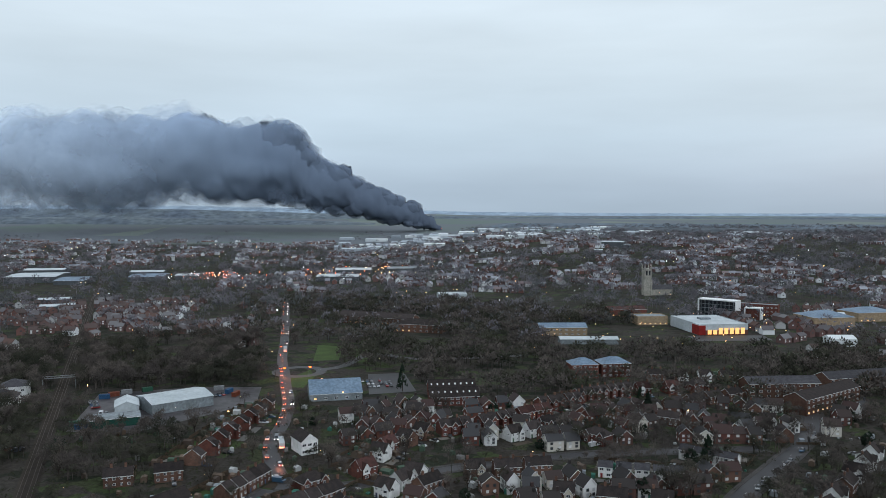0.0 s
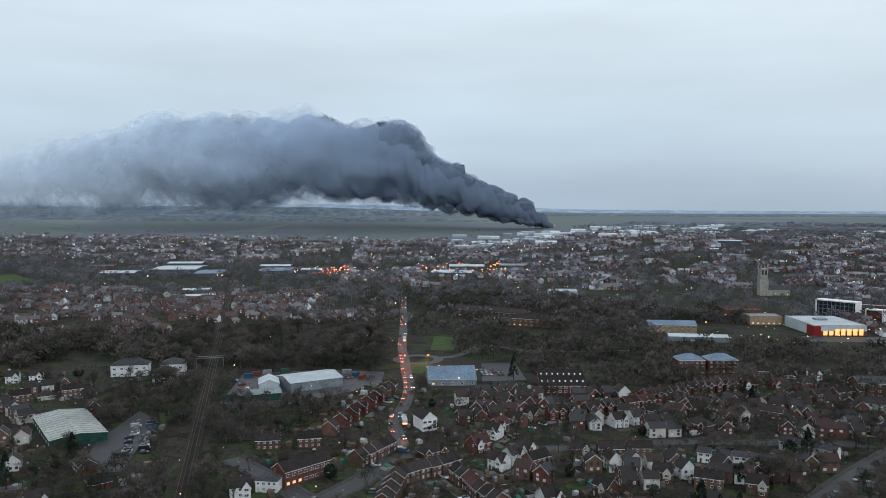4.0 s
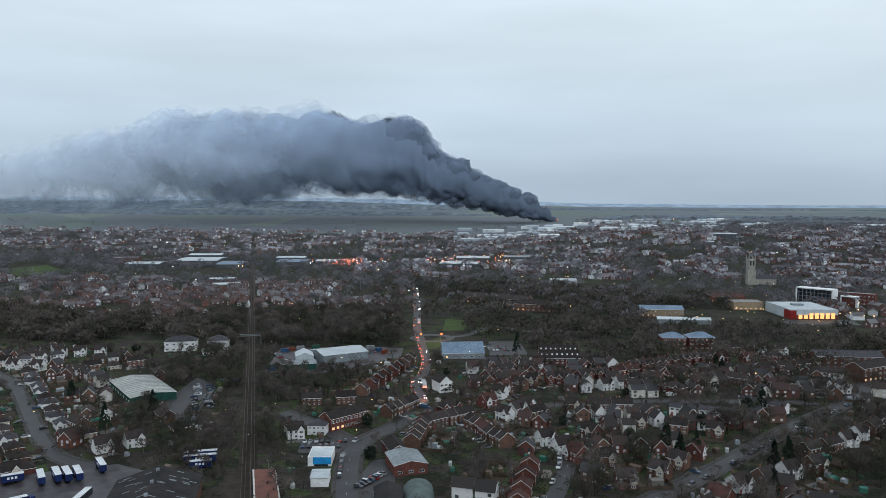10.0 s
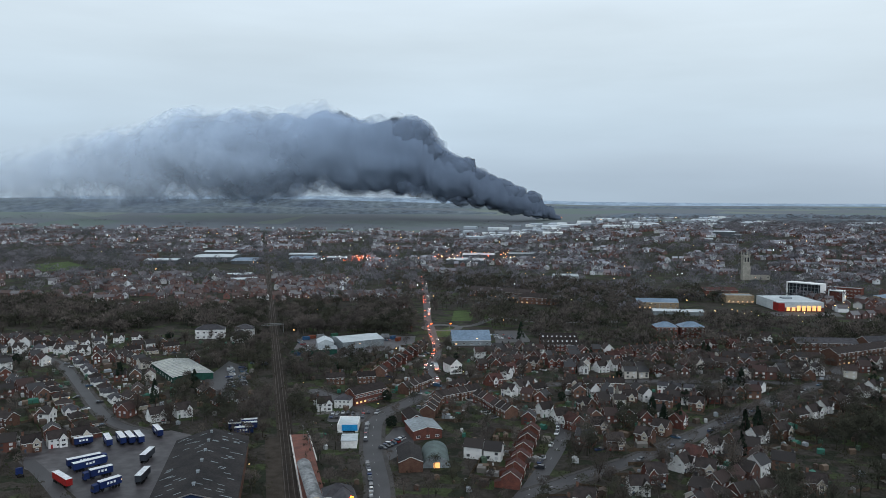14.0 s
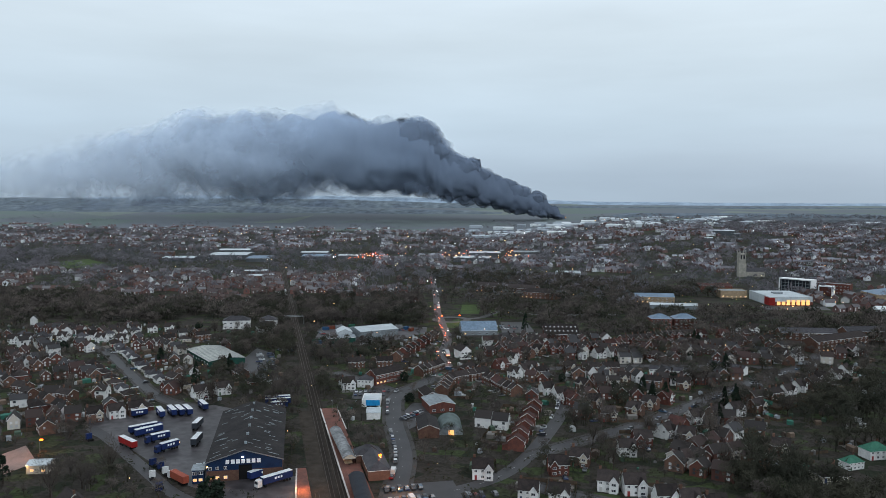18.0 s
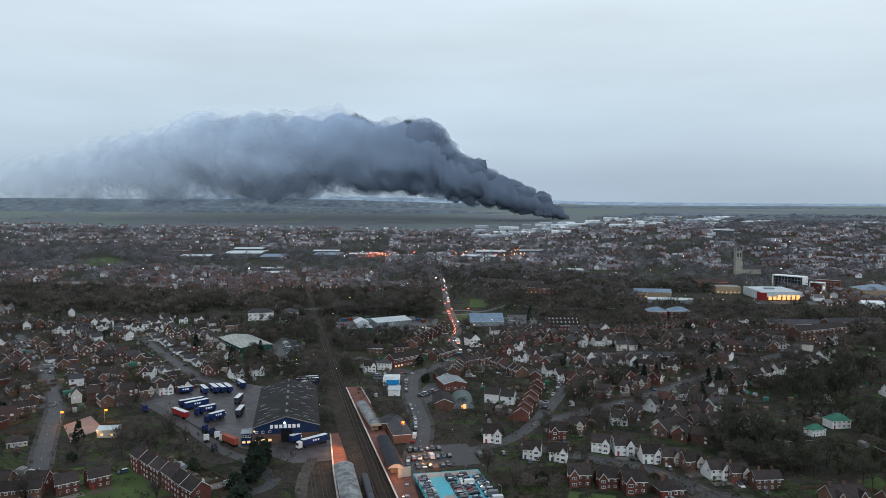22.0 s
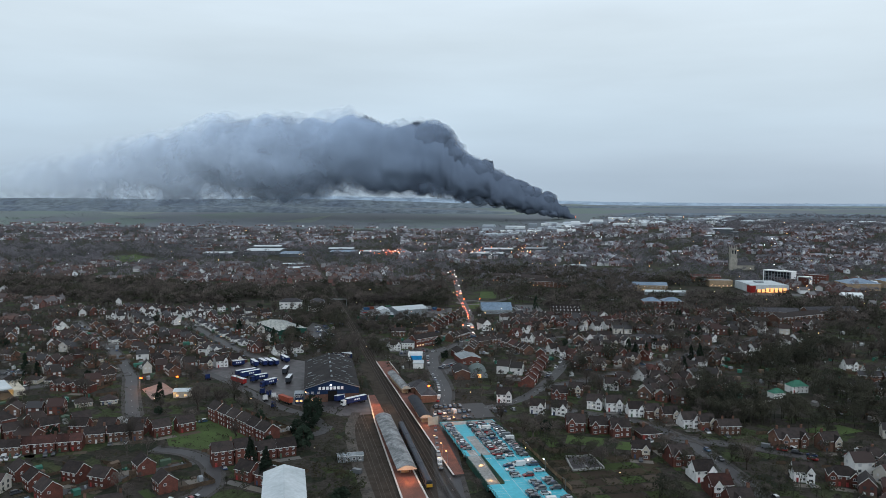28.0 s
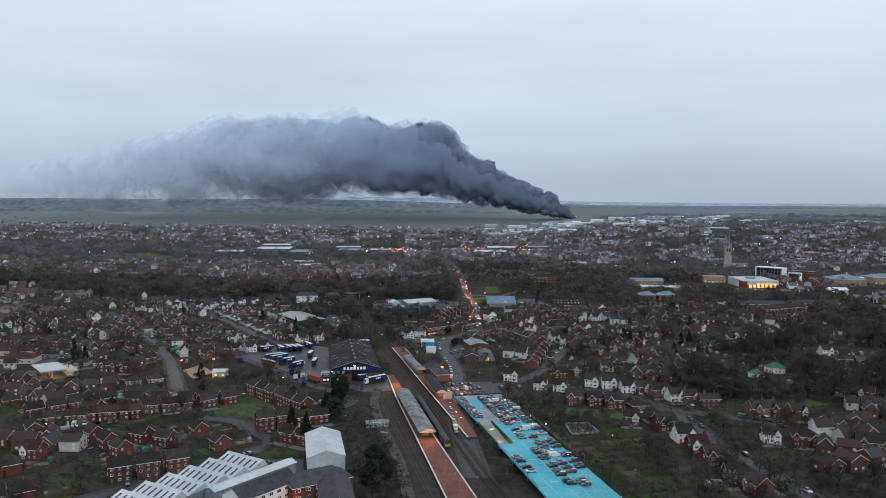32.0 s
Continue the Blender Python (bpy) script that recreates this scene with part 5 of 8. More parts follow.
# ---------------------------------------------------------------- larger buildings
METALB = mat("blue_grey_sheet_roof", (0.16, 0.22, 0.29), (0.12, 0.17, 0.23), 0.1, 0.45, fine=0.7)
CYANW = mat("bright_blue_wall", (0.02, 0.26, 0.55), (0.02, 0.2, 0.45), 0.3, 0.5)
REDCLAD = mat("red_cladding", (0.26, 0.025, 0.022), (0.2, 0.02, 0.018), 0.3, 0.5)
STONE = mat("tower_stone", (0.36, 0.34, 0.30), (0.26, 0.245, 0.215), 0.2, 0.9, fine=1.5)
DARKSHEET = mat("dark_sheet_walls", (0.10, 0.11, 0.12), (0.07, 0.078, 0.085), 0.1, 0.6)

hall = block("industrial_hall", "low industrial hall with pale ribbed metal roof", "hall", -236, 311, -46, 51, 25, 4.0, 1.5, GREENP, mat("cream_ribbed_roof", (0.36, 0.37, 0.34), (0.28, 0.29, 0.27), 0.07, 0.6, fine=0.6), cols=8, win="wide")
for k in range(13):
    x = -24 + k * 4
    for e in (-1, 1):
        part("roof_rib", Shape().box(x - 0.12, x + 0.12, -6.2, 6.2, 0.2, 0.32), METALG, hall, at=pose(0, e * 6.25, 4.0 + 0.75, -e * 6.8))
paved("hall_car_park", [(-222, 352), (-205, 338), (-178, 262), (-196, 258), (-214, 300)], ASPHALT, "asphalt car park beside the industrial hall", 0.06)
lawn([(-210, 352), (-199, 345), (-192, 322), (-199, 318)], z=0.075)
block("warehouse", "long shed with pale sheet roof behind the railway", "warehouse", -150, 425, 40, 34, 26, 5.5, 2.2, METALG, METALW)
block("warehouse", "small white gabled shed in a fenced yard", "warehouse", -171, 411, 22, 12, 17, 5, 2.6, METALW, METALW, ridge="y")
block("warehouse", "green-walled shed with grey roof in a yard", "warehouse", -168, 388, 25, 24, 13, 4.2, 1.3, GREENP, METALG)
paved("shed_yard", [(-204, 452), (-150, 470), (-112, 470), (-106, 432), (-122, 410), (-152, 372), (-186, 374)], YARD, "pale gravel yard round the sheds", 0.045)
block("sports_hall", "low hall under one broad blue-grey sloping roof", "hall", -64, 449, 13, 30, 24, 4.0, 6.0, METALG, METALB, cols=5, lit=1)
paved("hall_car_park", [(-50, 508), (-26, 512), (-16, 460), (-44, 452)], ASPHALT, "parked-up asphalt lot beside the sports hall", 0.06)
lawn([(-99, 470), (-102, 488), (-91, 522), (-84, 500), (-86, 469)], z=0.045, label="bright wet green at the roundabout")
lawn([(-94, 552), (-76, 556), (-80, 612), (-101, 618)], z=0.045, label="wet park lawn")
lawn([(-64, 546), (-55, 548), (-58, 607), (-68, 600)], z=0.045, label="wet park lawn beside the drive")
lawn([(-860, 1090), (-740, 980), (-780, 915), (-880, 1000)], z=0.2, label="wet playing field among bare trees")
market = block("supermarket", "large flat white-roofed supermarket with red corner and lit front", "supermarket", 244, 703, 8, 46, 58, 9, 0, METALW, METALW, cols=8, floors=1, win="wide", lit=8)
part("red_corner", Shape().box(-23.3, -22.9, -29.2, -16, 0.2, 8.6), REDCLAD, market, "red clad side wall")
part("red_corner", Shape().box(-23.3, -17, -29.4, -29.05, 0.2, 8.6), REDCLAD, market, "red clad corner")
for k in range(7):
    part("lit_front", Shape().box(-15 + k * 5.2, -11.4 + k * 5.2, -29.46, -29.34, 0.6, 4.4 if k < 2 else 6.0), LITGLASS, market, "warmly lit glazed bay")
part("roof_plant", Shape().box(-6, 4, 2, 10, 9.06, 10.6), METALG, market, "grey roof plant")
part("brick_base", Shape().box(-16.8, 23.1, -29.3, -29.02, 0, 4.2), BRICK, market)
paved("supermarket_car_park", [(214, 640), (280, 646), (282, 672), (214, 668)], ASPHALT, "asphalt forecourt before the supermarket", 0.06)
off = thing("office_block", "office block in a white frame with dark glazing", "offices", at=pose(289, 800, 0, 0, 0, -40))
part("frame", Shape().box(-20, -18.8, -7, 7, 0, 17).box(18.8, 20, -7, 7, 0, 17).box(-18.8, 18.8, -7, 7, 15.9, 17), UPVC, off, "white portal frame")
part("glazing", Shape().box(-18.8, 18.8, -5.6, 6, 0, 15.9), GLASS, off)
for k in range(9):
    part("fin", Shape().box(-17 + k * 4.2, -16.6 + k * 4.2, -6.2, -5.6, 0, 15.9), METALG, off)
for k in range(4):
    part("floor_band", Shape().box(-18.8, 18.8, -5.75, -5.6, 3.6 + k * 4, 4.0 + k * 4), METALG, off)
off2 = thing("office_block", "small office in a square white frame", "offices", at=pose(314, 772, 0, 0, 0, -35))
part("frame", Shape().box(-8, -7, -5, 5, 0, 12).box(7, 8, -5, 5, 0, 12).box(-7, 7, -5, 5, 11, 12), UPVC, off2)
part("glazing", Shape().box(-7, 7, -3.6, 4.5, 0, 11), BRICK, off2)
block("office_block", "brick office block with flat roof in the town centre", "offices", 330, 800, -30, 40, 14, 12, 0, BRICK, METALG, cols=10, floors=3)
ch = thing("church", "stone church with a tall pinnacled tower", "church", at=pose(262, 985, ground_z(262, 985), 0, 0, 10))
part("tower", Shape().box(-4.6, 4.6, -4.6, 4.6, -2, 34).box(-4.9, 4.9, -4.9, 4.9, 24.5, 25.0).box(-4.9, 4.9, -4.9, 4.9, 33.4, 34.2), STONE, ch)
for e in (-1, 1):
    for g in (-1, 1):
        part("pinnacle", Shape().box(e * 4.2 - 0.8, e * 4.2 + 0.8, g * 4.2 - 0.8, g * 4.2 + 0.8, 34, 36.5).tube((e * 4.2, g * 4.2, 36.5), (e * 4.2, g * 4.2, 41), 0.8, 0.05, 4), STONE, ch)
for x in (-2.0, 2.0):
    part("belfry_opening", Shape().box(x - 1.1, x + 1.1, -4.7, -4.55, 26, 32), GLASS, ch)
part("buttress", Shape().box(-5.4, -3.4, -5.4, -4.6, -2, 20), STONE, ch)
part("buttress", Shape().box(3.4, 5.4, -5.4, -4.6, -2, 20), STONE, ch)
part("nave_wall", wall_shape(30, 12, 8, 5, "gable"), STONE, ch, at=pose(19, 2, 0))
part("nave_roof", roof_shape(30, 12, 8, 5, "gable"), SLATE, ch, at=pose(19, 2, 0))
block("shopping_centre", "pale stone shopping building with blue-grey hipped roof", "shops", 368, 738, 8, 42, 34, 9, 5, BUFF, METALB, cols=6, kind="hip", lit=2)
block("shopping_centre", "buff town-centre store with blue-grey roof", "shops", 428, 772, 12, 44, 30, 9, 4, BUFF, METALB, cols=6, kind="hip", lit=3)
block("health_centre", "buff brick building with grey gabled roofs", "clinic", 105, 676, 3, 42, 18, 7, 3, BUFF, METALB, cols=8, floors=2, lit=3)
block("health_centre", "low building with a long pale roof before the clinic", "clinic", 120, 630, 0, 48, 12, 4, 1.6, METALG, METALW)
block("store", "orange-brown store beside the supermarket", "shops", 200, 740, 5, 30, 20, 8, 0, BUFF, METALG, cols=6, lit=6)
block("store", "red brick store in the town centre", "shops", 190, 800, 10, 40, 22, 7, 2.5, BRICK, REDTILE, cols=6, lit=2)
block("sports_centre", "long building with a white sheet roof in the park", "hall", 11, 934, 10, 34, 20, 7, 2, METALW, METALW)
for x, y, a, w, d, h, m in ((-452, 1180, 10, 50, 64, 7, METALB), (-478, 1245, 10, 52, 34, 8, METALW), (-400, 1205, 10, 34, 40, 6, METALW), (-160, 1182, 0, 64, 46, 7, METALW), (-150, 1290, 8, 60, 50, 8, METALW), (-60, 1300, 8, 70, 40, 7, METALG),
                            (-682, 1100, 12, 56, 50, 6, METALW), (-612, 1160, 12, 70, 80, 9, METALW), (-640, 1240, 12, 60, 40, 11, METALW), (-542, 1130, 12, 42, 70, 6, METALB), (-740, 1140, 20, 40, 20, 12, BRICK2),
                            (-440, 868, 25, 34, 16, 7, METALW), (-412, 818, 25, 34, 16, 6, METALW), (350, 1575, -30, 46, 16, 11, METALW), (372, 1560, -30, 18, 12, 6, METALG), (300, 1480, 0, 16, 10, 5, METALW)):
    block("warehouse", "distant pale industrial shed", "warehouse", x, y, a, w, d, h, 1.6, DARKSHEET if m is not BRICK2 else BRICK2, m if m is not BRICK2 else SLATE, cols=0)
block("college", "long brown brick college with pitched roofs", "college", -62, 735, -22, 78, 18, 7, 4, BRICK2, TILE, cols=14, floors=2, lit=14)
block("college", "brown brick college wing with hipped roof", "college", -20, 690, -15, 44, 18, 7, 4, BRICK2, TILE, cols=8, floors=2, lit=3, kind="hip")
block("flats", "three-storey red brick flats with pitched roof", "flats", 214, 428, 36, 58, 13, 8.6, 3.2, BRICK2, TILE, cols=12, floors=3, lit=6)
block("flats", "three-storey red brick flats with pitched roof", "flats", 200, 452, 5, 44, 13, 8.6, 3.2, BRICK2, SLATE, cols=9, floors=3)
block("flats", "red brick flats behind the trees", "flats", 255, 470, 15, 50, 13, 8.6, 3.2, BRICK2, SLATE, cols=10, floors=3)
block("flats", "white rendered flats with hipped slate roof", "flats", -276, 436, 20, 23, 13, 7.2, 3.4, WHITE, SLATE, cols=5, floors=2, kind="hip")
block("flats", "white rendered flats with hipped slate roof", "flats", -250, 444, 20, 15, 14, 7.2, 3.4, WHITE, SLATE, cols=3, floors=2, kind="hip")
block("flats", "white rendered flats with hipped slate roof", "flats", -245, 424, 20, 15, 12, 5.5, 3.4, WHITE, SLATE, cols=3, floors=2, kind="hip")
block("mansion_flats", "red brick mansion flats with grey mansard roof", "flats", 92, 503, 8, 18, 14, 9.2, 3.4, BRICK, METALB, cols=5, floors=3, kind="hip")
block("mansion_flats", "red brick mansion flats with grey mansard roof", "flats", 113, 507, 8, 20, 14, 9.2, 3.4, BRICK, METALB, cols=5, floors=3, kind="hip")
block("office_block", "dark brick block with rows of bright roof lights", "offices", 6, 432, 8, 28, 11, 5, 4.2, BRICK, TILE, cols=8, floors=2, rooflights=16)
block("office_block", "dark brick block with rows of bright roof lights", "offices", 5, 452, 8, 28, 11, 5, 4.2, BRICK, TILE, cols=8, floors=2, rooflights=16)

# --- saw-tooth factory
SAW = pose(-114.6, -75.5, 0, 0, 0, -22)
fac = thing("factory", "factory with white saw-tooth roof bays and dark roof lights", "factory", at=SAW)
footprint(-114.6, -75.5, -22, -15, 13, -95, 8, 2)
slot = Shape().box(-0.45, 0.45, -2.1, 2.1, 0.02, 0.12).data("roof_light", [GLASS])
for k in range(8):
    y1 = 4.6 - k * 10.1
    y0 = y1 - 10.0
    x0, x1 = -11.3, 8.7
    s = Shape()
    s.box(x0, x1, y0, y1, 0, 5.2)
    part("wall", s, METALG, fac)
    s = Shape()
    p = [(x, y, z) for x in (x0 - 0.2, x1 + 0.2) for y, z in ((y0, 5.25), (y1 - 2.6, 8.0), (y1, 5.25))]
    s.mesh(p, [(0, 3, 4, 1), (1, 4, 5, 2), (0, 1, 2), (3, 5, 4)])
    bay = part("roof_bay", s, METALW, fac, "white sheet saw-tooth bay")
    sl = math.degrees(math.atan2(2.75, 7.4))
    for q in range(6):
        part("roof_light", slot, None, bay, "long dark roof light", at=pose(x0 + (q + 0.6) / 6.2 * (x1 - x0), y0 + 3.7, 6.63, sl))
block("factory_wing", "narrow factory wing with pale sheet roof", "factory", -104.5, -90, -26, 6, 40, 6.4, 1.0, METALG, METALW, ridge="y")
block("gabled_hall", "tall white sheet-clad hall with a gable roof", "hall", -88.5, -51.5, 21.8, 15.5, 34, 7.2, 2.6, METALW, METALW, ridge="y")
block("apartments", "brick apartments with pale upper storey and dark roof", "flats", -94, -106, 64, 26, 11, 8.2, 3.4, WHITE, SLATE, cols=7, floors=3, sides=True)
block("apartments", "brick apartments with dark hipped roof", "flats", -77, -93, 42, 24, 12, 8.2, 3.6, BRICK, SLATE, cols=6, floors=3, kind="hip")
block("apartments", "brick apartments with dark roof and courtyard", "flats", -65, -107, -68, 26, 12, 8.2, 3.6, BRICK, SLATE, cols=6, floors=3, sides=True)
glow_lamp(-80, -108, 5, 500)
paved("service_road", [(-128, -58), (-98, -52), (-88, -78), (-100, -70), (-118, -66)], ASPHALT, "wet service yard before the factory", 0.06)

# --- filling station and its neighbours
pet = thing("filling_station", "filling station canopy with white top over yellow-lit pumps", "filling station", at=pose(-314.3, 68.8, 0, 0, 0, -41))
footprint(-314.3, 68.8, -41, -13, 13, -8, 8, 3)
part("canopy_roof", Shape().box(-13, 13, -8, 8, 5.0, 5.75), METALW, pet)
part("fascia", Shape().box(-13.1, 13.1, -8.12, -8.02, 4.9, 5.8), REDCLAD, pet, "red canopy fascia")
part("fascia", Shape().box(-13.12, -13.02, -8.02, 8.02, 4.9, 5.8), REDCLAD, pet, "red canopy fascia")
for x in (-8, 0, 8):
    part("column", Shape().box(x - 0.25, x + 0.25, -0.25, 0.25, 0, 5), UPVC, pet)
    part("pump", Shape().box(x - 0.5, x + 0.5, -2.2, -1.5, 0.1, 1.9), REDCLAD, pet)
    part("canopy_light", Shape().box(x - 0.8, x + 0.8, -3.5, 3.5, 4.9, 4.98), WARMW, pet)
part("kiosk", Shape().box(-10, 10, 9, 15, 0, 3.6), CREAM, pet, "pale pay kiosk")
glow_lamp(-318, 64, 4.3, 900, (1.0, 0.62, 0.15), 1.0)
glow_lamp(-309, 66, 4.3, 900, (1.0, 0.62, 0.15), 1.0)
paved("forecourt", [(-345, 70), (-325, 92), (-296, 68), (-316, 44)], ASPHALT, "asphalt filling station forecourt", 0.055)
block("showroom", "low showroom under a broad red tiled roof", "shops", -362, 101, 15, 24, 14, 3.4, 3.2, CREAM, REDTILE, kind="hip", cols=5)
block("showroom", "low showroom under a broad red tiled roof", "shops", -383, 124, 15, 24, 13, 3.4, 3.6, CREAM, REDTILE, kind="hip", cols=5)
paved("car_lot", [(-362, 128), (-340, 132), (-326, 104), (-346, 92)], ASPHALT, "car sales lot full of parked cars", 0.06)

# --- shops round the junction
block("shop_parade", "two-storey brick shop parade with lit shop fronts and gables", "shops", -101, 266, 55, 23, 9, 6.2, 3.0, BRICK, TILE, cols=8, floors=2, lit=3)
bs = block("shop", "small white flat-roofed shop with a bright blue front panel", "shops", -96, 214, 10, 10, 14, 3.5, 0, WHITE, METALW, cols=0)
part("fascia", Shape().box(-2.8, 4.9, -7.12, -7.0, 0.9, 3.9), CYANW, bs, "bright blue front panel")
part("shop_window", Shape().box(-2.4, 3.6, -7.1, -7.0, 0.1, 0.85), GLASS, bs)
block("shop", "small white flat-roofed workshop", "shops", -88.5, 189, 12, 7, 10, 3.6, 0.8, WHITE, METALW)
block("shop", "white gabled corner shop on the main road", "shops", -63, 345, 33, 8.0, 12, 6.0, 3.4, WHITE, TILE, ridge="y", cols=3, floors=2)
block("garage", "brick garage with a grey sheet roof and white front", "garage", -58, 211, 25, 14, 18, 4.4, 1.6, BRICK, METALG, ridge="y", cols=3)
block("garage", "brick workshop with dark roof", "garage", -66, 226, 25, 8, 16, 4.6, 2.2, BRICK, TILE, ridge="y")
barrel = thing("arched_hut", "arched grey-green corrugated hut with lit end", "garage", at=pose(-46, 176, 0, 0, 0, 12))
footprint(-46, 176, 12, -6, 6, -11, 11)
s = Shape()
n = 12
pr = [(math.cos(math.pi * k / n) * 6, math.sin(math.pi * k / n) * 5) for k in range(n + 1)]
p = [(x, y, z) for y in (-11, 11) for x, z in pr]
s.mesh(p, [(k, n + 1 + k, n + 2 + k, k + 1) for k in range(n)])
part("arched_roof", s, mat("green_grey_corrugated", (0.10, 0.13, 0.125), (0.07, 0.09, 0.09), 0.3, 0.6), barrel, smooth=True)
part("end_wall", Shape().face([(x, -10.9, z) for x, z in pr]), METALG, barrel)
part("end_wall", Shape().face([(x, 10.9, z) for x, z in pr]), METALG, barrel)
part("lit_door", Shape().box(-1.3, 1.3, -11.02, -10.95, 0, 2.4), LITGLASS, barrel)
block("garage", "long brick workshop with dark sheet roof", "garage", -56, 168, 15, 10, 20, 4.4, 2.2, BRICK2, ASBESTOS, ridge="y")
paved("car_lot", [(-114, 240), (-92, 245), (-88, 226), (-110, 222)], ASPHALT, "crowded car lot by the shops", 0.075)
paved("car_lot", [(-74, 218), (-66, 222), (-58, 190), (-66, 170), (-76, 180)], ASPHALT, "small lot of parked cars by the garage", 0.075)
paved("fenced_court", [(-238, 98), (-235, 116), (-215, 97), (-219, 77)], mat("pink_concrete", (0.27, 0.19, 0.165), (0.19, 0.14, 0.125), 0.1), "walled builder's yard of pinkish concrete", 0.07)
block("lit_shed", "open shed with white roof and warm light inside", "shed", -206, 88, 15, 9, 8, 3.6, 1.0, CREAM, METALW, cols=2, lit=2)
glow_lamp(-209, 82, 3.4, 250, (1.0, 0.55, 0.2))
for x, y in ((-221, 107), (-240.3, 99.3), (-67, 113), (-104, 496), (-88, 500)):
    street_lamp(x, y, 0, 6, SODIUM)
    glow_lamp(x + 0.9, y, 5.9, 1800)

# --- railway gantry
ga = thing("signal_gantry", "grey lattice signal gantry across the tracks", "gantry", at=pose(-234, 464, 0, 0, 0, 22.3))
for e in (-9, 9):
    part("post", Shape().box(e - 0.3, e + 0.3, -0.3, 0.3, 0, 7), STEEL, ga)
part("beam", Shape().box(-9.3, 9.3, -0.35, 0.35, 6.6, 7.0), STEEL, ga)
part("beam", Shape().box(-9.3, 9.3, -0.35, 0.35, 7.8, 8.1), STEEL, ga)
for k in range(9):
    part("brace", Shape().tube((-8.7 + k * 2, 0, 7.0), (-7.7 + k * 2, 0, 7.8), 0.06, 0.06, 4), STEEL, ga)
lawn([(-172, 54), (-143, 50), (-136, 14), (-160, -6), (-178, 20)])
lawn([(-200, 40), (-180, 52), (-178, 28), (-196, 20)])
lawn([(128, 86), (150, 98), (158, 88), (135, 74)])
lawn([(13, 42), (30, 40), (32, 53), (14, 55)], z=0.08)
lawn([(36, 38), (48, 37), (49, 48), (38, 50)], z=0.08)

# ---------------------------------------------------------------- cars
def car_body(L, W, H, kind):
    """A car body in one skin: bonnet, cabin line, tail."""
    s = Shape()
    b = 0.28
    if kind == "van":
        side_ = [(-L / 2, b), (L / 2, b), (L / 2, 0.95), (L / 2 - 0.75, 1.1), (L / 2 - 1.3, H), (-L / 2, H)]
    else:
        side_ = [(-L / 2, b), (L / 2, b), (L / 2, 0.72), (L / 2 - 1.15, 0.92), (-L / 2 + 0.5 if kind == "saloon" else -L / 2 + 0.1, 0.98), (-L / 2, 0.75)]
    n = len(side_)
    p = [(e * W / 2, y, z) for e in (-1, 1) for y, z in side_]
    s.mesh(p, [tuple(range(n)), tuple(range(2 * n - 1, n - 1, -1))] + [(k, n + k, n + (k + 1) % n, (k + 1) % n) for k in range(n)])
    return s


def cabin(L, W, H, kind):
    s = Shape()
    if kind == "van":
        p0, p1 = (L / 2 - 0.72, L / 2 - 1.3), (1.12, H - 0.08)
        s.mesh([(-W / 2 + 0.08, p0[0] + 0.03, p1[0]), (W / 2 - 0.08, p0[0] + 0.03, p1[0]), (W / 2 - 0.12, p0[1] + 0.05, p1[1]), (-W / 2 + 0.12, p0[1] + 0.05, p1[1])], [(0, 1, 2, 3)])
        return s
    y0, y1, y2, y3 = L / 2 - 1.1, L / 2 - 1.9, -L / 2 + (1.0 if kind == "saloon" else 0.45), -L / 2 + (0.45 if kind == "saloon" else 0.12)
    a, c = W / 2 - 0.04, W / 2 - 0.2
    p = [(-a, y0, 0.9), (a, y0, 0.9), (a, y3, 0.94), (-a, y3, 0.94), (-c, y1, H - 0.06), (c, y1, H - 0.06), (c, y2, H - 0.06), (-c, y2, H - 0.06)]
    s.mesh(p, [(0, 1, 5, 4), (1, 2, 6, 5), (2, 3, 7, 6), (3, 0, 4, 7)])
    q = [(-c, y1, H - 0.06), (c, y1, H - 0.06), (c, y2, H - 0.06), (-c, y2, H - 0.06)]
    s.mesh([(x, y, z + 0.0) for x, y, z in q] + [(x * 0.96, y * 0.97, H) for x, y, z in q], [(4, 5, 6, 7), (0, 1, 5, 4), (1, 2, 6, 5), (2, 3, 7, 6), (3, 0, 4, 7)], 1)
    return s


WHEEL_C = Shape().tube((-0.1, 0, 0.31), (0.1, 0, 0.31), 0.31, 0.31, 8).data("wheel", [TYRE])
VANP = palette("van_paint", [(0.55, 0.55, 0.55), (0.5, 0.51, 0.52), (0.58, 0.58, 0.57), (0.1, 0.11, 0.12)], 0.4)
CARS = {}
for kd, (L, W, H) in {"saloon": (4.5, 1.78, 1.45), "hatch": (4.0, 1.72, 1.5), "estate": (4.6, 1.85, 1.66), "van": (5.2, 1.95, 2.1)}.items():
    CARS[kd] = (car_body(L, W, H, kd).data("car_body", [VANP if kd == "van" else CARP]), cabin(L, W, H, kd).data("glazing", [GLASS, CARP]), L, W,
                Shape().box(-W / 2 + 0.1, -W / 2 + 0.45, -L / 2 - 0.03, -L / 2 + 0.02, 0.62, 0.8).box(W / 2 - 0.45, W / 2 - 0.1, -L / 2 - 0.03, -L / 2 + 0.02, 0.62, 0.8).data("tail_lights", [TAIL]),
                Shape().box(-W / 2 + 0.1, -W / 2 + 0.45, L / 2 - 0.02, L / 2 + 0.03, 0.55, 0.75).box(W / 2 - 0.45, W / 2 - 0.1, L / 2 - 0.02, L / 2 + 0.03, 0.55, 0.75).data("head_lights", [HEADL]))
rc = random.Random(21)
CAR_LABEL = {"saloon": "parked saloon car with dark glass", "hatch": "small parked hatchback car", "estate": "parked estate car with tall cabin", "van": "parked pale panel van beside the kerb"}


FAR_CARS = []


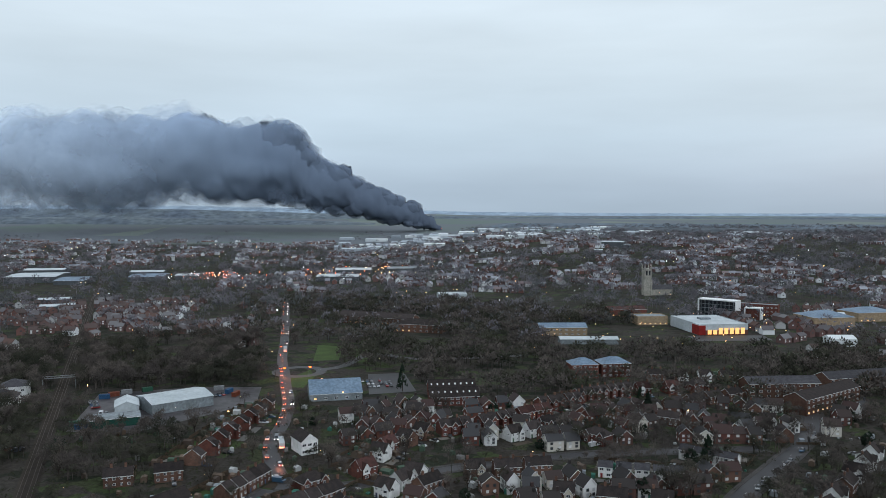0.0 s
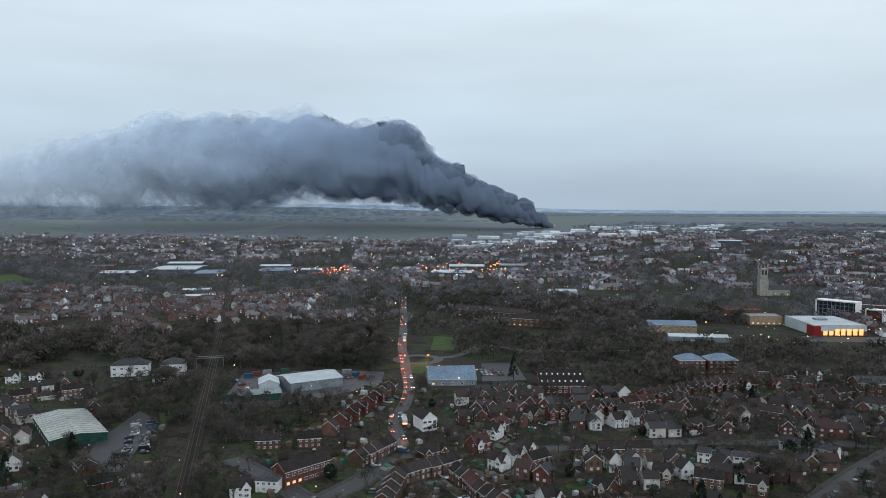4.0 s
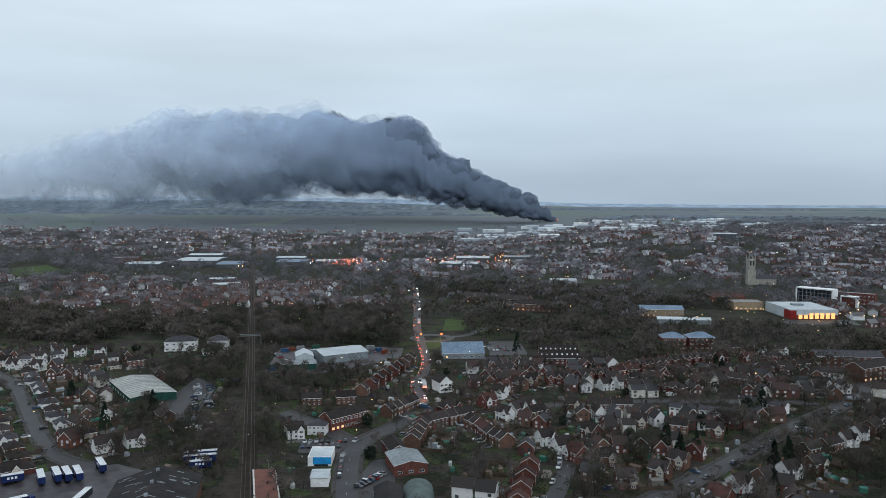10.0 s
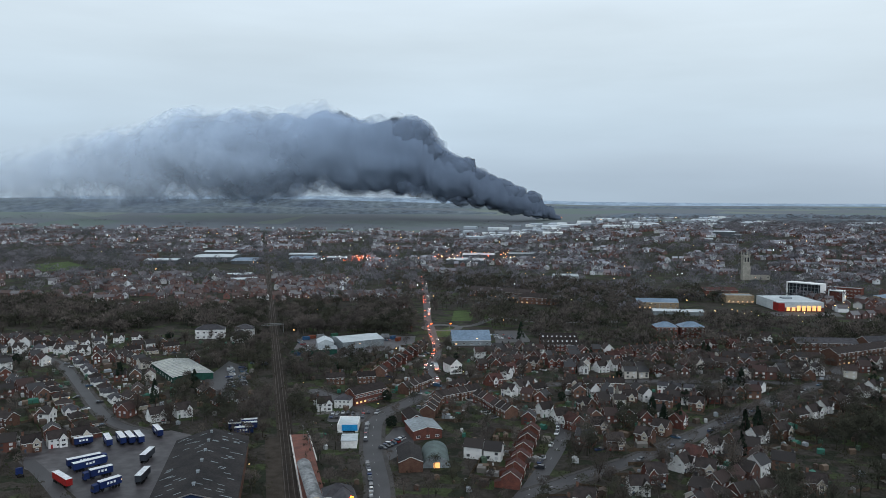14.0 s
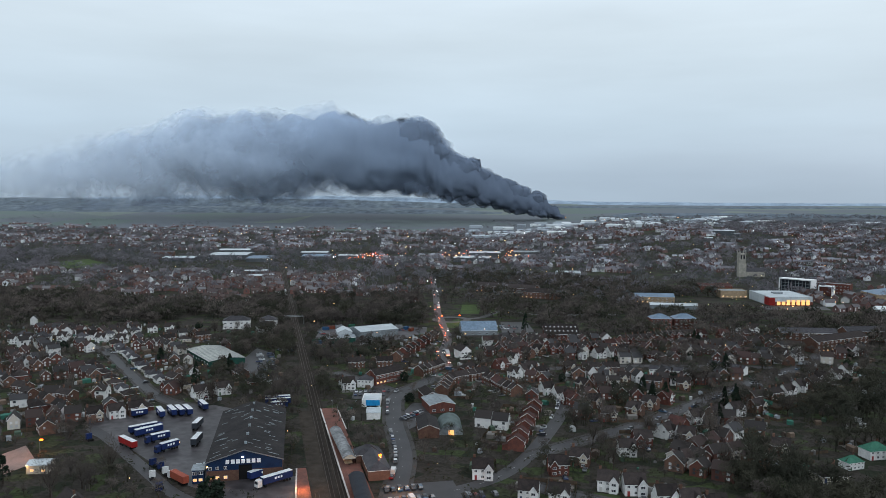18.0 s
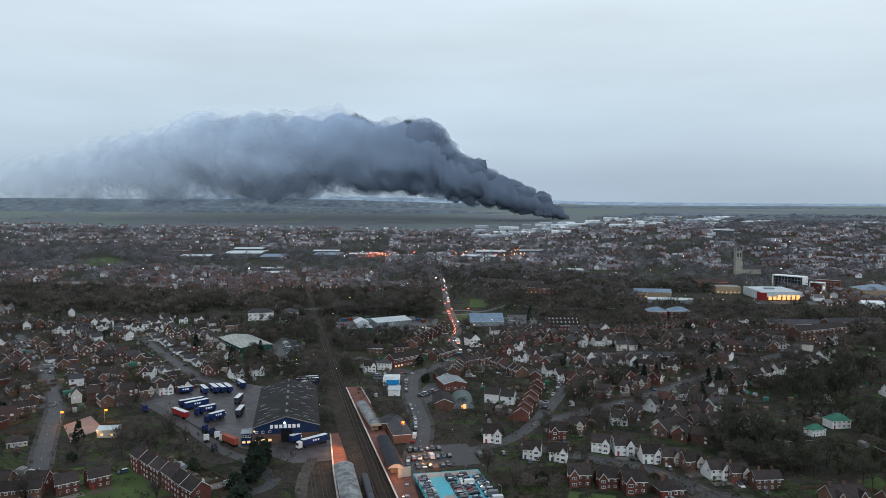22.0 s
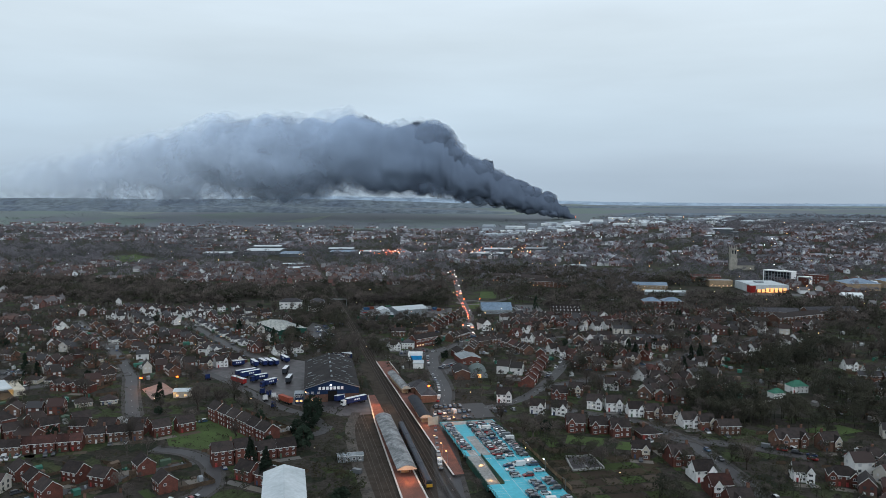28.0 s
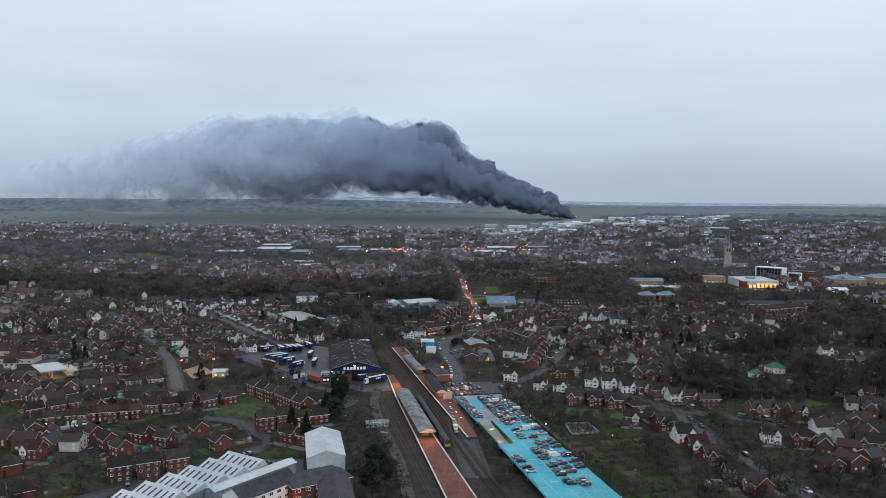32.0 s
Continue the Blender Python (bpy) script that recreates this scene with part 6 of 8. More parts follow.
def car(x, y, a, z=0.05, kind=None, lit=False, group="parked cars"):
    kind = kind or rc.choice(("saloon", "hatch", "hatch", "estate", "estate", "saloon", "hatch", "van" if rc.random() < 0.35 else "hatch"))
    body, glass, L, W, tl, hl = CARS[kind]
    if (y > 215 and not lit) or y > 600:
        FAR_CARS.append((kind, pose(x, y, z, 0, 0, a), lit))
        return None
    ob = part("van" if kind == "van" else "car", body, None, at=pose(x, y, z, 0, 0, a))
    tagged(ob, CAR_LABEL[kind] if not lit else "car waiting in traffic with its lights on", "van" if kind == "van" else "car", group)
    part("glazing", glass, None, ob)
    for e in (-W / 2 + 0.08, W / 2 - 0.08) if z > 2 or kind == "van" else ():
        for yy in (-L / 2 + 0.75, L / 2 - 0.8):
            part("wheel", WHEEL_C, None, ob, at=pose(e, yy, 0))
    if lit:
        part("tail_lights", tl, None, ob, "glowing red tail lights")
        part("head_lights", hl, None, ob, "lit head lights")
    return ob


DA = math.degrees(math.atan2(DU.y, DU.x)) - 90
for u, v0, v1, fill, flip in ((2.8, 5, 43, 0.95, 0), (13.9, 5, 140, 0.85, 0), (18.9, 5, 140, 0.8, 180), (24.8, 8, 128, 0.88, 180), (2.8, 92, 130, 0.6, 0)):
    v = v0
    while v < v1:
        if rc.random() < fill * (1 if v < 55 else 0.72 if v < 100 else 0.5):
            p = deck(u + rc.uniform(-0.25, 0.25), v + 1.25)
            car(p[0], p[1], DA + flip + rc.choice((0, 0, 180)) + rc.uniform(-2, 2), DZ + 0.02, group="cars on the car park deck")
        v += 2.45


def park(line, off, s0, s1, fill, gap=6.2):
    """Cars parked along a street."""
    d = 0.0
    nxt = s0
    for k in range(len(line) - 1):
        seg = (line[k + 1] - line[k]).length
        while nxt <= d + seg and nxt < s1:
            t = (nxt - d) / seg
            p = line[k].lerp(line[k + 1], t) + side(line, k) * off
            if rc.random() < fill:
                dd = line[k + 1] - line[k]
                car(p.x, p.y, math.degrees(math.atan2(dd.y, dd.x)) - 90 + rc.choice((0, 180)) + rc.uniform(-2, 2), 0.1)
            nxt += gap
        d += seg


def lot(x, y, a, n, rows=1, gap=2.7, fill=0.85):
    m = pose(x, y, 0, 0, 0, a)
    for r_ in range(rows):
        for k in range(n):
            if rc.random() < fill:
                p = m @ Vector((k * gap, r_ * 7.5, 0))
                car(p.x, p.y, a + rc.choice((0, 180)) + rc.uniform(-4, 4), 0.1)


park(ROADS[0][0], 3.2, 60, 310, 0.75, 6.4)
park(ROADS[2][0], -3.4, 760, 830, 0.5, 6.2)
park(ROADS[3][0], -2.6, 60, 300, 0.35)
park(ROADS[4][0], 2.5, 60, 320, 0.3)
park(ROADS[5][0], 2.6, 40, 330, 0.8)
park(ROADS[5][0], -2.6, 60, 300, 0.55)
park(ROADS[6][0], 2.2, 20, 180, 0.6)
park(ROADS[6][0], -2.2, 20, 180, 0.4)
lot(-211, 330, -62, 9, 2, fill=0.9)
lot(-201, 306, -62, 11, 2, fill=0.85)
lot(-205, 348, -20, 6, 1)
lot(-110, 230, 12, 8, 2)
lot(-72, 186, 70, 7, 1)
lot(-58, 90, 24, 6, 1, fill=0.7)
lot(-54, 80, 24, 7, 1, fill=0.8)
lot(-50, 70, 24, 6, 1, fill=0.8)
lot(-28, 88, 24, 6, 1, fill=0.7)
lot(-354, 112, 25, 7, 2, 3.0)
lot(-112, -60, -20, 5, 1, fill=0.8)
lot(-128, -58, 60, 4, 1, fill=0.7)
lot(-48, 470, 12, 7, 3, fill=0.6)
# traffic on the main road, waiting nose to tail
main = ROADS[2][0]
for k in range(len(main) - 1):
    q, dd = main[k], main[k + 1] - main[k]
    if q.y > 300 and k % 2 == 0:
        n_ = side(main, k)
        a_ = math.degrees(math.atan2(dd.y, dd.x)) - 90
        p = q + n_ * -2.2
        if q.y < 960 and rc.random() < (0.85 if q.y < 540 else 0.4):
            car(p.x, p.y, a_ + 180, 0.12, lit=True, group="traffic on the main road")
        p = q + n_ * 2.2
        if rc.random() < 0.25:
            car(p.x, p.y, a_, 0.12, lit=True, group="traffic on the main road")
for x, y in ((-70, 322), (-80, 365), (-86, 420), (-97, 468), (-104, 500), (-118, 560)):
    glow_lamp(x, y, 1.6, 420, (1.0, 0.22, 0.07), 0.6)
for x, y, a in ((-75, 352, 14), (-122, 590, 12)):
    bus = thing("bus", "single-deck bus in traffic with lit windows", "bus", at=pose(x, y, 0.12, 0, 0, a))
    part("body", Shape().box(-1.25, 1.25, -5.5, 5.5, 0.35, 3.0), CABW, bus)
    part("roof", Shape().box(-1.2, 1.2, -5.4, 5.4, 3.0, 3.1), METALW, bus)
    for e in (-1, 1):
        part("window_band", Shape().box(e * 1.26 - 0.01, e * 1.26 + 0.01, -5, 5, 1.4, 2.5), GLASS, bus)
        for yy in (-3.4, 3.4):
            part("wheel", WHEEL_L, None, bus, at=pose(e * 1.1, yy, 0))
    part("tail_lights", Shape().box(-1.1, 1.1, -5.56, -5.5, 0.9, 1.1), TAIL, bus)

# ---------------------------------------------------------------- trees
tr = random.Random(11)


def limb_tree(seed, height, spread, twigs, width, limbs=7):
    """A bare tree: trunk and limbs in one mesh, a crown of thin twigs in another."""
    r = random.Random(seed)
    t, c = Shape(), Shape()
    fork = height * r.uniform(0.22, 0.32)
    t.tube((0, 0, -0.3), (0, 0, fork), height * 0.022, height * 0.016, 6)
    tips = []
    for k in range(limbs):
        a = k / limbs * math.tau + r.uniform(-0.4, 0.4)
        lean = r.uniform(0.25, 1.0)
        mid = Vector((math.cos(a) * spread * 0.45 * lean, math.sin(a) * spread * 0.45 * lean, height * r.uniform(0.5, 0.62)))
        end = Vector((math.cos(a) * spread * lean * r.uniform(0.7, 0.95), math.sin(a) * spread * lean * r.uniform(0.7, 0.95), height * r.uniform(0.72, 0.95)))
        t.tube((0, 0, fork * r.uniform(0.8, 1)), mid, height * 0.011, height * 0.007, 4)
        t.tube(mid, end, height * 0.007, 0.03, 4)
        tips += [mid, end, (mid + end) / 2, Vector((0, 0, fork)).lerp(mid, 0.7)]
    for k in range(twigs):
        b = r.choice(tips)
        o = Vector((r.gauss(0, 1), r.gauss(0, 1), r.gauss(0.25, 0.8)))
        p = b + o * spread * 0.17
        d = (o.normalized() + Vector((0, 0, 0.55))).normalized() * r.uniform(0.6, 1.7) * height / 11
        e = p + d
        n = d.cross(Vector((r.uniform(-1, 1), r.uniform(-1, 1), r.uniform(-1, 1)))).normalized() * width
        c.face([tuple(p - n), tuple(p + n), tuple(e)])
    return t, c


def leaf_tree(seed, height, spread, leaves, size, cone=True):
    r = random.Random(seed)
    t, c = Shape(), Shape()
    t.tube((0, 0, -0.3), (0, 0, height * 0.9), height * 0.02, 0.04, 6)
    for k in range(9):
        a, z = r.uniform(0, math.tau), height * r.uniform(0.25, 0.8)
        q = spread * (1 - z / height) * 0.8
        t.tube((0, 0, z), (math.cos(a) * q, math.sin(a) * q, z + 0.3), 0.06, 0.02, 4)
    lumps = [(r.uniform(0, math.tau), r.uniform(0.08, 0.98)) for _ in range(42)]
    for k in range(leaves):
        a, u = r.choice(lumps)
        u = min(1, max(0.05, u + r.gauss(0, 0.035)))
        prof = (1 - u) ** 0.8 + 0.04 if cone else math.sin(math.pi * min(1, u * 0.85 + 0.12)) ** 0.7
        q = spread * prof * r.uniform(0.55, 1.08)
        a += r.gauss(0, 0.22)
        p = Vector((math.cos(a) * q, math.sin(a) * q, height * (0.1 + 0.9 * u) + r.gauss(0, 0.2)))
        d1 = Vector((r.gauss(0, 1), r.gauss(0, 1), r.gauss(0, 0.6))).normalized() * size * r.uniform(0.6, 1.3)
        d2 = d1.cross(Vector((r.gauss(0, 1), r.gauss(0, 1), r.gauss(0, 1)))).normalized() * size * 0.6
        c.face([tuple(p - d1), tuple(p + d2), tuple(p + d1), tuple(p - d2)])
    return t, c


def make_tree(kind, seed):
    if kind == "bare":
        h = 8 + (seed % 5) * 1.3
        t, c = limb_tree(seed, h, h * 0.42, 900, 0.075)
        lab, cm = "bare winter tree with a dense brown twig crown", TWIG
    elif kind == "orchard":
        t, c = limb_tree(seed, 5.2, 2.5, 460, 0.085, 5)
        lab, cm = "small bare garden tree", TWIG
    elif kind == "conifer":
        t, c = leaf_tree(seed, 13 + seed % 4, 3.2, 620, 0.62)
        lab, cm = "tall dark evergreen conifer", NEEDLE
    else:
        t, c = leaf_tree(seed, 6 + seed % 3, 3.0, 520, 0.55, False)
        lab, cm = "round dark evergreen garden tree", NEEDLE
    ob = thing("tree", lab, "tree")
    part("trunk", t, BARK, ob)
    part("crown", c, cm, ob)
    return ob


TREES = {}


def plant(kind, x, y, s=1.0):
    k = (kind, tr.randrange(4))
    m = pose(x, y, ground_z(x, y), 0, 0, tr.uniform(0, 360)) @ Matrix.Scale(s, 4)
    if k not in TREES:
        TREES[k] = make_tree(kind, tr.randrange(1000))
        TREES[k].matrix_basis = m
    else:
        copy_thing(TREES[k], m).matrix_basis = m


def clear_all(x, y, gap):
    """Which places are free of houses, streets, yards and the railway."""
    o = (x - (-44.0 - 0.411 * y)) * 0.925
    ok = ~((o > np.where(y > 200, -2.5, -7.5) - gap) & (o < 6.5 + gap))
    ok &= ~((y < 100) & (o > -36) & (o < 7))
    h = np.array([(a, b) for a, b, _ in PLACED])
    ok &= (((x[:, None] - h[None, :, 0]) ** 2 + (y[:, None] - h[None, :, 1]) ** 2).min(1) > (7.5 + gap) ** 2)
    for line, w in ROADS:
        q = np.array([(p.x, p.y) for p in line])
        ok &= (((x[:, None] - q[None, :, 0]) ** 2 + (y[:, None] - q[None, :, 1]) ** 2).min(1) > (w + gap + 1) ** 2)
    for poly in KEEP:
        ok &= ~within(x, y, poly)
    return ok


def within(x, y, poly):
    c = np.zeros(len(x), bool)
    for (ax, ay), (bx, by) in zip(poly, poly[1:] + poly[:1]):
        if ay != by:
            c ^= ((ay > y) != (by > y)) & (x < (bx - ax) * (y - ay) / (by - ay) + ax)
    return c


def clear_of(x, y, gap=0.0):
    return bool(clear_all(np.array([x]), np.array([y]), gap)[0])


def scatter(poly, n, gap, check=True, ragged=False, grain=55, least=-0.16):
    """Random free places in a plan: n tries."""
    px, py = [p[0] for p in poly], [p[1] for p in poly]
    x = np.array([tr.uniform(min(px), max(px)) for _ in range(n)])
    y = np.array([tr.uniform(min(py), max(py)) for _ in range(n)])
    if ragged:
        fray = [noise.noise_vector(Vector((a / 38, b / 38, 9.1))) for a, b in zip(x, y)]
        ok = within(x + 26 * np.array([f.x for f in fray]), y + 26 * np.array([f.y for f in fray]), poly)
    else:
        ok = within(x, y, poly)
    x, y = x[ok], y[ok]
    if ragged and len(x):
        ok = np.array([noise.noise(Vector((a / grain, b / grain, 3.7))) > least for a, b in zip(x, y)])
        x, y = x[ok], y[ok]
    if check and len(x):
        ok = clear_all(x, y, gap)
        x, y = x[ok], y[ok]
    return list(zip(x.tolist(), y.tolist()))


def tris_of(*shapes):
    """Corners and triangles of shapes, as arrays."""
    vs, ts, k = [], [], 0
    for sh in shapes:
        for f in sh.f:
            for n in range(1, len(f) - 1):
                ts.append((f[0] + k, f[n] + k, f[n + 1] + k))
        vs += sh.v
        k = len(vs)
    return np.array(vs, float), np.array(ts, int)


def tri_object(name, v, t, m, label, category, kind="stuff"):
    me = bpy.data.meshes.new(name)
    me.vertices.add(len(v))
    me.vertices.foreach_set("co", v.astype(np.float32).ravel())
    me.loops.add(3 * len(t))
    me.loops.foreach_set("vertex_index", t.astype(np.int32).ravel())
    me.polygons.add(len(t))
    me.polygons.foreach_set("loop_start", np.arange(0, 3 * len(t), 3, dtype=np.int32))
    me.update(calc_edges=True)
    me.materials.append(m)
    return tagged(new(name, me), label, category, kind=kind)


def wood_protos(width, twigs):
    out = []
    for k in range(7):
        r = random.Random(k + 300)
        h = 8.5 + k * 0.9
        s = Shape()
        fork = h * 0.34
        s.tube((0, 0, -0.3), (0, 0, fork), 0.26, 0.18, 4)
        lumps = []
        for q in range(9):
            a, e = q / 9 * math.tau + r.uniform(-0.3, 0.3), r.uniform(0.15, 1.0)
            c = Vector((math.cos(a) * h * 0.27 * e, math.sin(a) * h * 0.27 * e, h * (0.52 + 0.30 * math.sqrt(1 - e * e) + r.uniform(-0.06, 0.06))))
            lumps.append((c, h * r.uniform(0.11, 0.19)))
            if q % 2 == 0:
                s.tube((0, 0, fork * 0.9), c, 0.13, 0.05, 3)
        for _ in range(twigs):
            c, rad = r.choice(lumps)
            o = Vector((r.gauss(0, 1), r.gauss(0, 1), r.gauss(0.25, 0.9))).normalized()
            p = c + o * rad * r.uniform(0.3, 1.0)
            d = (o + Vector((r.gauss(0, 0.4), r.gauss(0, 0.4), 0.45))).normalized() * r.uniform(0.7, 1.5)
            n = d.cross(Vector((r.gauss(0, 1), r.gauss(0, 1), r.gauss(0, 1)))).normalized() * width
            s.face([tuple(p - n), tuple(p + n), tuple(p + d)])
        out.append(tris_of(s))
    return out


def shrub_protos():
    out = []
    for k in range(5):
        r = random.Random(k + 50)
        s = Shape()
        for _ in range(10):
            a, u = r.uniform(0, math.tau), r.uniform(0.1, 1)
            p = Vector((math.cos(a) * 1.2 * u, math.sin(a) * 1.2 * u, 0.3 + 1.3 * (1 - u * u) * r.uniform(0.5, 1)))
            d1 = Vector((r.gauss(0, 1), r.gauss(0, 1), r.gauss(0, 0.7))).normalized() * r.uniform(0.25, 0.5)
            d2 = d1.cross(Vector((r.gauss(0, 1), r.gauss(0, 1), r.gauss(0, 1)))).normalized() * 0.22
            s.face([tuple(p - d1), tuple(p + d2), tuple(p + d1), tuple(p - d2)])
        out.append(tris_of(s))
    return out


def dome_protos():
    """Far bare trees: a stem and a rounded dome of coarse twig sprays."""
    out = []
    for k in range(6):
        r = random.Random(k + 90)
        h = 9 + k
        s = Shape()
        s.tube((0, 0, -0.3), (0, 0, h * 0.5), 0.3, 0.12, 3)
        for _ in range(42):
            a, u = r.uniform(0, math.tau), r.random() ** 0.6
            q = h * 0.42 * u
            z = h * (0.42 + 0.5 * math.sqrt(max(0, 1 - u * u))) * r.uniform(0.8, 1.04)
            p = Vector((math.cos(a) * q, math.sin(a) * q, z - 0.9))
            d = Vector((math.cos(a) * u, math.sin(a) * u, r.uniform(0.2, 1.0))).normalized() * r.uniform(1.2, 2.4)
            n = d.cross(Vector((r.gauss(0, 1), r.gauss(0, 1), r.gauss(0, 1)))).normalized() * 0.62
            s.face([tuple(p - n), tuple(p + n), tuple(p + d)])
        out.append(tris_of(s))
    return out


WOOD_NEAR, WOOD_FAR, SHRUBS = wood_protos(0.19, 225), dome_protos(), shrub_protos()


def wood(name, label, spots, protos, scale=(0.75, 1.2), m=None, category="woodland"):
    """Many trees or shrubs as one mass."""
    vs, ts, k = [], [], 0
    for x, y in spots:
        v, t = protos[tr.randrange(len(protos))]
        s, a = tr.uniform(*scale), tr.uniform(0, math.tau)
        ca, sa = math.cos(a) * s, math.sin(a) * s
        w = np.empty_like(v)
        w[:, 0], w[:, 1] = v[:, 0] * ca - v[:, 1] * sa + x, v[:, 0] * sa + v[:, 1] * ca + y
        w[:, 2] = v[:, 2] * s * tr.uniform(0.85, 1.15) + ground_z(x, y)
        vs.append(w)
        ts.append(t + k)
        k += len(v)
    if vs:
        tri_object(name, np.concatenate(vs), np.concatenate(ts), m or TWIGW, label, category)

# ---------------------------------------------------------------- smoke
def smoke_material(name, crisp, rim, dense, shade, seed):
    """Sooty smoke: opaque by the fire, thinning downwind and towards its rims."""
    m = bpy.data.materials.new(name)
    m.use_nodes = True
    n, l = m.node_tree.nodes, m.node_tree.links
    b = n["Principled BSDF"]
    b.inputs["Roughness"].default_value = 1.0
    b.inputs["Specular IOR Level"].default_value = 0.0
    # light scatters deep into smoke, which evens out its shading
    geo = n.new("ShaderNodeNewGeometry")
    half = n.new("ShaderNodeVectorMath")
    half.operation, half.inputs[1].default_value = "MULTIPLY_ADD", (shade, shade, shade)
    half.inputs[2].default_value = (0.0, -0.5, 0.6)
    unit = n.new("ShaderNodeVectorMath")
    unit.operation = "NORMALIZE"
    l.new(geo.outputs["Normal"], half.inputs[0])
    l.new(half.outputs[0], unit.inputs[0])
    l.new(unit.outputs[0], b.inputs["Normal"])
    sep = n.new("ShaderNodeSeparateXYZ")
    l.new(n.new("ShaderNodeUVMap").outputs[0], sep.inputs[0])

    def ramp(stops):
        r = n.new("ShaderNodeValToRGB")
        e = r.color_ramp.elements
        e[0].position, e[0].color = stops[0][0], (*stops[0][1], 1)
        e[1].position, e[1].color = stops[-1][0], (*stops[-1][1], 1)
        for p, c in stops[1:-1]:
            e.new(p).color = (*c, 1)
        l.new(sep.outputs["X"], r.inputs[0])
        return r.outputs[0]

    def cloud(scale, detail, lo, hi):
        t = n.new("ShaderNodeTexNoise")
        t.noise_dimensions = "4D"
        t.inputs["W"].default_value = seed
        t.inputs["Scale"].default_value, t.inputs["Detail"].default_value, t.inputs["Roughness"].default_value = scale, detail, 0.58
        l.new(geo.outputs["Position"], t.inputs["Vector"])
        r = n.new("ShaderNodeMapRange")
        r.inputs["From Min"].default_value, r.inputs["From Max"].default_value = 0.3, 0.7
        r.inputs["To Min"].default_value, r.inputs["To Max"].default_value = lo, hi
        l.new(t.outputs[0], r.inputs["Value"])
        return r.outputs[0]

    def math_(op, a, c):
        q = n.new("ShaderNodeMath")
        q.operation = op
        for k, v in enumerate((a, c)):
            if isinstance(v, (int, float)):
                q.inputs[k].default_value = v
            else:
                l.new(v, q.inputs[k])
        return q.outputs[0]

    # sooty by the fire, paler downwind; bluish distance haze is mixed into the colours
    soot_haze = ramp([(0.0, (0.105, 0.130, 0.176)), (0.12, (0.135, 0.170, 0.232)), (0.22, (0.205, 0.262, 0.355)), (0.36, (0.325, 0.405, 0.525)), (0.55, (0.43, 0.515, 0.635)), (1.0, (0.52, 0.60, 0.70))])
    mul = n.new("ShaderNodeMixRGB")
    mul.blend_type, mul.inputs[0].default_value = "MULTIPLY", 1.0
    l.new(soot_haze, mul.inputs[1])
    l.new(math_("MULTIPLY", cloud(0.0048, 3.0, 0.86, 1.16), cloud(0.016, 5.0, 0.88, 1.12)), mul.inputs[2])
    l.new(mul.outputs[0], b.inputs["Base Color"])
    # v: 0 at the rim of the cloud, 1 in its middle; ragged, the more so downwind
    frayed = math_("MULTIPLY", cloud(0.011, 6.0, -1.0, 1.0), math_("ADD", math_("MULTIPLY", sep.outputs["X"], 0.75), 0.06))
    soft = n.new("ShaderNodeMapRange")
    soft.interpolation_type = "SMOOTHSTEP"
    l.new(math_("ADD", sep.outputs["Y"], frayed), soft.inputs["Value"])
    l.new(math_("ADD", math_("MULTIPLY", sep.outputs["X"], rim), crisp), soft.inputs["From Max"])
    thin = n.new("ShaderNodeMapRange")
    thin.interpolation_type = "SMOOTHSTEP"
    l.new(sep.outputs["Y"], thin.inputs["Value"])
    l.new(math_("ADD", math_("MULTIPLY", sep.outputs["X"], 0.7), 0.01), thin.inputs["From Max"])
    body = math_("MULTIPLY", soft.outputs[0], thin.outputs[0])
    l.new(math_("MULTIPLY", body, ramp([(p, (q, q, q)) for p, q in dense])), b.inputs["Alpha"])
    return m


def billows(q, u):
    """Heaped rounded lobes of three sizes."""
    near = max(0.0, 1 - u / 0.45)
    b1 = 0.50 - noise.voronoi(q * 0.75)[0][0]
    b2 = 0.48 - noise.voronoi(q * 1.9 + Vector((3, 1, 7)))[0][0]
    b3 = 0.45 - noise.voronoi(q * 4.6 + Vector((5, 2, 8)))[0][0]
    k = 1 - 0.7 * u
    return 0.26 * b1 + 0.21 * b2 * k * (1 + 0.8 * near) + 0.07 * b3 * k * (1 + near) + 0.10 * noise.noise(q * 0.6) + 0.03 * noise.noise(q * 11) * k


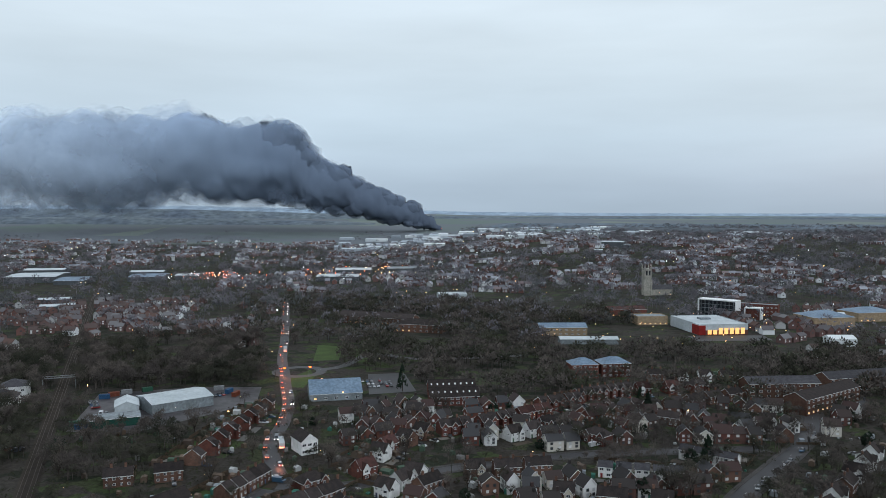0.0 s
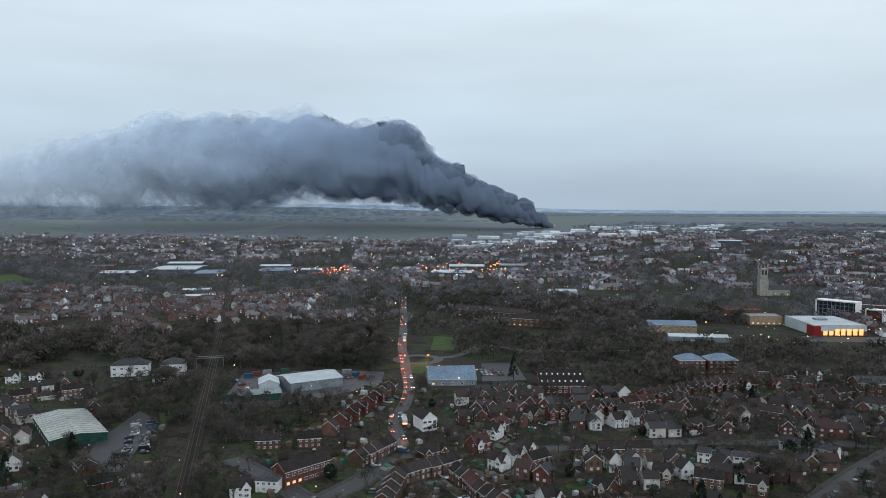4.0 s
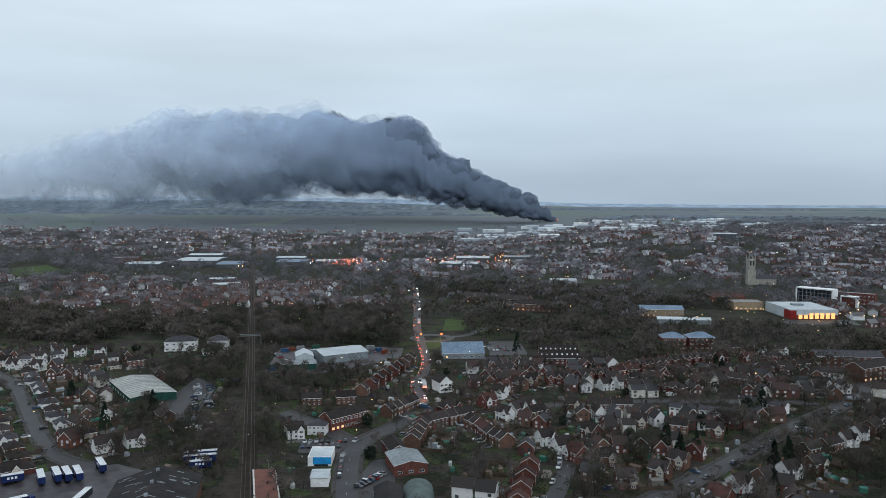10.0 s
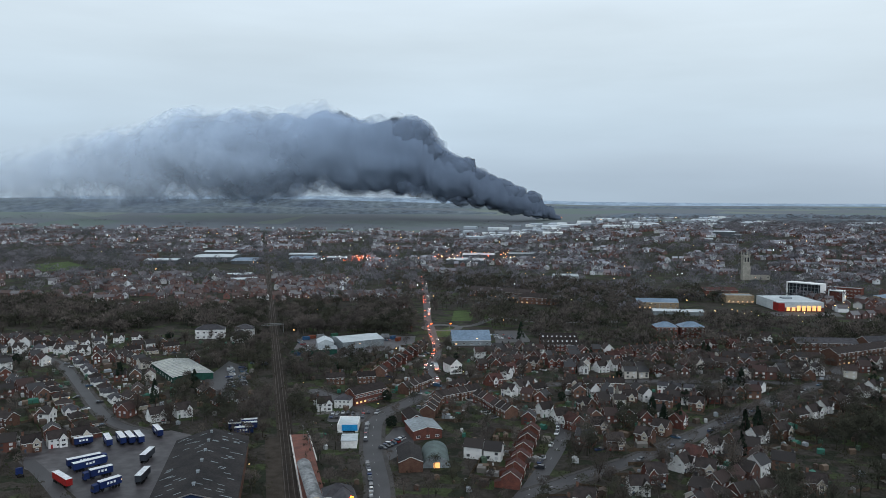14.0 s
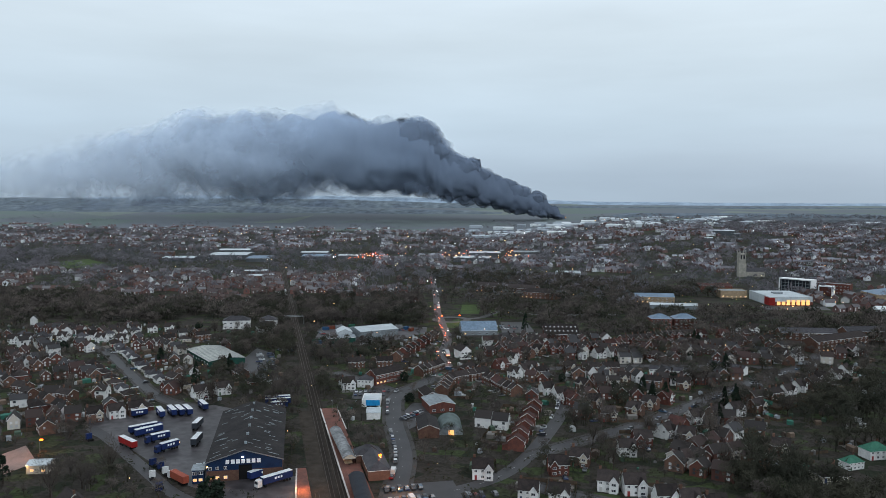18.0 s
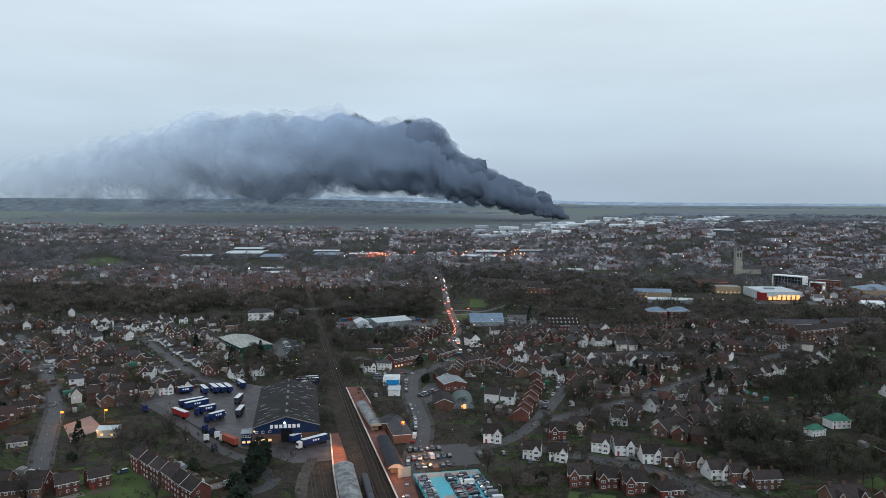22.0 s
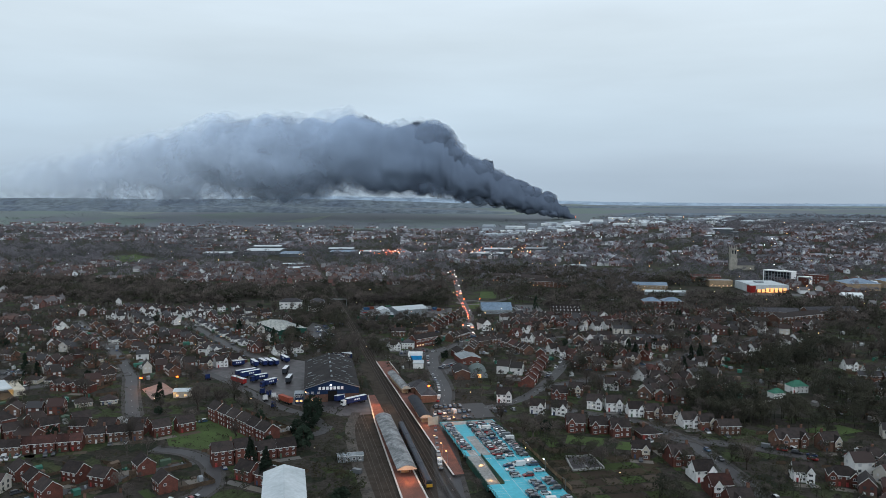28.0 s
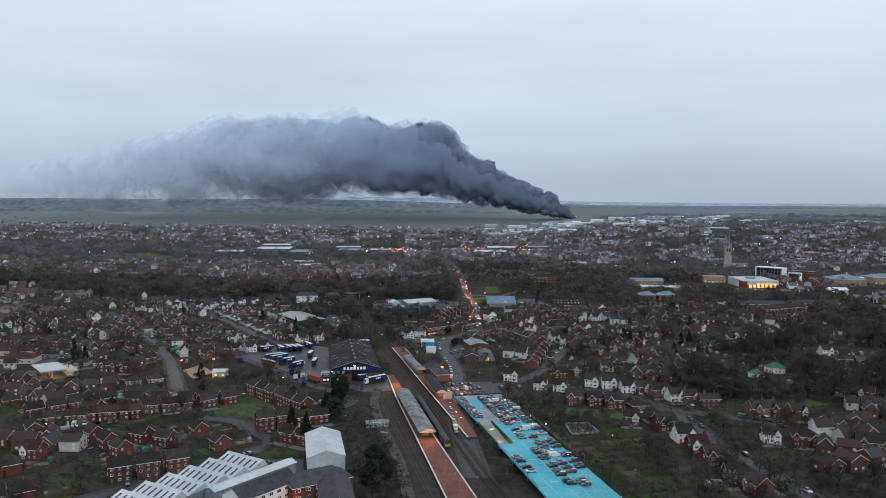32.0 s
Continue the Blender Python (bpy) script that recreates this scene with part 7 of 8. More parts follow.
def shell(name, grow, deep_, seed, m, parent, nu=430, nv=96, under=999):
    """One billowing skin of the plume, swept along the wind."""
    keys = np.array(PLUME_RIBS, float)
    far = keys[-1, 0]
    # as many rings where the plume is thin and lobed as where it is broad
    us = np.linspace(0, 1, nu) ** 1.25
    kt, kb = np.interp(us * -far, -keys[:, 0], keys[:, 1]), np.minimum(np.interp(us * -far, -keys[:, 0], keys[:, 2]), under)
    verts, uvs = [], []
    for i in range(nu):
        u, mid, r = us[i], (kt[i] + kb[i]) / 2, (kt[i] - kb[i]) / 2
        size = min(1.0, r / 190)
        for j in range(nv):
            a = j / nv * math.tau
            dy, dz = -math.cos(a), math.sin(a)
            deep = min(r, 150) * 0.85
            p = Vector((PLUME_AT[0] + far * u, PLUME_AT[1] + dy * (deep * deep_ + 60 * (deep_ - 1)) - 90 * u, mid + dz * r * (0.88 + grow - 1)))
            q = p / (70 + 110 * size) + Vector((0, seed, 0))
            amp = billows(q, u) * (26 + r * 0.75)
            p += Vector((amp * 0.35 * (1 if dz > 0 else 0.3), dy * amp * 0.42, dz * amp * (1 if dz > 0 else 0.7)))
            p.z = max(p.z, 18)
            verts.append(p)
            uvs.append((u, 1 - abs(dz) ** ((3.0 if dz > 0 else 2.0) - 1.2 * u)))
    faces = [(i * nv + j, (i + 1) * nv + j, (i + 1) * nv + (j + 1) % nv, i * nv + (j + 1) % nv) for i in range(nu - 1) for j in range(nv)]
    if under < 999:
        # a veil hangs before the body only, without its clear rims
        faces = [f for f in faces if max(uvs[k][1] for k in f) > 0.05 and abs((f[0] % nv + nv // 2) % nv - nv // 2) <= nv // 4]
    else:
        faces += [tuple(range(nv)), tuple(range(nu * nv - 1, (nu - 1) * nv - 1, -1))]
    me = bpy.data.meshes.new(name)
    me.from_pydata([tuple(v) for v in verts], [], faces)
    layer = me.uv_layers.new(name="along_and_across")
    idx = np.empty(len(me.loops), int)
    me.loops.foreach_get("vertex_index", idx)
    layer.data.foreach_set("uv", np.array(uvs)[idx].ravel())
    me.materials.append(m)
    me.polygons.foreach_set("use_smooth", [True] * len(faces))
    return part(name, me, None, parent)


def plume():
    """Smoke from the fire to its thinning end: a dense body in two thinner veils, with lobes heaped on it."""
    ob = thing("smoke_plume", "dark billowing smoke plume drifting from a distant fire", "smoke")
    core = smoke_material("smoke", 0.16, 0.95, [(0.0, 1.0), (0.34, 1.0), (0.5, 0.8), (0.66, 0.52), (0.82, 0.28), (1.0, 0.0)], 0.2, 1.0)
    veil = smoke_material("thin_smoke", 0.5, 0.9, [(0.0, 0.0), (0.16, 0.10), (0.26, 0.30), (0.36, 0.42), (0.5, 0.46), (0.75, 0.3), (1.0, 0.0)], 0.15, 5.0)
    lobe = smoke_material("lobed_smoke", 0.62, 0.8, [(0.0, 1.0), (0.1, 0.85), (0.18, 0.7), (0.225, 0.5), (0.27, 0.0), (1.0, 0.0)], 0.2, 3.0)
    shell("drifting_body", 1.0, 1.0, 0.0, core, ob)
    shell("smoke_veil", 1.04, 1.4, 4.3, veil, ob, 300, 72, 60)
    shell("smoke_veil", 1.09, 1.8, 9.1, veil, ob, 300, 72, 110)
    keys = np.array(PLUME_RIBS, float)
    far = keys[-1, 0]
    r = random.Random(17)
    for k in range(50):
        u = r.random() * 0.225
        top, low = np.interp(-u * far, -keys[:, 0], keys[:, 1]), np.interp(-u * far, -keys[:, 0], keys[:, 2])
        rr = (top - low) / 2
        a = r.choice((r.uniform(0.5, 1.0), r.uniform(0.5, 1.0), r.uniform(-0.95, -0.6))) * math.pi / 2
        rad = min(52, rr * r.uniform(0.26, 0.5) + 5)
        c = Vector((PLUME_AT[0] + far * u, PLUME_AT[1] - math.cos(a) * (min(rr, 150) * 0.85 - rad * 0.35) - 90 * u, (top + low) / 2 + math.sin(a) * (rr - rad * 0.95)))
        bm = bmesh.new()
        bmesh.ops.create_icosphere(bm, subdivisions=4, radius=1.0)
        rim = {}
        for v in bm.verts:
            q = v.co * 1.1 + Vector((k * 3.1, 0, 0))
            rim[v] = max(0.0, -v.co.y) ** 0.9
            v.co *= 1 + 0.30 * (0.5 - noise.voronoi(q * 1.5)[0][0]) + 0.08 * (0.5 - noise.voronoi(q * 4.2)[0][0]) + 0.05 * noise.noise(q * 7.0)
            v.co = c + Vector((v.co.x * 1.1, v.co.y * 0.8, v.co.z)) * rad
        bmesh.ops.delete(bm, geom=[v for v in bm.verts if rim[v] <= 0.04], context="VERTS")
        uvl = bm.loops.layers.uv.new("along_and_across")
        for f in bm.faces:
            f.smooth = True
            for lo in f.loops:
                lo[uvl].uv = (u, rim[lo.vert])
        bme = bpy.data.meshes.new("billow")
        bm.to_mesh(bme)
        bm.free()
        bme.materials.append(lobe)
        part("billow", bme, None, ob)
    return ob

# ---------------------------------------------------------------- far town, woods, fire
fr = random.Random(5)


def far_houses(name, label, poly, n, size=1.0, angles=(0.15, 0.15 + math.pi / 2, 0.5, -0.3), near=False):
    """A district of small gabled houses in short crooked rows, as one mass."""
    xs, ys = [p[0] for p in poly], [p[1] for p in poly]
    spots = []
    for _ in range(n):
        x, y = fr.uniform(min(xs), max(xs)), fr.uniform(min(ys), max(ys))
        a = fr.choice(angles) + fr.uniform(-0.2, 0.2)
        for k in range(fr.randrange(3, 8)):
            spots.append((x + math.cos(a) * k * 10.5 * size, y + math.sin(a) * k * 10.5 * size, a))
    arr = np.array(spots)
    ok = within(arr[:, 0], arr[:, 1], poly)
    arr = arr[ok]
    arr = arr[clear_all(arr[:, 0], arr[:, 1], 2.5)]
    # no two on one spot
    seen = {}
    walls, roofs, wins, verges = Shape(), Shape(), Shape(), Shape()
    for px, py, a in arr.tolist():
        c = (int(px / 9), int(py / 9))
        if c in seen or len(seen) >= n:
            continue
        seen[c] = 1
        ca, sa = math.cos(a), math.sin(a)
        if fr.random() < 0.5:
            ca, sa = -sa, ca
        w, d, h, r = fr.uniform(3.4, 5.4) * size, fr.uniform(3.2, 4.2) * size, fr.uniform(4.2, 5.4), fr.uniform(2.2, 3.4)
        z = ground_z(px, py)
        P = lambda u, v, q: (px + ca * u - sa * v, py + sa * u + ca * v, z + q)  # noqa: E731
        walls.mesh([P(-w, -d, -1), P(w, -d, -1), P(w, d, -1), P(-w, d, -1), P(-w, -d, h), P(w, -d, h), P(w, d, h), P(-w, d, h), P(-w, 0, h + r), P(w, 0, h + r)],
                   [(0, 1, 5, 4), (2, 3, 7, 6), (1, 2, 6, 9, 5), (3, 0, 4, 8, 7)])
        o = 0.35
        roofs.mesh([P(-w - o, -d - o, h - 0.25), P(w + o, -d - o, h - 0.25), P(w + o, 0, h + r + 0.1), P(-w - o, 0, h + r + 0.1), P(w + o, d + o, h - 0.25), P(-w - o, d + o, h - 0.25)],
                   [(0, 1, 2, 3), (3, 2, 4, 5)])
        if fr.random() < 0.6:
            q = w * 0.8
            roofs.mesh([P(q - .5, -.4, h + r - 1), P(q + .5, -.4, h + r - 1), P(q + .5, .4, h + r - 1), P(q - .5, .4, h + r - 1), P(q - .5, -.4, h + r + 1.4), P(q + .5, -.4, h + r + 1.4), P(q + .5, .4, h + r + 1.4), P(q - .5, .4, h + r + 1.4)],
                       [(0, 1, 5, 4), (1, 2, 6, 5), (2, 3, 7, 6), (3, 0, 4, 7), (4, 5, 6, 7)])
        for q in () if near is True else (-0.55, 0.45):
            for zz in (0.9, h - 2.0):
                u0, u1 = w * q - 0.8, w * q + 0.8
                wins.face([P(u0, -d - 0.06, zz), P(u1, -d - 0.06, zz), P(u1, -d - 0.06, zz + 1.3), P(u0, -d - 0.06, zz + 1.3)])
        if near is not True:
            wins.face([P(-w - 0.06, 0.7, h - 2), P(-w - 0.06, -0.7, h - 2), P(-w - 0.06, -0.7, h - 0.7), P(-w - 0.06, 0.7, h - 0.7)])
        if near is True:
            for e in (-1, 1):
                g = e * (w + o + 0.02)
                for f in (-1, 1):
                    verges.face([P(g, f * (d + o), h - 0.5), P(g, 0, h + r - 0.12), P(g, 0, h + r + 0.14), P(g, f * (d + o), h - 0.22)])
                for vv in (-d * 0.45, d * 0.4):
                    for zz in (0.9, h - 1.9):
                        g2 = e * (w + 0.06)
                        wins.face([P(g2, vv - 0.6, zz), P(g2, vv + 0.6, zz), P(g2, vv + 0.6, zz + 1.2), P(g2, vv - 0.6, zz + 1.2)])
                for uu in (-w * 0.5, w * 0.5):
                    for zz in (0.9, h - 1.9):
                        q = e * (d + 0.06)
                        wins.face([P(uu - 0.7, q, zz), P(uu + 0.7, q, zz), P(uu + 0.7, q, zz + 1.2), P(uu - 0.7, q, zz + 1.2)])
    ob = thing(name, label, "houses", kind="stuff")
    if verges.f:
        part("bargeboards", verges, UPVC, ob)
    # walls and roofs turn paler with distance: haze painted into the far palettes
    part("walls", walls, FILLWALL if near is True else HAZEWALL, ob)
    part("roofs", roofs, FILLROOF if near is True else MIDROOF if near else HAZEROOF, ob)
    part("windows", wins, FARWIN, ob)
    return ob


FARWIN = palette("far_windows", [(0.55, 0.55, 0.55), (0.03, 0.035, 0.04), (0.4, 0.41, 0.42), (0.04, 0.045, 0.05), (0.62, 0.62, 0.62)], 0.3, 0.5, True)


def sheds(name, label, poly, n, big=(14, 35)):
    xs, ys = [p[0] for p in poly], [p[1] for p in poly]
    s = Shape()
    k = 0
    while k < n:
        x, y = fr.uniform(min(xs), max(xs)), fr.uniform(min(ys), max(ys))
        k += 1
        if not inside(x, y, poly):
            continue
        w, d, h = fr.uniform(*big), fr.uniform(big[0] * 0.6, big[1] * 0.6), fr.uniform(6, 10)
        z = ground_z(x, y)
        s.mesh([(x - w, y - d, z - 2), (x + w, y - d, z - 2), (x + w, y + d, z - 2), (x - w, y + d, z - 2), (x - w, y - d, z + h), (x + w, y - d, z + h), (x + w, y + d, z + h), (x - w, y + d, z + h), (x - w, y, z + h + 2.5), (x + w, y, z + h + 2.5)],
               [(0, 1, 5, 4), (2, 3, 7, 6), (1, 2, 6, 9, 5), (3, 0, 4, 8, 7), (4, 5, 9, 8), (7, 8, 9, 6)])
    return tagged(part(name, s, FARSHED), label, "warehouses", kind="stuff")


def lights(name, label, poly, n, m, size=0.5, h=(3, 8)):
    """Small far lamps, each a lantern on its own mast top."""
    xs, ys = [p[0] for p in poly], [p[1] for p in poly]
    s = Shape()
    for _ in range(n):
        x, y = fr.uniform(min(xs), max(xs)), fr.uniform(min(ys), max(ys))
        if inside(x, y, poly):
            z = ground_z(x, y) + fr.uniform(*h)
            q = size * fr.uniform(0.6, 1.4)
            s.mesh([(x - q, y, z), (x, y - q, z), (x + q, y, z), (x, y + q, z), (x, y, z + q), (x, y, z - q)],
                   [(0, 1, 4), (1, 2, 4), (2, 3, 4), (3, 0, 4), (1, 0, 5), (2, 1, 5), (3, 2, 5), (0, 3, 5)])
    return tagged(part(name, s, m), label, "lamps", kind="stuff")


def ridge(name, dist, west, east, x0, x1, seed, m, label):
    """A far wooded rise across the horizon, of one height in the west and another in the east."""
    s = Shape()
    n = 260
    rows = []
    for k in range(n + 1):
        x = x0 + (x1 - x0) * k / n
        q = Vector((x / 900.0, seed, 0))
        height = west + (east - west) * sm((x + 1500) / 1500)
        h = height * (0.85 + 0.25 * noise.noise(q) + 0.06 * noise.noise(q * 6)) + 1.6 * noise.noise(q * 31)
        e = sm(min(k, n - k) / 12)
        g0 = ground_z(x, dist)
        rows.append(((x, dist - 160, ground_z(x, dist - 160) - 3), (x, dist - 60, g0 + h * e * 0.72), (x, dist, g0 + h * e), (x, dist + 220, g0 - 10)))
    for a, b in zip(rows, rows[1:]):
        for i in range(3):
            s.face((a[i], b[i], b[i + 1], a[i + 1]))
    return tagged(part(name, s, m), label, "hills", kind="structure")


# distance haze is mixed into these colours, palest on the farthest ridge
HAZE1 = mat("hazed_wooded_downs", (0.100, 0.124, 0.158), (0.140, 0.168, 0.186), 0.005, 1.0, fine=0.03, fine_amt=0.35)
HAZE2 = mat("hazed_farthest_downs", (0.30, 0.375, 0.46), (0.25, 0.32, 0.40), 0.003, 1.0, fine=0.02)
HAZE0 = mat("hazed_near_downs", (0.098, 0.110, 0.126), (0.074, 0.086, 0.098), 0.012, 1.0, fine=0.06, fine_amt=0.4)
ridge("backdrop", 4450, 44, 16, -4600, 4600, 1.3, HAZE2, "far downs on the horizon, painted in pale blue haze")
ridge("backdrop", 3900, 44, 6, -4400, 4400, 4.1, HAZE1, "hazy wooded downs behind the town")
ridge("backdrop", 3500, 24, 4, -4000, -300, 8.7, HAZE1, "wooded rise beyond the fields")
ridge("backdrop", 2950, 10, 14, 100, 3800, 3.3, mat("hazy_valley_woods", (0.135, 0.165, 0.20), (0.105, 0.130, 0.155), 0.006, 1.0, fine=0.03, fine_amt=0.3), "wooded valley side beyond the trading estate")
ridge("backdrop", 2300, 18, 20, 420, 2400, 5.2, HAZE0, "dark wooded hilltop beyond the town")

PLUME_AT = (-8, 2978)
# along the wind: distance from the fire, height of the top, height of the underside
PLUME_RIBS = [(0, 36, 22), (-37, 92, 25), (-107, 142, 31), (-173, 168, 42), (-277, 214, 66), (-332, 240, 74), (-354, 280, 76), (-439, 298, 86), (-485, 320, 90), (-520, 384, 92),
              (-558, 452, 94), (-616, 455, 100), (-699, 474, 84), (-795, 452, 86), (-838, 486, 78), (-940, 530, 90), (-1040, 500, 98), (-1095, 506, 70), (-1160, 510, 44),
              (-1243, 512, 28), (-1415, 520, 24), (-1485, 520, 90), (-1568, 532, 30), (-1647, 488, 20), (-1940, 420, 10), (-2214, 358, 10), (-2496, 292, 40), (-2756, 250, 120)]
plume()

GARDENS = [(-460, -110), (-140, -140), (-60, -150), (190, -150), (360, 300), (300, 420), (-100, 445), (-260, 430), (-520, 430)]
# districts, from the railway out to the fields
far_houses("far_houses", "brick housing estate among bare trees", [(-900, 560), (-330, 560), (-350, 900), (-1000, 900)], 420, near="mid")
far_houses("far_houses", "brick housing estate among bare trees", [(-320, 600), (-150, 600), (-190, 900), (-420, 900)], 120, near="mid")
far_houses("far_houses", "dense brick streets of the town", [(-300, 1000), (600, 1000), (700, 1900), (-500, 1900)], 1300)
far_houses("far_houses", "houses on the eastern hill", [(300, 850), (1500, 850), (1900, 2200), (600, 2200)], 1200)
far_houses("far_houses", "western housing at the edge of the fields", [(-2400, 1500), (-600, 1300), (-500, 2100), (-2600, 2300)], 1300)
far_houses("far_houses", "far housing at the foot of the downs", [(-2800, 2150), (-350, 2150), (-350, 2500), (-2800, 2650)], 650)
far_houses("far_houses", "northern housing towards the trading estate", [(-600, 1900), (1200, 1900), (1200, 2400), (-600, 2400)], 700)
far_houses("far_houses", "streets of the town centre", [(230, 480), (700, 420), (900, 900), (250, 850)], 380, near="mid")
far_houses("far_houses", "western streets of small houses", [(-1400, 180), (-560, 60), (-470, 300), (-540, 440), (-1400, 460)], 480, near="mid")
far_houses("far_houses", "dense western estate", [(-1500, 620), (-900, 600), (-1000, 900), (-1600, 950)], 260, near="mid")
far_houses("far_houses", "western brick terraces", [(-1300, 420), (-560, 420), (-700, 560), (-1500, 700)], 220, near="mid")
far_houses("far_houses", "houses filling the streets by the station", [(-60, 225), (-20, 150), (30, 215), (150, 330), (240, 420), (150, 425), (-50, 420)], 120, 0.84, (0.35, -0.2, 0.1), True)
far_houses("far_houses", "small houses filling the western streets", [(-480, 40), (-260, 100), (-210, 200), (-250, 400), (-500, 430)], 175, 0.84, (0.6, -0.75, 0.1), True)
far_houses("far_houses", "houses filling the southern streets", [(-420, -120), (-190, -60), (-215, 40), (-420, 60)], 60, 1.0, (0.3, -0.2), True)
far_houses("far_houses", "houses between the curved street and the slope", [(0, 150), (22, 140), (70, 120), (100, 150), (115, 225), (45, 190)], 18, 0.95, (0.75, 0.6, -0.3), True)
far_houses("far_houses", "brick houses below the wooded slope", [(140, 62), (200, 60), (190, 84), (146, 80)], 8, 0.88, (0.1, -0.25, 0.4), True)
far_houses("far_houses", "houses east of the winding street", [(95, 30), (110, -30), (200, -20), (270, 60), (180, 60)], 34, 0.9, (0.2, -0.2, 0.5), True)
far_houses("far_houses", "houses along the eastern streets", [(110, -130), (240, -80), (260, 60), (140, 40), (110, -40)], 45, 1.1, (0.2, 0.5), True)
sheds("warehouses", "pale industrial sheds of a trading estate", [(-250, 1900), (900, 1950), (1000, 2700), (-400, 2700)], 120, (9, 30))
sheds("warehouses", "town centre roofs", [(300, 600), (800, 560), (900, 850), (330, 850)], 14, (6, 13))
lights("street_lights", "warm street lamps across the town", [(-800, 900), (900, 700), (1600, 2300), (-1500, 2300)], 280, WARMW, 0.6)
lights("street_lights", "cool white lamps across the town", [(-1800, 900), (900, 700), (1600, 2300), (-1800, 2300)], 300, COOLW, 0.6)
lights("street_lights", "orange lamps of the retail park", [(-430, 1130), (-300, 1130), (-290, 1260), (-430, 1260)], 34, SODIUM, 0.42)
lights("street_lights", "red signs of the retail park", [(-400, 1130), (-280, 1130), (-270, 1260), (-400, 1260)], 40, TAIL, 0.42)
lights("street_lights", "white lamps of the retail park", [(-420, 1130), (-300, 1130), (-290, 1260), (-420, 1260)], 34, COOLW, 0.6)
lights("street_lights", "warm lamps of the shops behind the trees", [(-210, 1190), (-40, 1190), (0, 1380), (-240, 1380)], 50, WARMW, 0.7)
lights("street_lights", "red lights of the shops behind the trees", [(-240, 1190), (-60, 1190), (-60, 1380), (-240, 1380)], 34, TAIL, 0.6)
lights("street_lights", "lamps of the trading estate by the fire", [(0, 2400), (700, 2400), (800, 2700), (0, 2700)], 34, WARMW, 0.8)
lights("street_lights", "warm lamps among the trees and streets", [(-300, 380), (500, 380), (700, 1000), (-400, 1000)], 85, WARMW, 0.30)
lights("street_lights", "small porch and window lights of the near streets", GARDENS, 110, WARMW, 0.17, (2, 5))
lights("street_lights", "warm lamps of the town centre", [(85, 600), (330, 600), (420, 800), (100, 800)], 60, WARMW, 0.34)
lights("fire_glow", "small red glow of the distant fire", [(-40, 2960), (10, 2960), (10, 2990), (-40, 2990)], 3, SODIUM, 1.6)
# woods
KEEP.append([(85, 585), (320, 585), (330, 725), (85, 725)])
KEEP.append([(-104, 466), (-84, 466), (-84, 525), (-104, 525)])
KEEP.append([(-94, 552), (-76, 556), (-80, 612), (-101, 618)])
KEEP.append([(-64, 546), (-55, 548), (-58, 607), (-68, 600)])
KEEP.append([(-860, 1090), (-740, 980), (-780, 915), (-880, 1000)])
KEEP.append([(-56, 508), (-20, 512), (-10, 425), (-100, 420)])


def woods(label, poly, n, near, gap=2.0, scale=(0.75, 1.2), grain=55, least=-0.16, tone=None):
    spots = scatter(poly, n, gap, True, True, grain, least)
    ivy = [noise.noise(Vector((x / 31, y / 31, 20.0))) + tr.uniform(-0.25, 0.25) > 0.08 for x, y in spots]
    protos = WOOD_NEAR if near else WOOD_FAR
    # woods beyond 600 m take the crowns with haze in their colour
    wood("woodland", label, [p for p, g in zip(spots, ivy) if not g], protos, scale, HAZETWIG if min(p[1] for p in poly) >= 600 else tone)
    wood("woodland", label.replace("bare", "ivy-clad").replace("distant", "dark distant"), [p for p, g in zip(spots, ivy) if g], protos, scale, HAZEIVY if min(p[1] for p in poly) >= 600 else IVY)


woods("bare trees along the railway bank", [(-200, 300), (-130, 170), (-84, 132), (-66, 130), (-100, 200), (-130, 262), (-150, 300), (-120, 330), (-110, 380), (-190, 372), (-230, 470), (-262, 480)], 1500, True, 0.0, (0.6, 1.05))
woods("bare thicket between the lorry yard and the houses", [(-246, 150), (-247, 180), (-226, 150), (-212, 128), (-189, 112), (-166, 92), (-152, 74), (-156, 62), (-185, 88), (-207, 101), (-222, 124)], 260, True, -1.5, (0.5, 0.85))
woods("bare trees west of the railway", [(-230, 300), (-175, 190), (-150, 215), (-190, 300), (-260, 480), (-285, 470)], 800, True, 0.0, (0.6, 1.05))
woods("bare woodland behind the sheds", [(-250, 455), (-108, 475), (-125, 640), (-330, 640)], 1500, True, 1)
woods("bare woodland west of the railway", [(-900, 430), (-260, 450), (-300, 570), (-1000, 640)], 4200, False, 0)
woods("bare western trees", [(-1500, 150), (-480, 50), (-460, 430), (-1600, 600)], 1800, False, 0)
woods("bare parkland trees round the green", [(-60, 515), (60, 440), (300, 440), (330, 640), (60, 880), (-150, 900), (-70, 650)], 4200, False, 0)
woods("large bare trees on the slope", [(62, 112), (120, 80), (205, 60), (330, 130), (330, 300), (230, 320), (180, 300), (120, 215)], 1400, True, 1, (0.9, 1.5), 55, -0.16, IVY)
woods("bare trees behind the flats", [(120, 440), (420, 400), (520, 620), (300, 640)], 900, False, 1)
woods("bare trees along the curved street", [(12, 215), (30, 250), (60, 240), (45, 200), (15, 165)], 90, True, 1)
woods("bare trees round the junction", [(0, 150), (22, 108), (70, 78), (140, 130), (125, 235), (45, 200), (-40, 300), (-60, 240), (-20, 140)], 330, True, -1.5, (0.45, 0.8))
woods("bare trees among the eastern gardens", [(40, 220), (330, 250), (330, 430), (60, 430)], 900, True, -2.5, (0.5, 0.95))
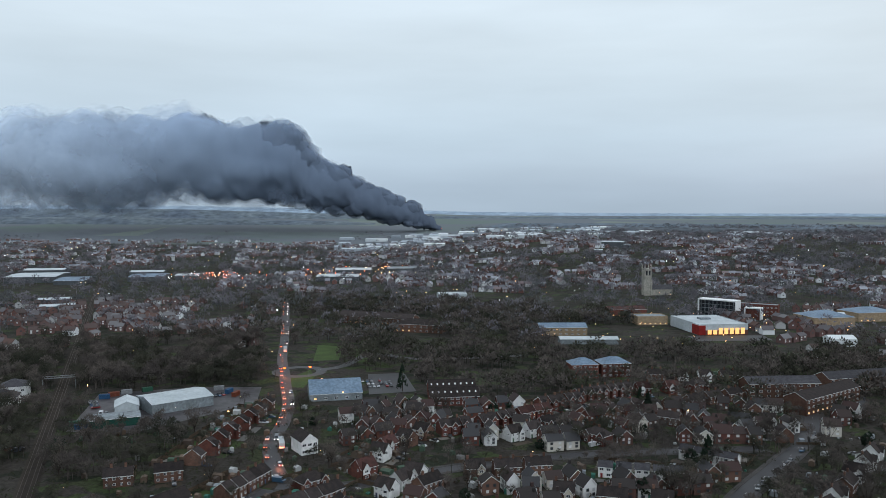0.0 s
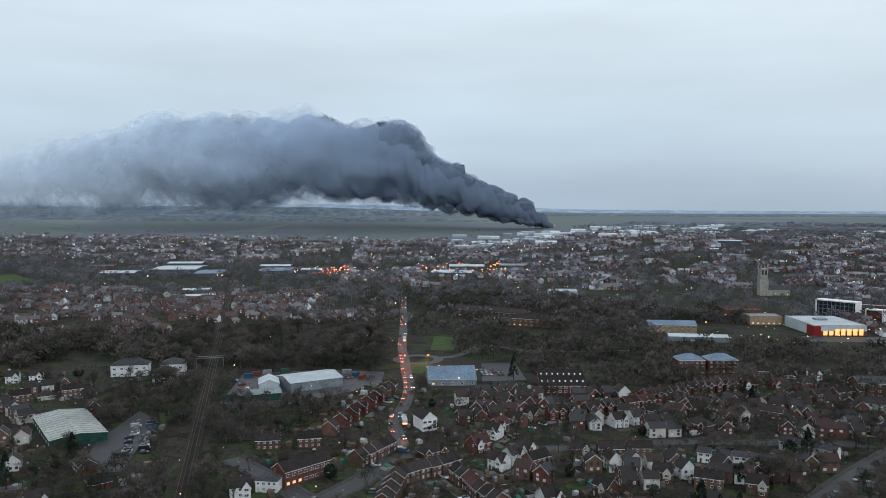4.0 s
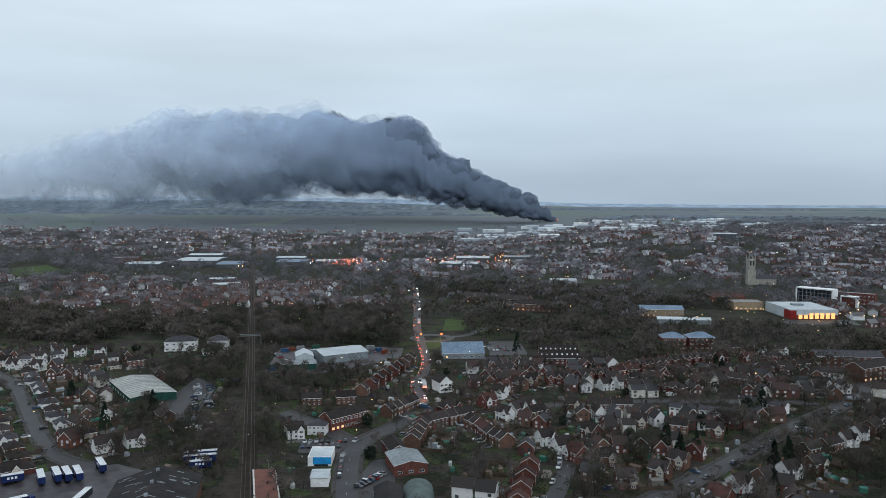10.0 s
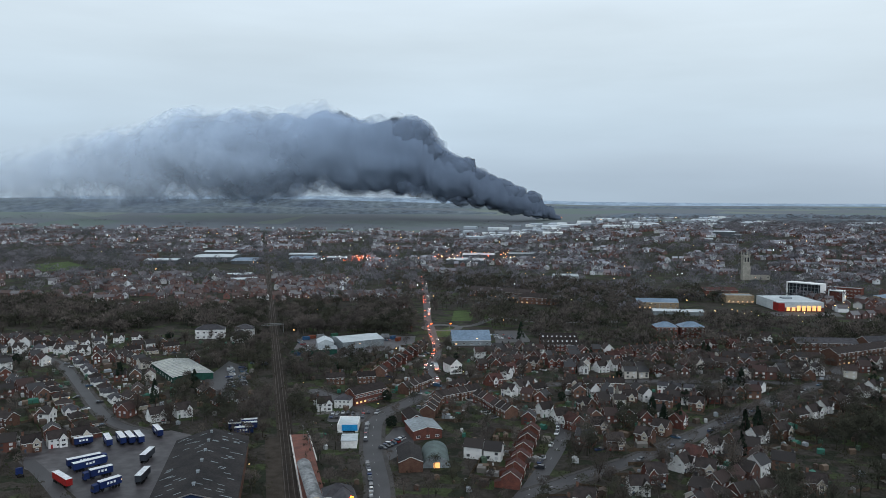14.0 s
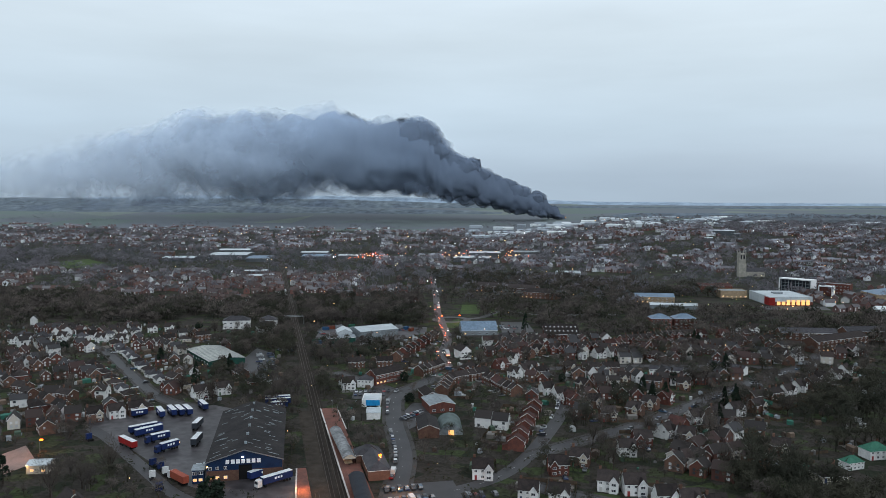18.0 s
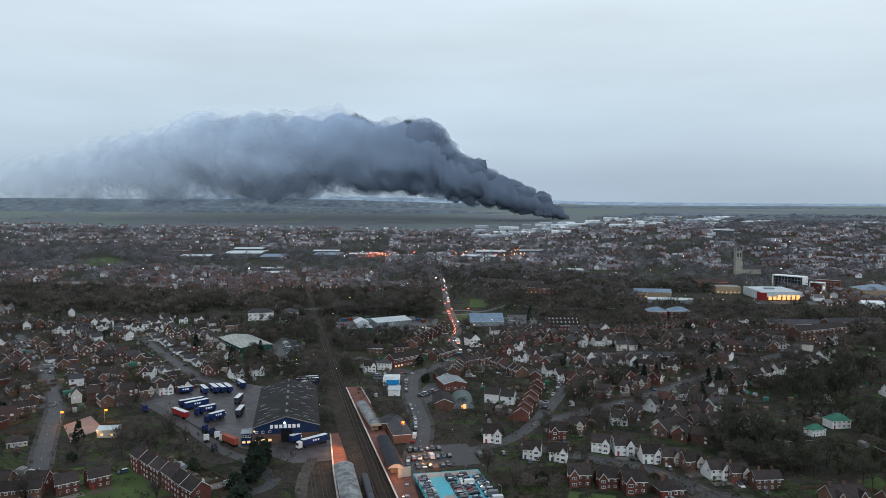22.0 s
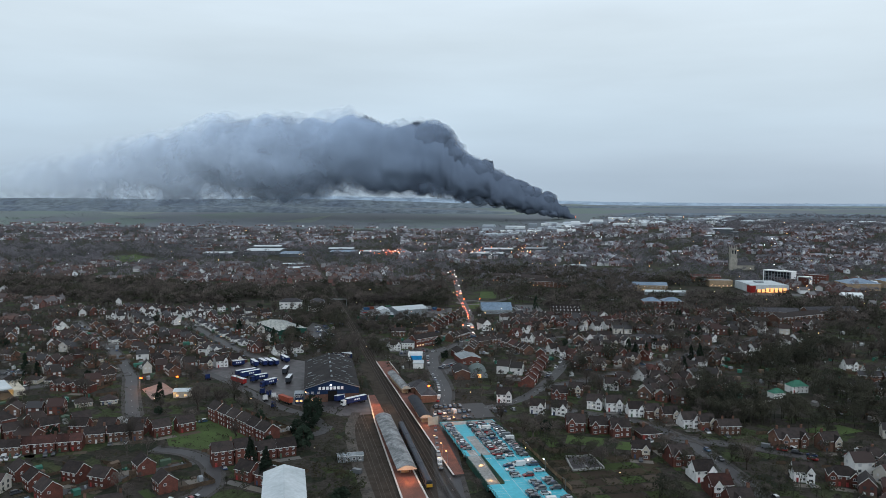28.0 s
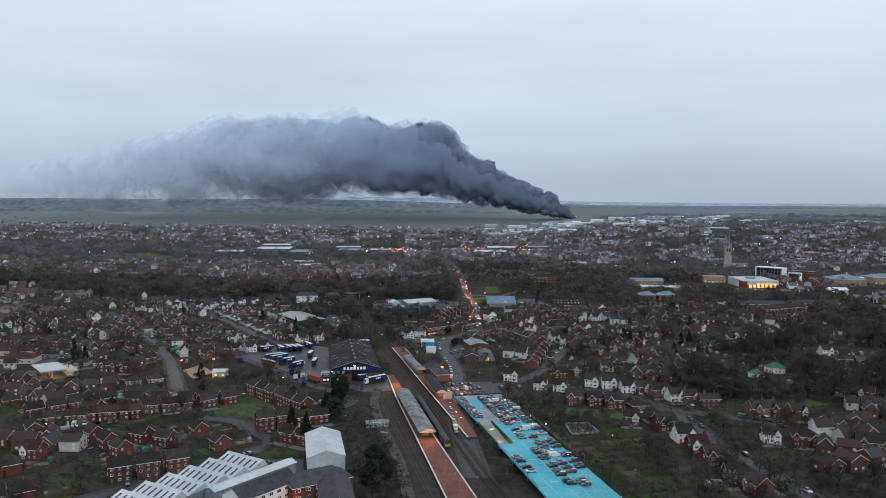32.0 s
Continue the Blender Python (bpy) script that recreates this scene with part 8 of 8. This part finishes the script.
woods("distant trees through the town", [(-2400, 900), (1500, 700), (1700, 2200), (-2400, 2200)], 11000, False, -3, (0.8, 1.4))
woods("dark far woods", [(-1500, 900), (-650, 900), (-600, 1100), (-1500, 1300)], 900, False, 0, (0.9, 1.5))
woods("wooded eastern hill", [(300, 1650), (1900, 1300), (2200, 2300), (400, 2300)], 2600, False, 0, (0.9, 1.6))
woods("distant copses below the downs", [(-3600, 2500), (-300, 2450), (2200, 2500), (2200, 3000), (-300, 2900), (-3600, 3400)], 2600, False, 0, (0.6, 1.1), 260, 0.2)
woods("distant wooded valley beyond the trading estate", [(100, 2420), (2400, 2420), (2400, 2950), (60, 2900)], 1700, False, 0, (0.8, 1.4), 160, -0.2)
woods("distant hedgerows and copses", [(-4000, 2200), (-400, 2150), (-500, 2600), (-4000, 3000)], 2200, False, 0, (0.6, 1.0), 200, 0.24)
woods("dark trees behind the eastern street", [(84, 92), (106, 84), (126, 100), (150, 104), (158, 130), (128, 106), (106, 110), (96, 128), (60, 118)], 150, True, -1, (0.6, 1.0), 55, -0.3, IVY)
woods("bare trees between the gardens", GARDENS, 3400, True, -1.0, (0.4, 0.85))
woods("bare trees among the far streets", [(-1000, 640), (900, 600), (1100, 1500), (-1100, 1500)], 5200, False, -2, (0.7, 1.25))
woods("bare trees beside the long road", [(-70, 530), (-40, 600), (-80, 900), (-190, 960), (-125, 640)], 520, False, -4)
woods("bare trees west of the long road", [(-112, 530), (-128, 600), (-205, 960), (-250, 960), (-160, 560)], 400, False, -4)
wood("siding_scrub", "ivy and brambles grown over the siding edge", scatter([(-104, 17), (-90.8, 14), (-65, -27.5), (-41, -85), (-30, -120), (-60, -120), (-69, -91), (-87, -23)], 420, 0, False), SHRUBS, (0.8, 2.2), HEDGE, "shrubs")
wood("siding_scrub", "brambles and weeds on the rough ground by the siding", [(rail_at(y) - tr.uniform(31, 45), y) for y in np.linspace(-115, 80, 300).tolist()], SHRUBS, (0.4, 1.3), SHRUB, "shrubs")
wood("siding_trees", "small bare trees grown along the siding", scatter([(-100, 12), (-88, 8), (-68, -27.5), (-44, -85), (-34, -120), (-56, -120), (-66, -91), (-84, -23)], 110, 0, False), WOOD_NEAR, (0.45, 0.8), IVY, "trees")
woods("overgrown trees beside the sidings", [(-96, -20), (-84, -30), (-72, -62), (-48, -112), (-36, -130), (-58, -130), (-80, -75), (-96, -40)], 160, True, -6, (0.5, 0.9))
woods("bare trees of the southern gardens", [(60, -115), (130, -135), (260, -100), (300, 40), (200, 60), (110, 45), (60, 55)], 480, True, -2.5, (0.4, 0.85), 55, -0.3, IVY)
wood("garden_shrubs", "dense dark bushes of the southern gardens", scatter([(-10, 50), (50, 60), (85, 0), (60, -115), (130, -135), (300, -100), (320, 60), (150, 60), (60, 90), (0, 90)], 3200, -3.0), SHRUBS, (0.7, 1.8), HEDGE, "shrubs")
woods("bare trees of the long gardens by the car park", [(-18, 60), (10, 80), (60, 60), (85, -10), (110, -90), (60, -110), (40, -60), (12, 10)], 420, True, -2.5, (0.4, 0.85))
wood("fence_trees", "ivy-clad trees along the car park fence", [(p[0] + tr.uniform(-1.5, 1.5), p[1] + tr.uniform(-2, 2)) for p in (deck(DW + 6, v) for v in range(18, 175, 4)) if tr.random() < 0.75], WOOD_NEAR, (0.3, 0.6), IVY, "trees")
wood("garden_shrubs", "dark shrubs and hedges in the gardens", scatter(GARDENS, 14000, -2.5), SHRUBS, (0.5, 1.4), SHRUB, "shrubs")
wood("garden_shrubs", "evergreen bushes in the gardens", scatter(GARDENS, 6000, -2.5), SHRUBS, (0.5, 1.7), HEDGE, "shrubs")
wood("track_side_scrub", "brambles and scrub beside the tracks", [(rail_at(y) + e + tr.uniform(-3, 3), y) for y in range(110, 900, 3) for e in (-14, 13)], SHRUBS, (0.8, 1.8), SHRUB, "shrubs")

# ---------------------------------------------------------------- garden trees
for x, y in scatter([(-420, -60), (-100, 0), (160, -60), (330, 300), (250, 400), (-100, 440), (-480, 420)], 400, 1.0):
    plant(tr.choice(("bare", "bare", "orchard", "orchard", "round", "bare", "bare", "orchard", "round", "bare")), x, y, tr.uniform(0.7, 1.15))
for x, y in ((54, 249), (108.6, 419), (95, 229), (101, 231), (-24.5, 460), (-211, 72), (-326, 110), (-319, 112), (-116, -20), (109, 404), (114, 326), (-104, -32), (58, 236), (66, 243), (86, 196), (-205, 268), (-262, 283), (-212, 236)):
    plant("conifer", x, y, tr.uniform(0.8, 1.1))
for x, y in ((-120, 68), (-116, 60), (-114, 50), (-112, 40), (-115, 31), (-108, 22), (-104, 10), (-57, -69), (-62, -60), (-68, -48), (-60, -80)):
    plant("round", x, y, tr.uniform(1.1, 1.7))

# ---------------------------------------------------------------- gardens
gr = random.Random(31)
plots, fences, clutter = Shape(), Shape(), Shape()


def lot_point(n_, u, v):
    x, y, face = LOTS[n_]
    b = radians(face) + math.pi
    return x - math.sin(b) * u + math.cos(b) * v, y + math.cos(b) * u + math.sin(b) * v


want = []  # kind, lot, shape numbers, the place that must be free
for n_ in range(len(LOTS)):
    for q in ((-5, 4.8, 5.2 + gr.uniform(0, 2), 9), (-5 + gr.uniform(0, 1), 4.5, 9.2, gr.uniform(14, 19)), (-5, 5, -9, -5)):
        want.append(("plot", n_, q, lot_point(n_, (q[0] + q[1]) / 2, (q[2] + q[3]) / 2)))
    for q in ((-5.6, 4, -5.6, 18), (-5.6, 18, 5.6, 18)):
        want.append(("fence", n_, q, lot_point(n_, (q[0] + q[2]) / 2, (q[1] + q[3]) / 2)))
    for _ in range(gr.randrange(2, 5)):
        u, v = gr.uniform(-5, 5), gr.uniform(6.5, 17)
        want.append(("hut", n_, (u, v), lot_point(n_, u, v)))
free = clear_all(np.array([w_[3][0] for w_ in want]), np.array([w_[3][1] for w_ in want]), -4.0)
for (kind_, n_, q, _), ok_ in zip(want, free.tolist()):
    if not ok_:
        continue
    L = lambda u, v, z=0.0: (*lot_point(n_, u, v), z)  # noqa: E731
    if kind_ == "plot":
        z = 0.02 + 0.0006 * gr.randrange(30)
        plots.face([L(q[0], q[2], z), L(q[1], q[2], z), L(q[1], q[3], z), L(q[0], q[3], z)])
    elif kind_ == "fence":
        h = gr.uniform(1.2, 1.9)
        a, c = L(q[0], q[1]), L(q[2], q[3])
        fences.mesh([a, c, (c[0], c[1], h), (a[0], a[1], h), (a[0] + 0.04, a[1] + 0.04, 0), (c[0] + 0.04, c[1] + 0.04, 0), (c[0] + 0.04, c[1] + 0.04, h), (a[0] + 0.04, a[1] + 0.04, h)],
                    [(0, 1, 2, 3), (5, 4, 7, 6), (3, 2, 6, 7)])
    else:
        w, d, h = gr.choice(((0.5, 0.4, 0.7), (1.2, 0.9, 2.0), (1.5, 1.2, 2.1), (0.8, 0.3, 1.0), (0.9, 0.9, 0.5), (1.6, 2.2, 2.2)))
        w, d = w * gr.uniform(0.7, 1.2), d * gr.uniform(0.7, 1.2)
        P = lambda i, j, z: L(q[0] + i, q[1] + j, z)  # noqa: E731
        clutter.mesh([P(-w, -d, 0), P(w, -d, 0), P(w, d, 0), P(-w, d, 0), P(-w, -d, h), P(w, -d, h), P(w, d, h), P(-w, d, h), P(0, -d, h * 1.25), P(0, d, h * 1.25)],
                     [(0, 1, 5, 8, 4), (2, 3, 7, 9, 6), (1, 2, 6, 5), (3, 0, 4, 7), (4, 8, 9, 7), (8, 5, 6, 9)])
for x, y in scatter(GARDENS, 4200, -1.0):
    if abs(x - rail_at(y)) < 16 or y < 130 or gr.random() < 0.2:
        continue
    w, d, h = gr.choice(((0.4, 0.3, 0.6), (0.9, 0.7, 1.7), (1.0, 0.8, 1.8), (0.7, 0.3, 0.8), (1.2, 1.5, 2.0)))
    a = gr.uniform(0, 3.14)
    ca, sa = math.cos(a), math.sin(a)
    P = lambda i, j, z: (x + ca * i - sa * j, y + sa * i + ca * j, z)  # noqa: E731
    clutter.mesh([P(-w, -d, 0), P(w, -d, 0), P(w, d, 0), P(-w, d, 0), P(-w, -d, h), P(w, -d, h), P(w, d, h), P(-w, d, h), P(0, -d, h * 1.25), P(0, d, h * 1.25)],
                 [(0, 1, 5, 8, 4), (2, 3, 7, 9, 6), (1, 2, 6, 5), (3, 0, 4, 7), (4, 8, 9, 7), (8, 5, 6, 9)])
PLOT = palette("garden_plots", [(0.040, 0.058, 0.022), (0.050, 0.038, 0.028), (0.12, 0.115, 0.11), (0.030, 0.042, 0.018), (0.15, 0.135, 0.12), (0.045, 0.05, 0.024), (0.075, 0.06, 0.048)], 0.95, 0.1, True)
CLUT = palette("garden_clutter", [(0.36, 0.37, 0.37), (0.10, 0.07, 0.05), (0.13, 0.12, 0.11), (0.07, 0.05, 0.04), (0.05, 0.08, 0.055), (0.14, 0.1, 0.075), (0.22, 0.24, 0.26), (0.03, 0.12, 0.09), (0.09, 0.065, 0.05), (0.16, 0.155, 0.15)], 0.7, 0.3, True)
tagged(part("garden_plots", plots, PLOT), "small lawns, patios and beds behind the houses", "gardens", kind="stuff")
tagged(part("garden_fences", fences, FENCE), "dark timber fences between the gardens", "fences", kind="stuff")
tagged(part("garden_sheds", clutter, CLUT), "small sheds, greenhouses and bins in the gardens", "sheds", kind="stuff")

# hedges along the plots
hedge_spots = []
for (kind_, n_, q, _), ok_ in zip(want, free.tolist()):
    if kind_ == "fence" and ok_ and gr.random() < 0.55:
        ln = math.hypot(q[2] - q[0], q[3] - q[1])
        for k in range(int(ln / 1.3)):
            t = (k + 0.5) * 1.3 / ln
            hedge_spots.append(lot_point(n_, q[0] + (q[2] - q[0]) * t + 0.5, q[1] + (q[3] - q[1]) * t))
wood("garden_hedges", "clipped dark hedges between the gardens", hedge_spots, SHRUBS, (0.55, 0.95), HEDGE, "hedges")

# the long gardens beside the car park: strips of lawn, beds and paving with hedges between
strips, lines = Shape(), []
for k in range(22):
    v0 = -2 + k * 8.2
    u = DW + 5.0
    while u < DW + 48:
        u1 = u + gr.uniform(5, 15)
        c = deck((u + u1) / 2, v0 + 4)
        if clear_of(c[0], c[1], -4.0):
            z = 0.022 + 0.0007 * gr.randrange(20)
            strips.face([(*deck(*p), z) for p in ((u, v0 + 0.4), (u, v0 + 7.8), (u1, v0 + 7.8), (u1, v0 + 0.4))])
        u = u1 + gr.uniform(0, 2)
    e = DW + 5.0
    while e < DW + 46:
        p = deck(e, v0 + gr.uniform(-0.2, 0.2))
        if clear_of(p[0], p[1], -4.0) and gr.random() < 0.8:
            lines.append(p)
        e += 1.25
STRIP = palette("long_garden_plots", [(0.042, 0.060, 0.023), (0.046, 0.036, 0.026), (0.026, 0.033, 0.016), (0.038, 0.030, 0.024), (0.036, 0.048, 0.020), (0.065, 0.052, 0.042)], 0.95, 0.05, True)
tagged(part("garden_plots", strips, STRIP), "long narrow lawns and beds beside the car park", "gardens", kind="stuff")
wood("garden_hedges", "overgrown hedges between the long gardens", lines, SHRUBS, (0.6, 1.2), HEDGE, "hedges")

# roofless foundation in a garden
fd = thing("foundation", "low pale block walls of an unfinished outbuilding", "ruin")
FP = [(13.6, 22.0), (25.0, 25.5), (30.0, 10.5), (17.0, 5.0)]
part("slab", extrude(FP, 0.0, 0.12), YARD, fd)
for a, b in zip(FP, FP[1:] + FP[:1]):
    A, B = Vector(a), Vector(b)
    n_ = (B - A).normalized().orthogonal() * 0.3
    part("block_wall", extrude([tuple(A - n_), tuple(B - n_), tuple(B + n_), tuple(A + n_)], 0.1, 0.9), GREYDECK, fd)
mid_a, mid_b = (Vector(FP[0]) + Vector(FP[1])) / 2, (Vector(FP[2]) + Vector(FP[3])) / 2
n_ = (mid_b - mid_a).normalized().orthogonal() * 0.25
part("block_wall", extrude([tuple(mid_a - n_), tuple(mid_b - n_), tuple(mid_b + n_), tuple(mid_a + n_)], 0.1, 0.7), GREYDECK, fd)

# cars on the drives before the houses
drives = [(n_, lot_point(n_, gr.uniform(-3, 3), gr.uniform(-8.5, -6.5))) for n_ in range(len(LOTS)) if gr.random() < 0.42]
free = clear_all(np.array([p[0] for _, p in drives]), np.array([p[1] for _, p in drives]), -3.2)
for (n_, p), ok_ in zip(drives, free.tolist()):
    if ok_:
        car(p[0], p[1], LOTS[n_][2] + 90 + gr.choice((0, 180)) + gr.uniform(-8, 8), 0.06)


lot(-182, 396, 20, 5, 2)
lot(-140, 440, 40, 6, 1)
lot(-198, 430, -60, 6, 1)

# rough ground beside the siding
block("hut", "low grey-green cabin beside the siding", "hut", -79, 1, 22, 11, 4.5, 2.7, 0.4, METALG, METALG, cols=4, win="mid")
car(-72, -14, 70, 0.06, "van")
tagged(part("dirt_track", ribbon(smooth_line([(-98, 74), (-94, 50), (-84, 20), (-70, -14), (-55, -50), (-40, -95)]), 2.4, -2.4, 0.09), mat("muddy_track", (0.085, 0.075, 0.066), (0.045, 0.040, 0.036), 0.12, 0.7, fine=0.8, fine_amt=0.4)), "muddy track beside the siding", "road", kind="structure")

# cars too far off to tell apart
def merged(name, pick, m, parent):
    s = Shape()
    for kind, at, lit in FAR_CARS:
        me = CARS[kind][pick]
        if pick > 3 and not lit:
            continue
        s.mesh([tuple(at @ v.co) for v in me.vertices], [tuple(p.vertices) for p in me.polygons])
    part(name, s, m, parent)


fc = thing("distant_cars", "many distant parked and queueing cars", "cars", kind="stuff")
CARPI = palette("far_car_paint", [(0.012, 0.012, 0.014), (0.5, 0.51, 0.53), (0.05, 0.055, 0.065), (0.015, 0.03, 0.08), (0.55, 0.56, 0.57), (0.13, 0.135, 0.14), (0.02, 0.022, 0.026), (0.2, 0.015, 0.015), (0.03, 0.07, 0.12), (0.3, 0.31, 0.32)], 0.28, 0.5, True)
for name_, pick_, m_ in (("bodies", 0, CARPI), ("glazing", 1, GLASS), ("tail_lights", 4, TAIL), ("head_lights", 5, HEADL)):
    merged(name_, pick_, m_, fc)


# containers and vehicles in the sheds' yard
CONT = [mat("container_" + n_, c, None, 0.4, 0.6) for n_, c in (("blue", (0.03, 0.08, 0.16)), ("rust", (0.16, 0.05, 0.03)), ("grey", (0.22, 0.23, 0.24)), ("green", (0.03, 0.09, 0.06)))]
for k, (x, y, a) in enumerate(((-196, 440, 22), (-193, 446, 22), (-188, 452, 30), (-178, 458, 40), (-128, 455, 75), (-122, 448, 75), (-136, 462, 10), (-186, 384, 25), (-181, 379, 30))):
    ct_ = thing("shipping_container", "painted steel storage container in the yard", "container", "containers in the sheds' yard", at=pose(x, y, 0.06, 0, 0, a))
    s = Shape().box(-3.0, 3.0, -1.2, 1.2, 0, 2.5)
    for j in range(11):
        for e in (-1, 1):
            s.box(-2.85 + j * 0.55, -2.6 + j * 0.55, e * 1.23 - 0.04, e * 1.23 + 0.04, 0.1, 2.4)
    part("body", s, CONT[k % 4], ct_)
    for e in (-1, 1):
        part("door", Shape().box(3.0, 3.06, e * 0.58 - 0.55, e * 0.58 + 0.55, 0.1, 2.4), CONT[k % 4], ct_)
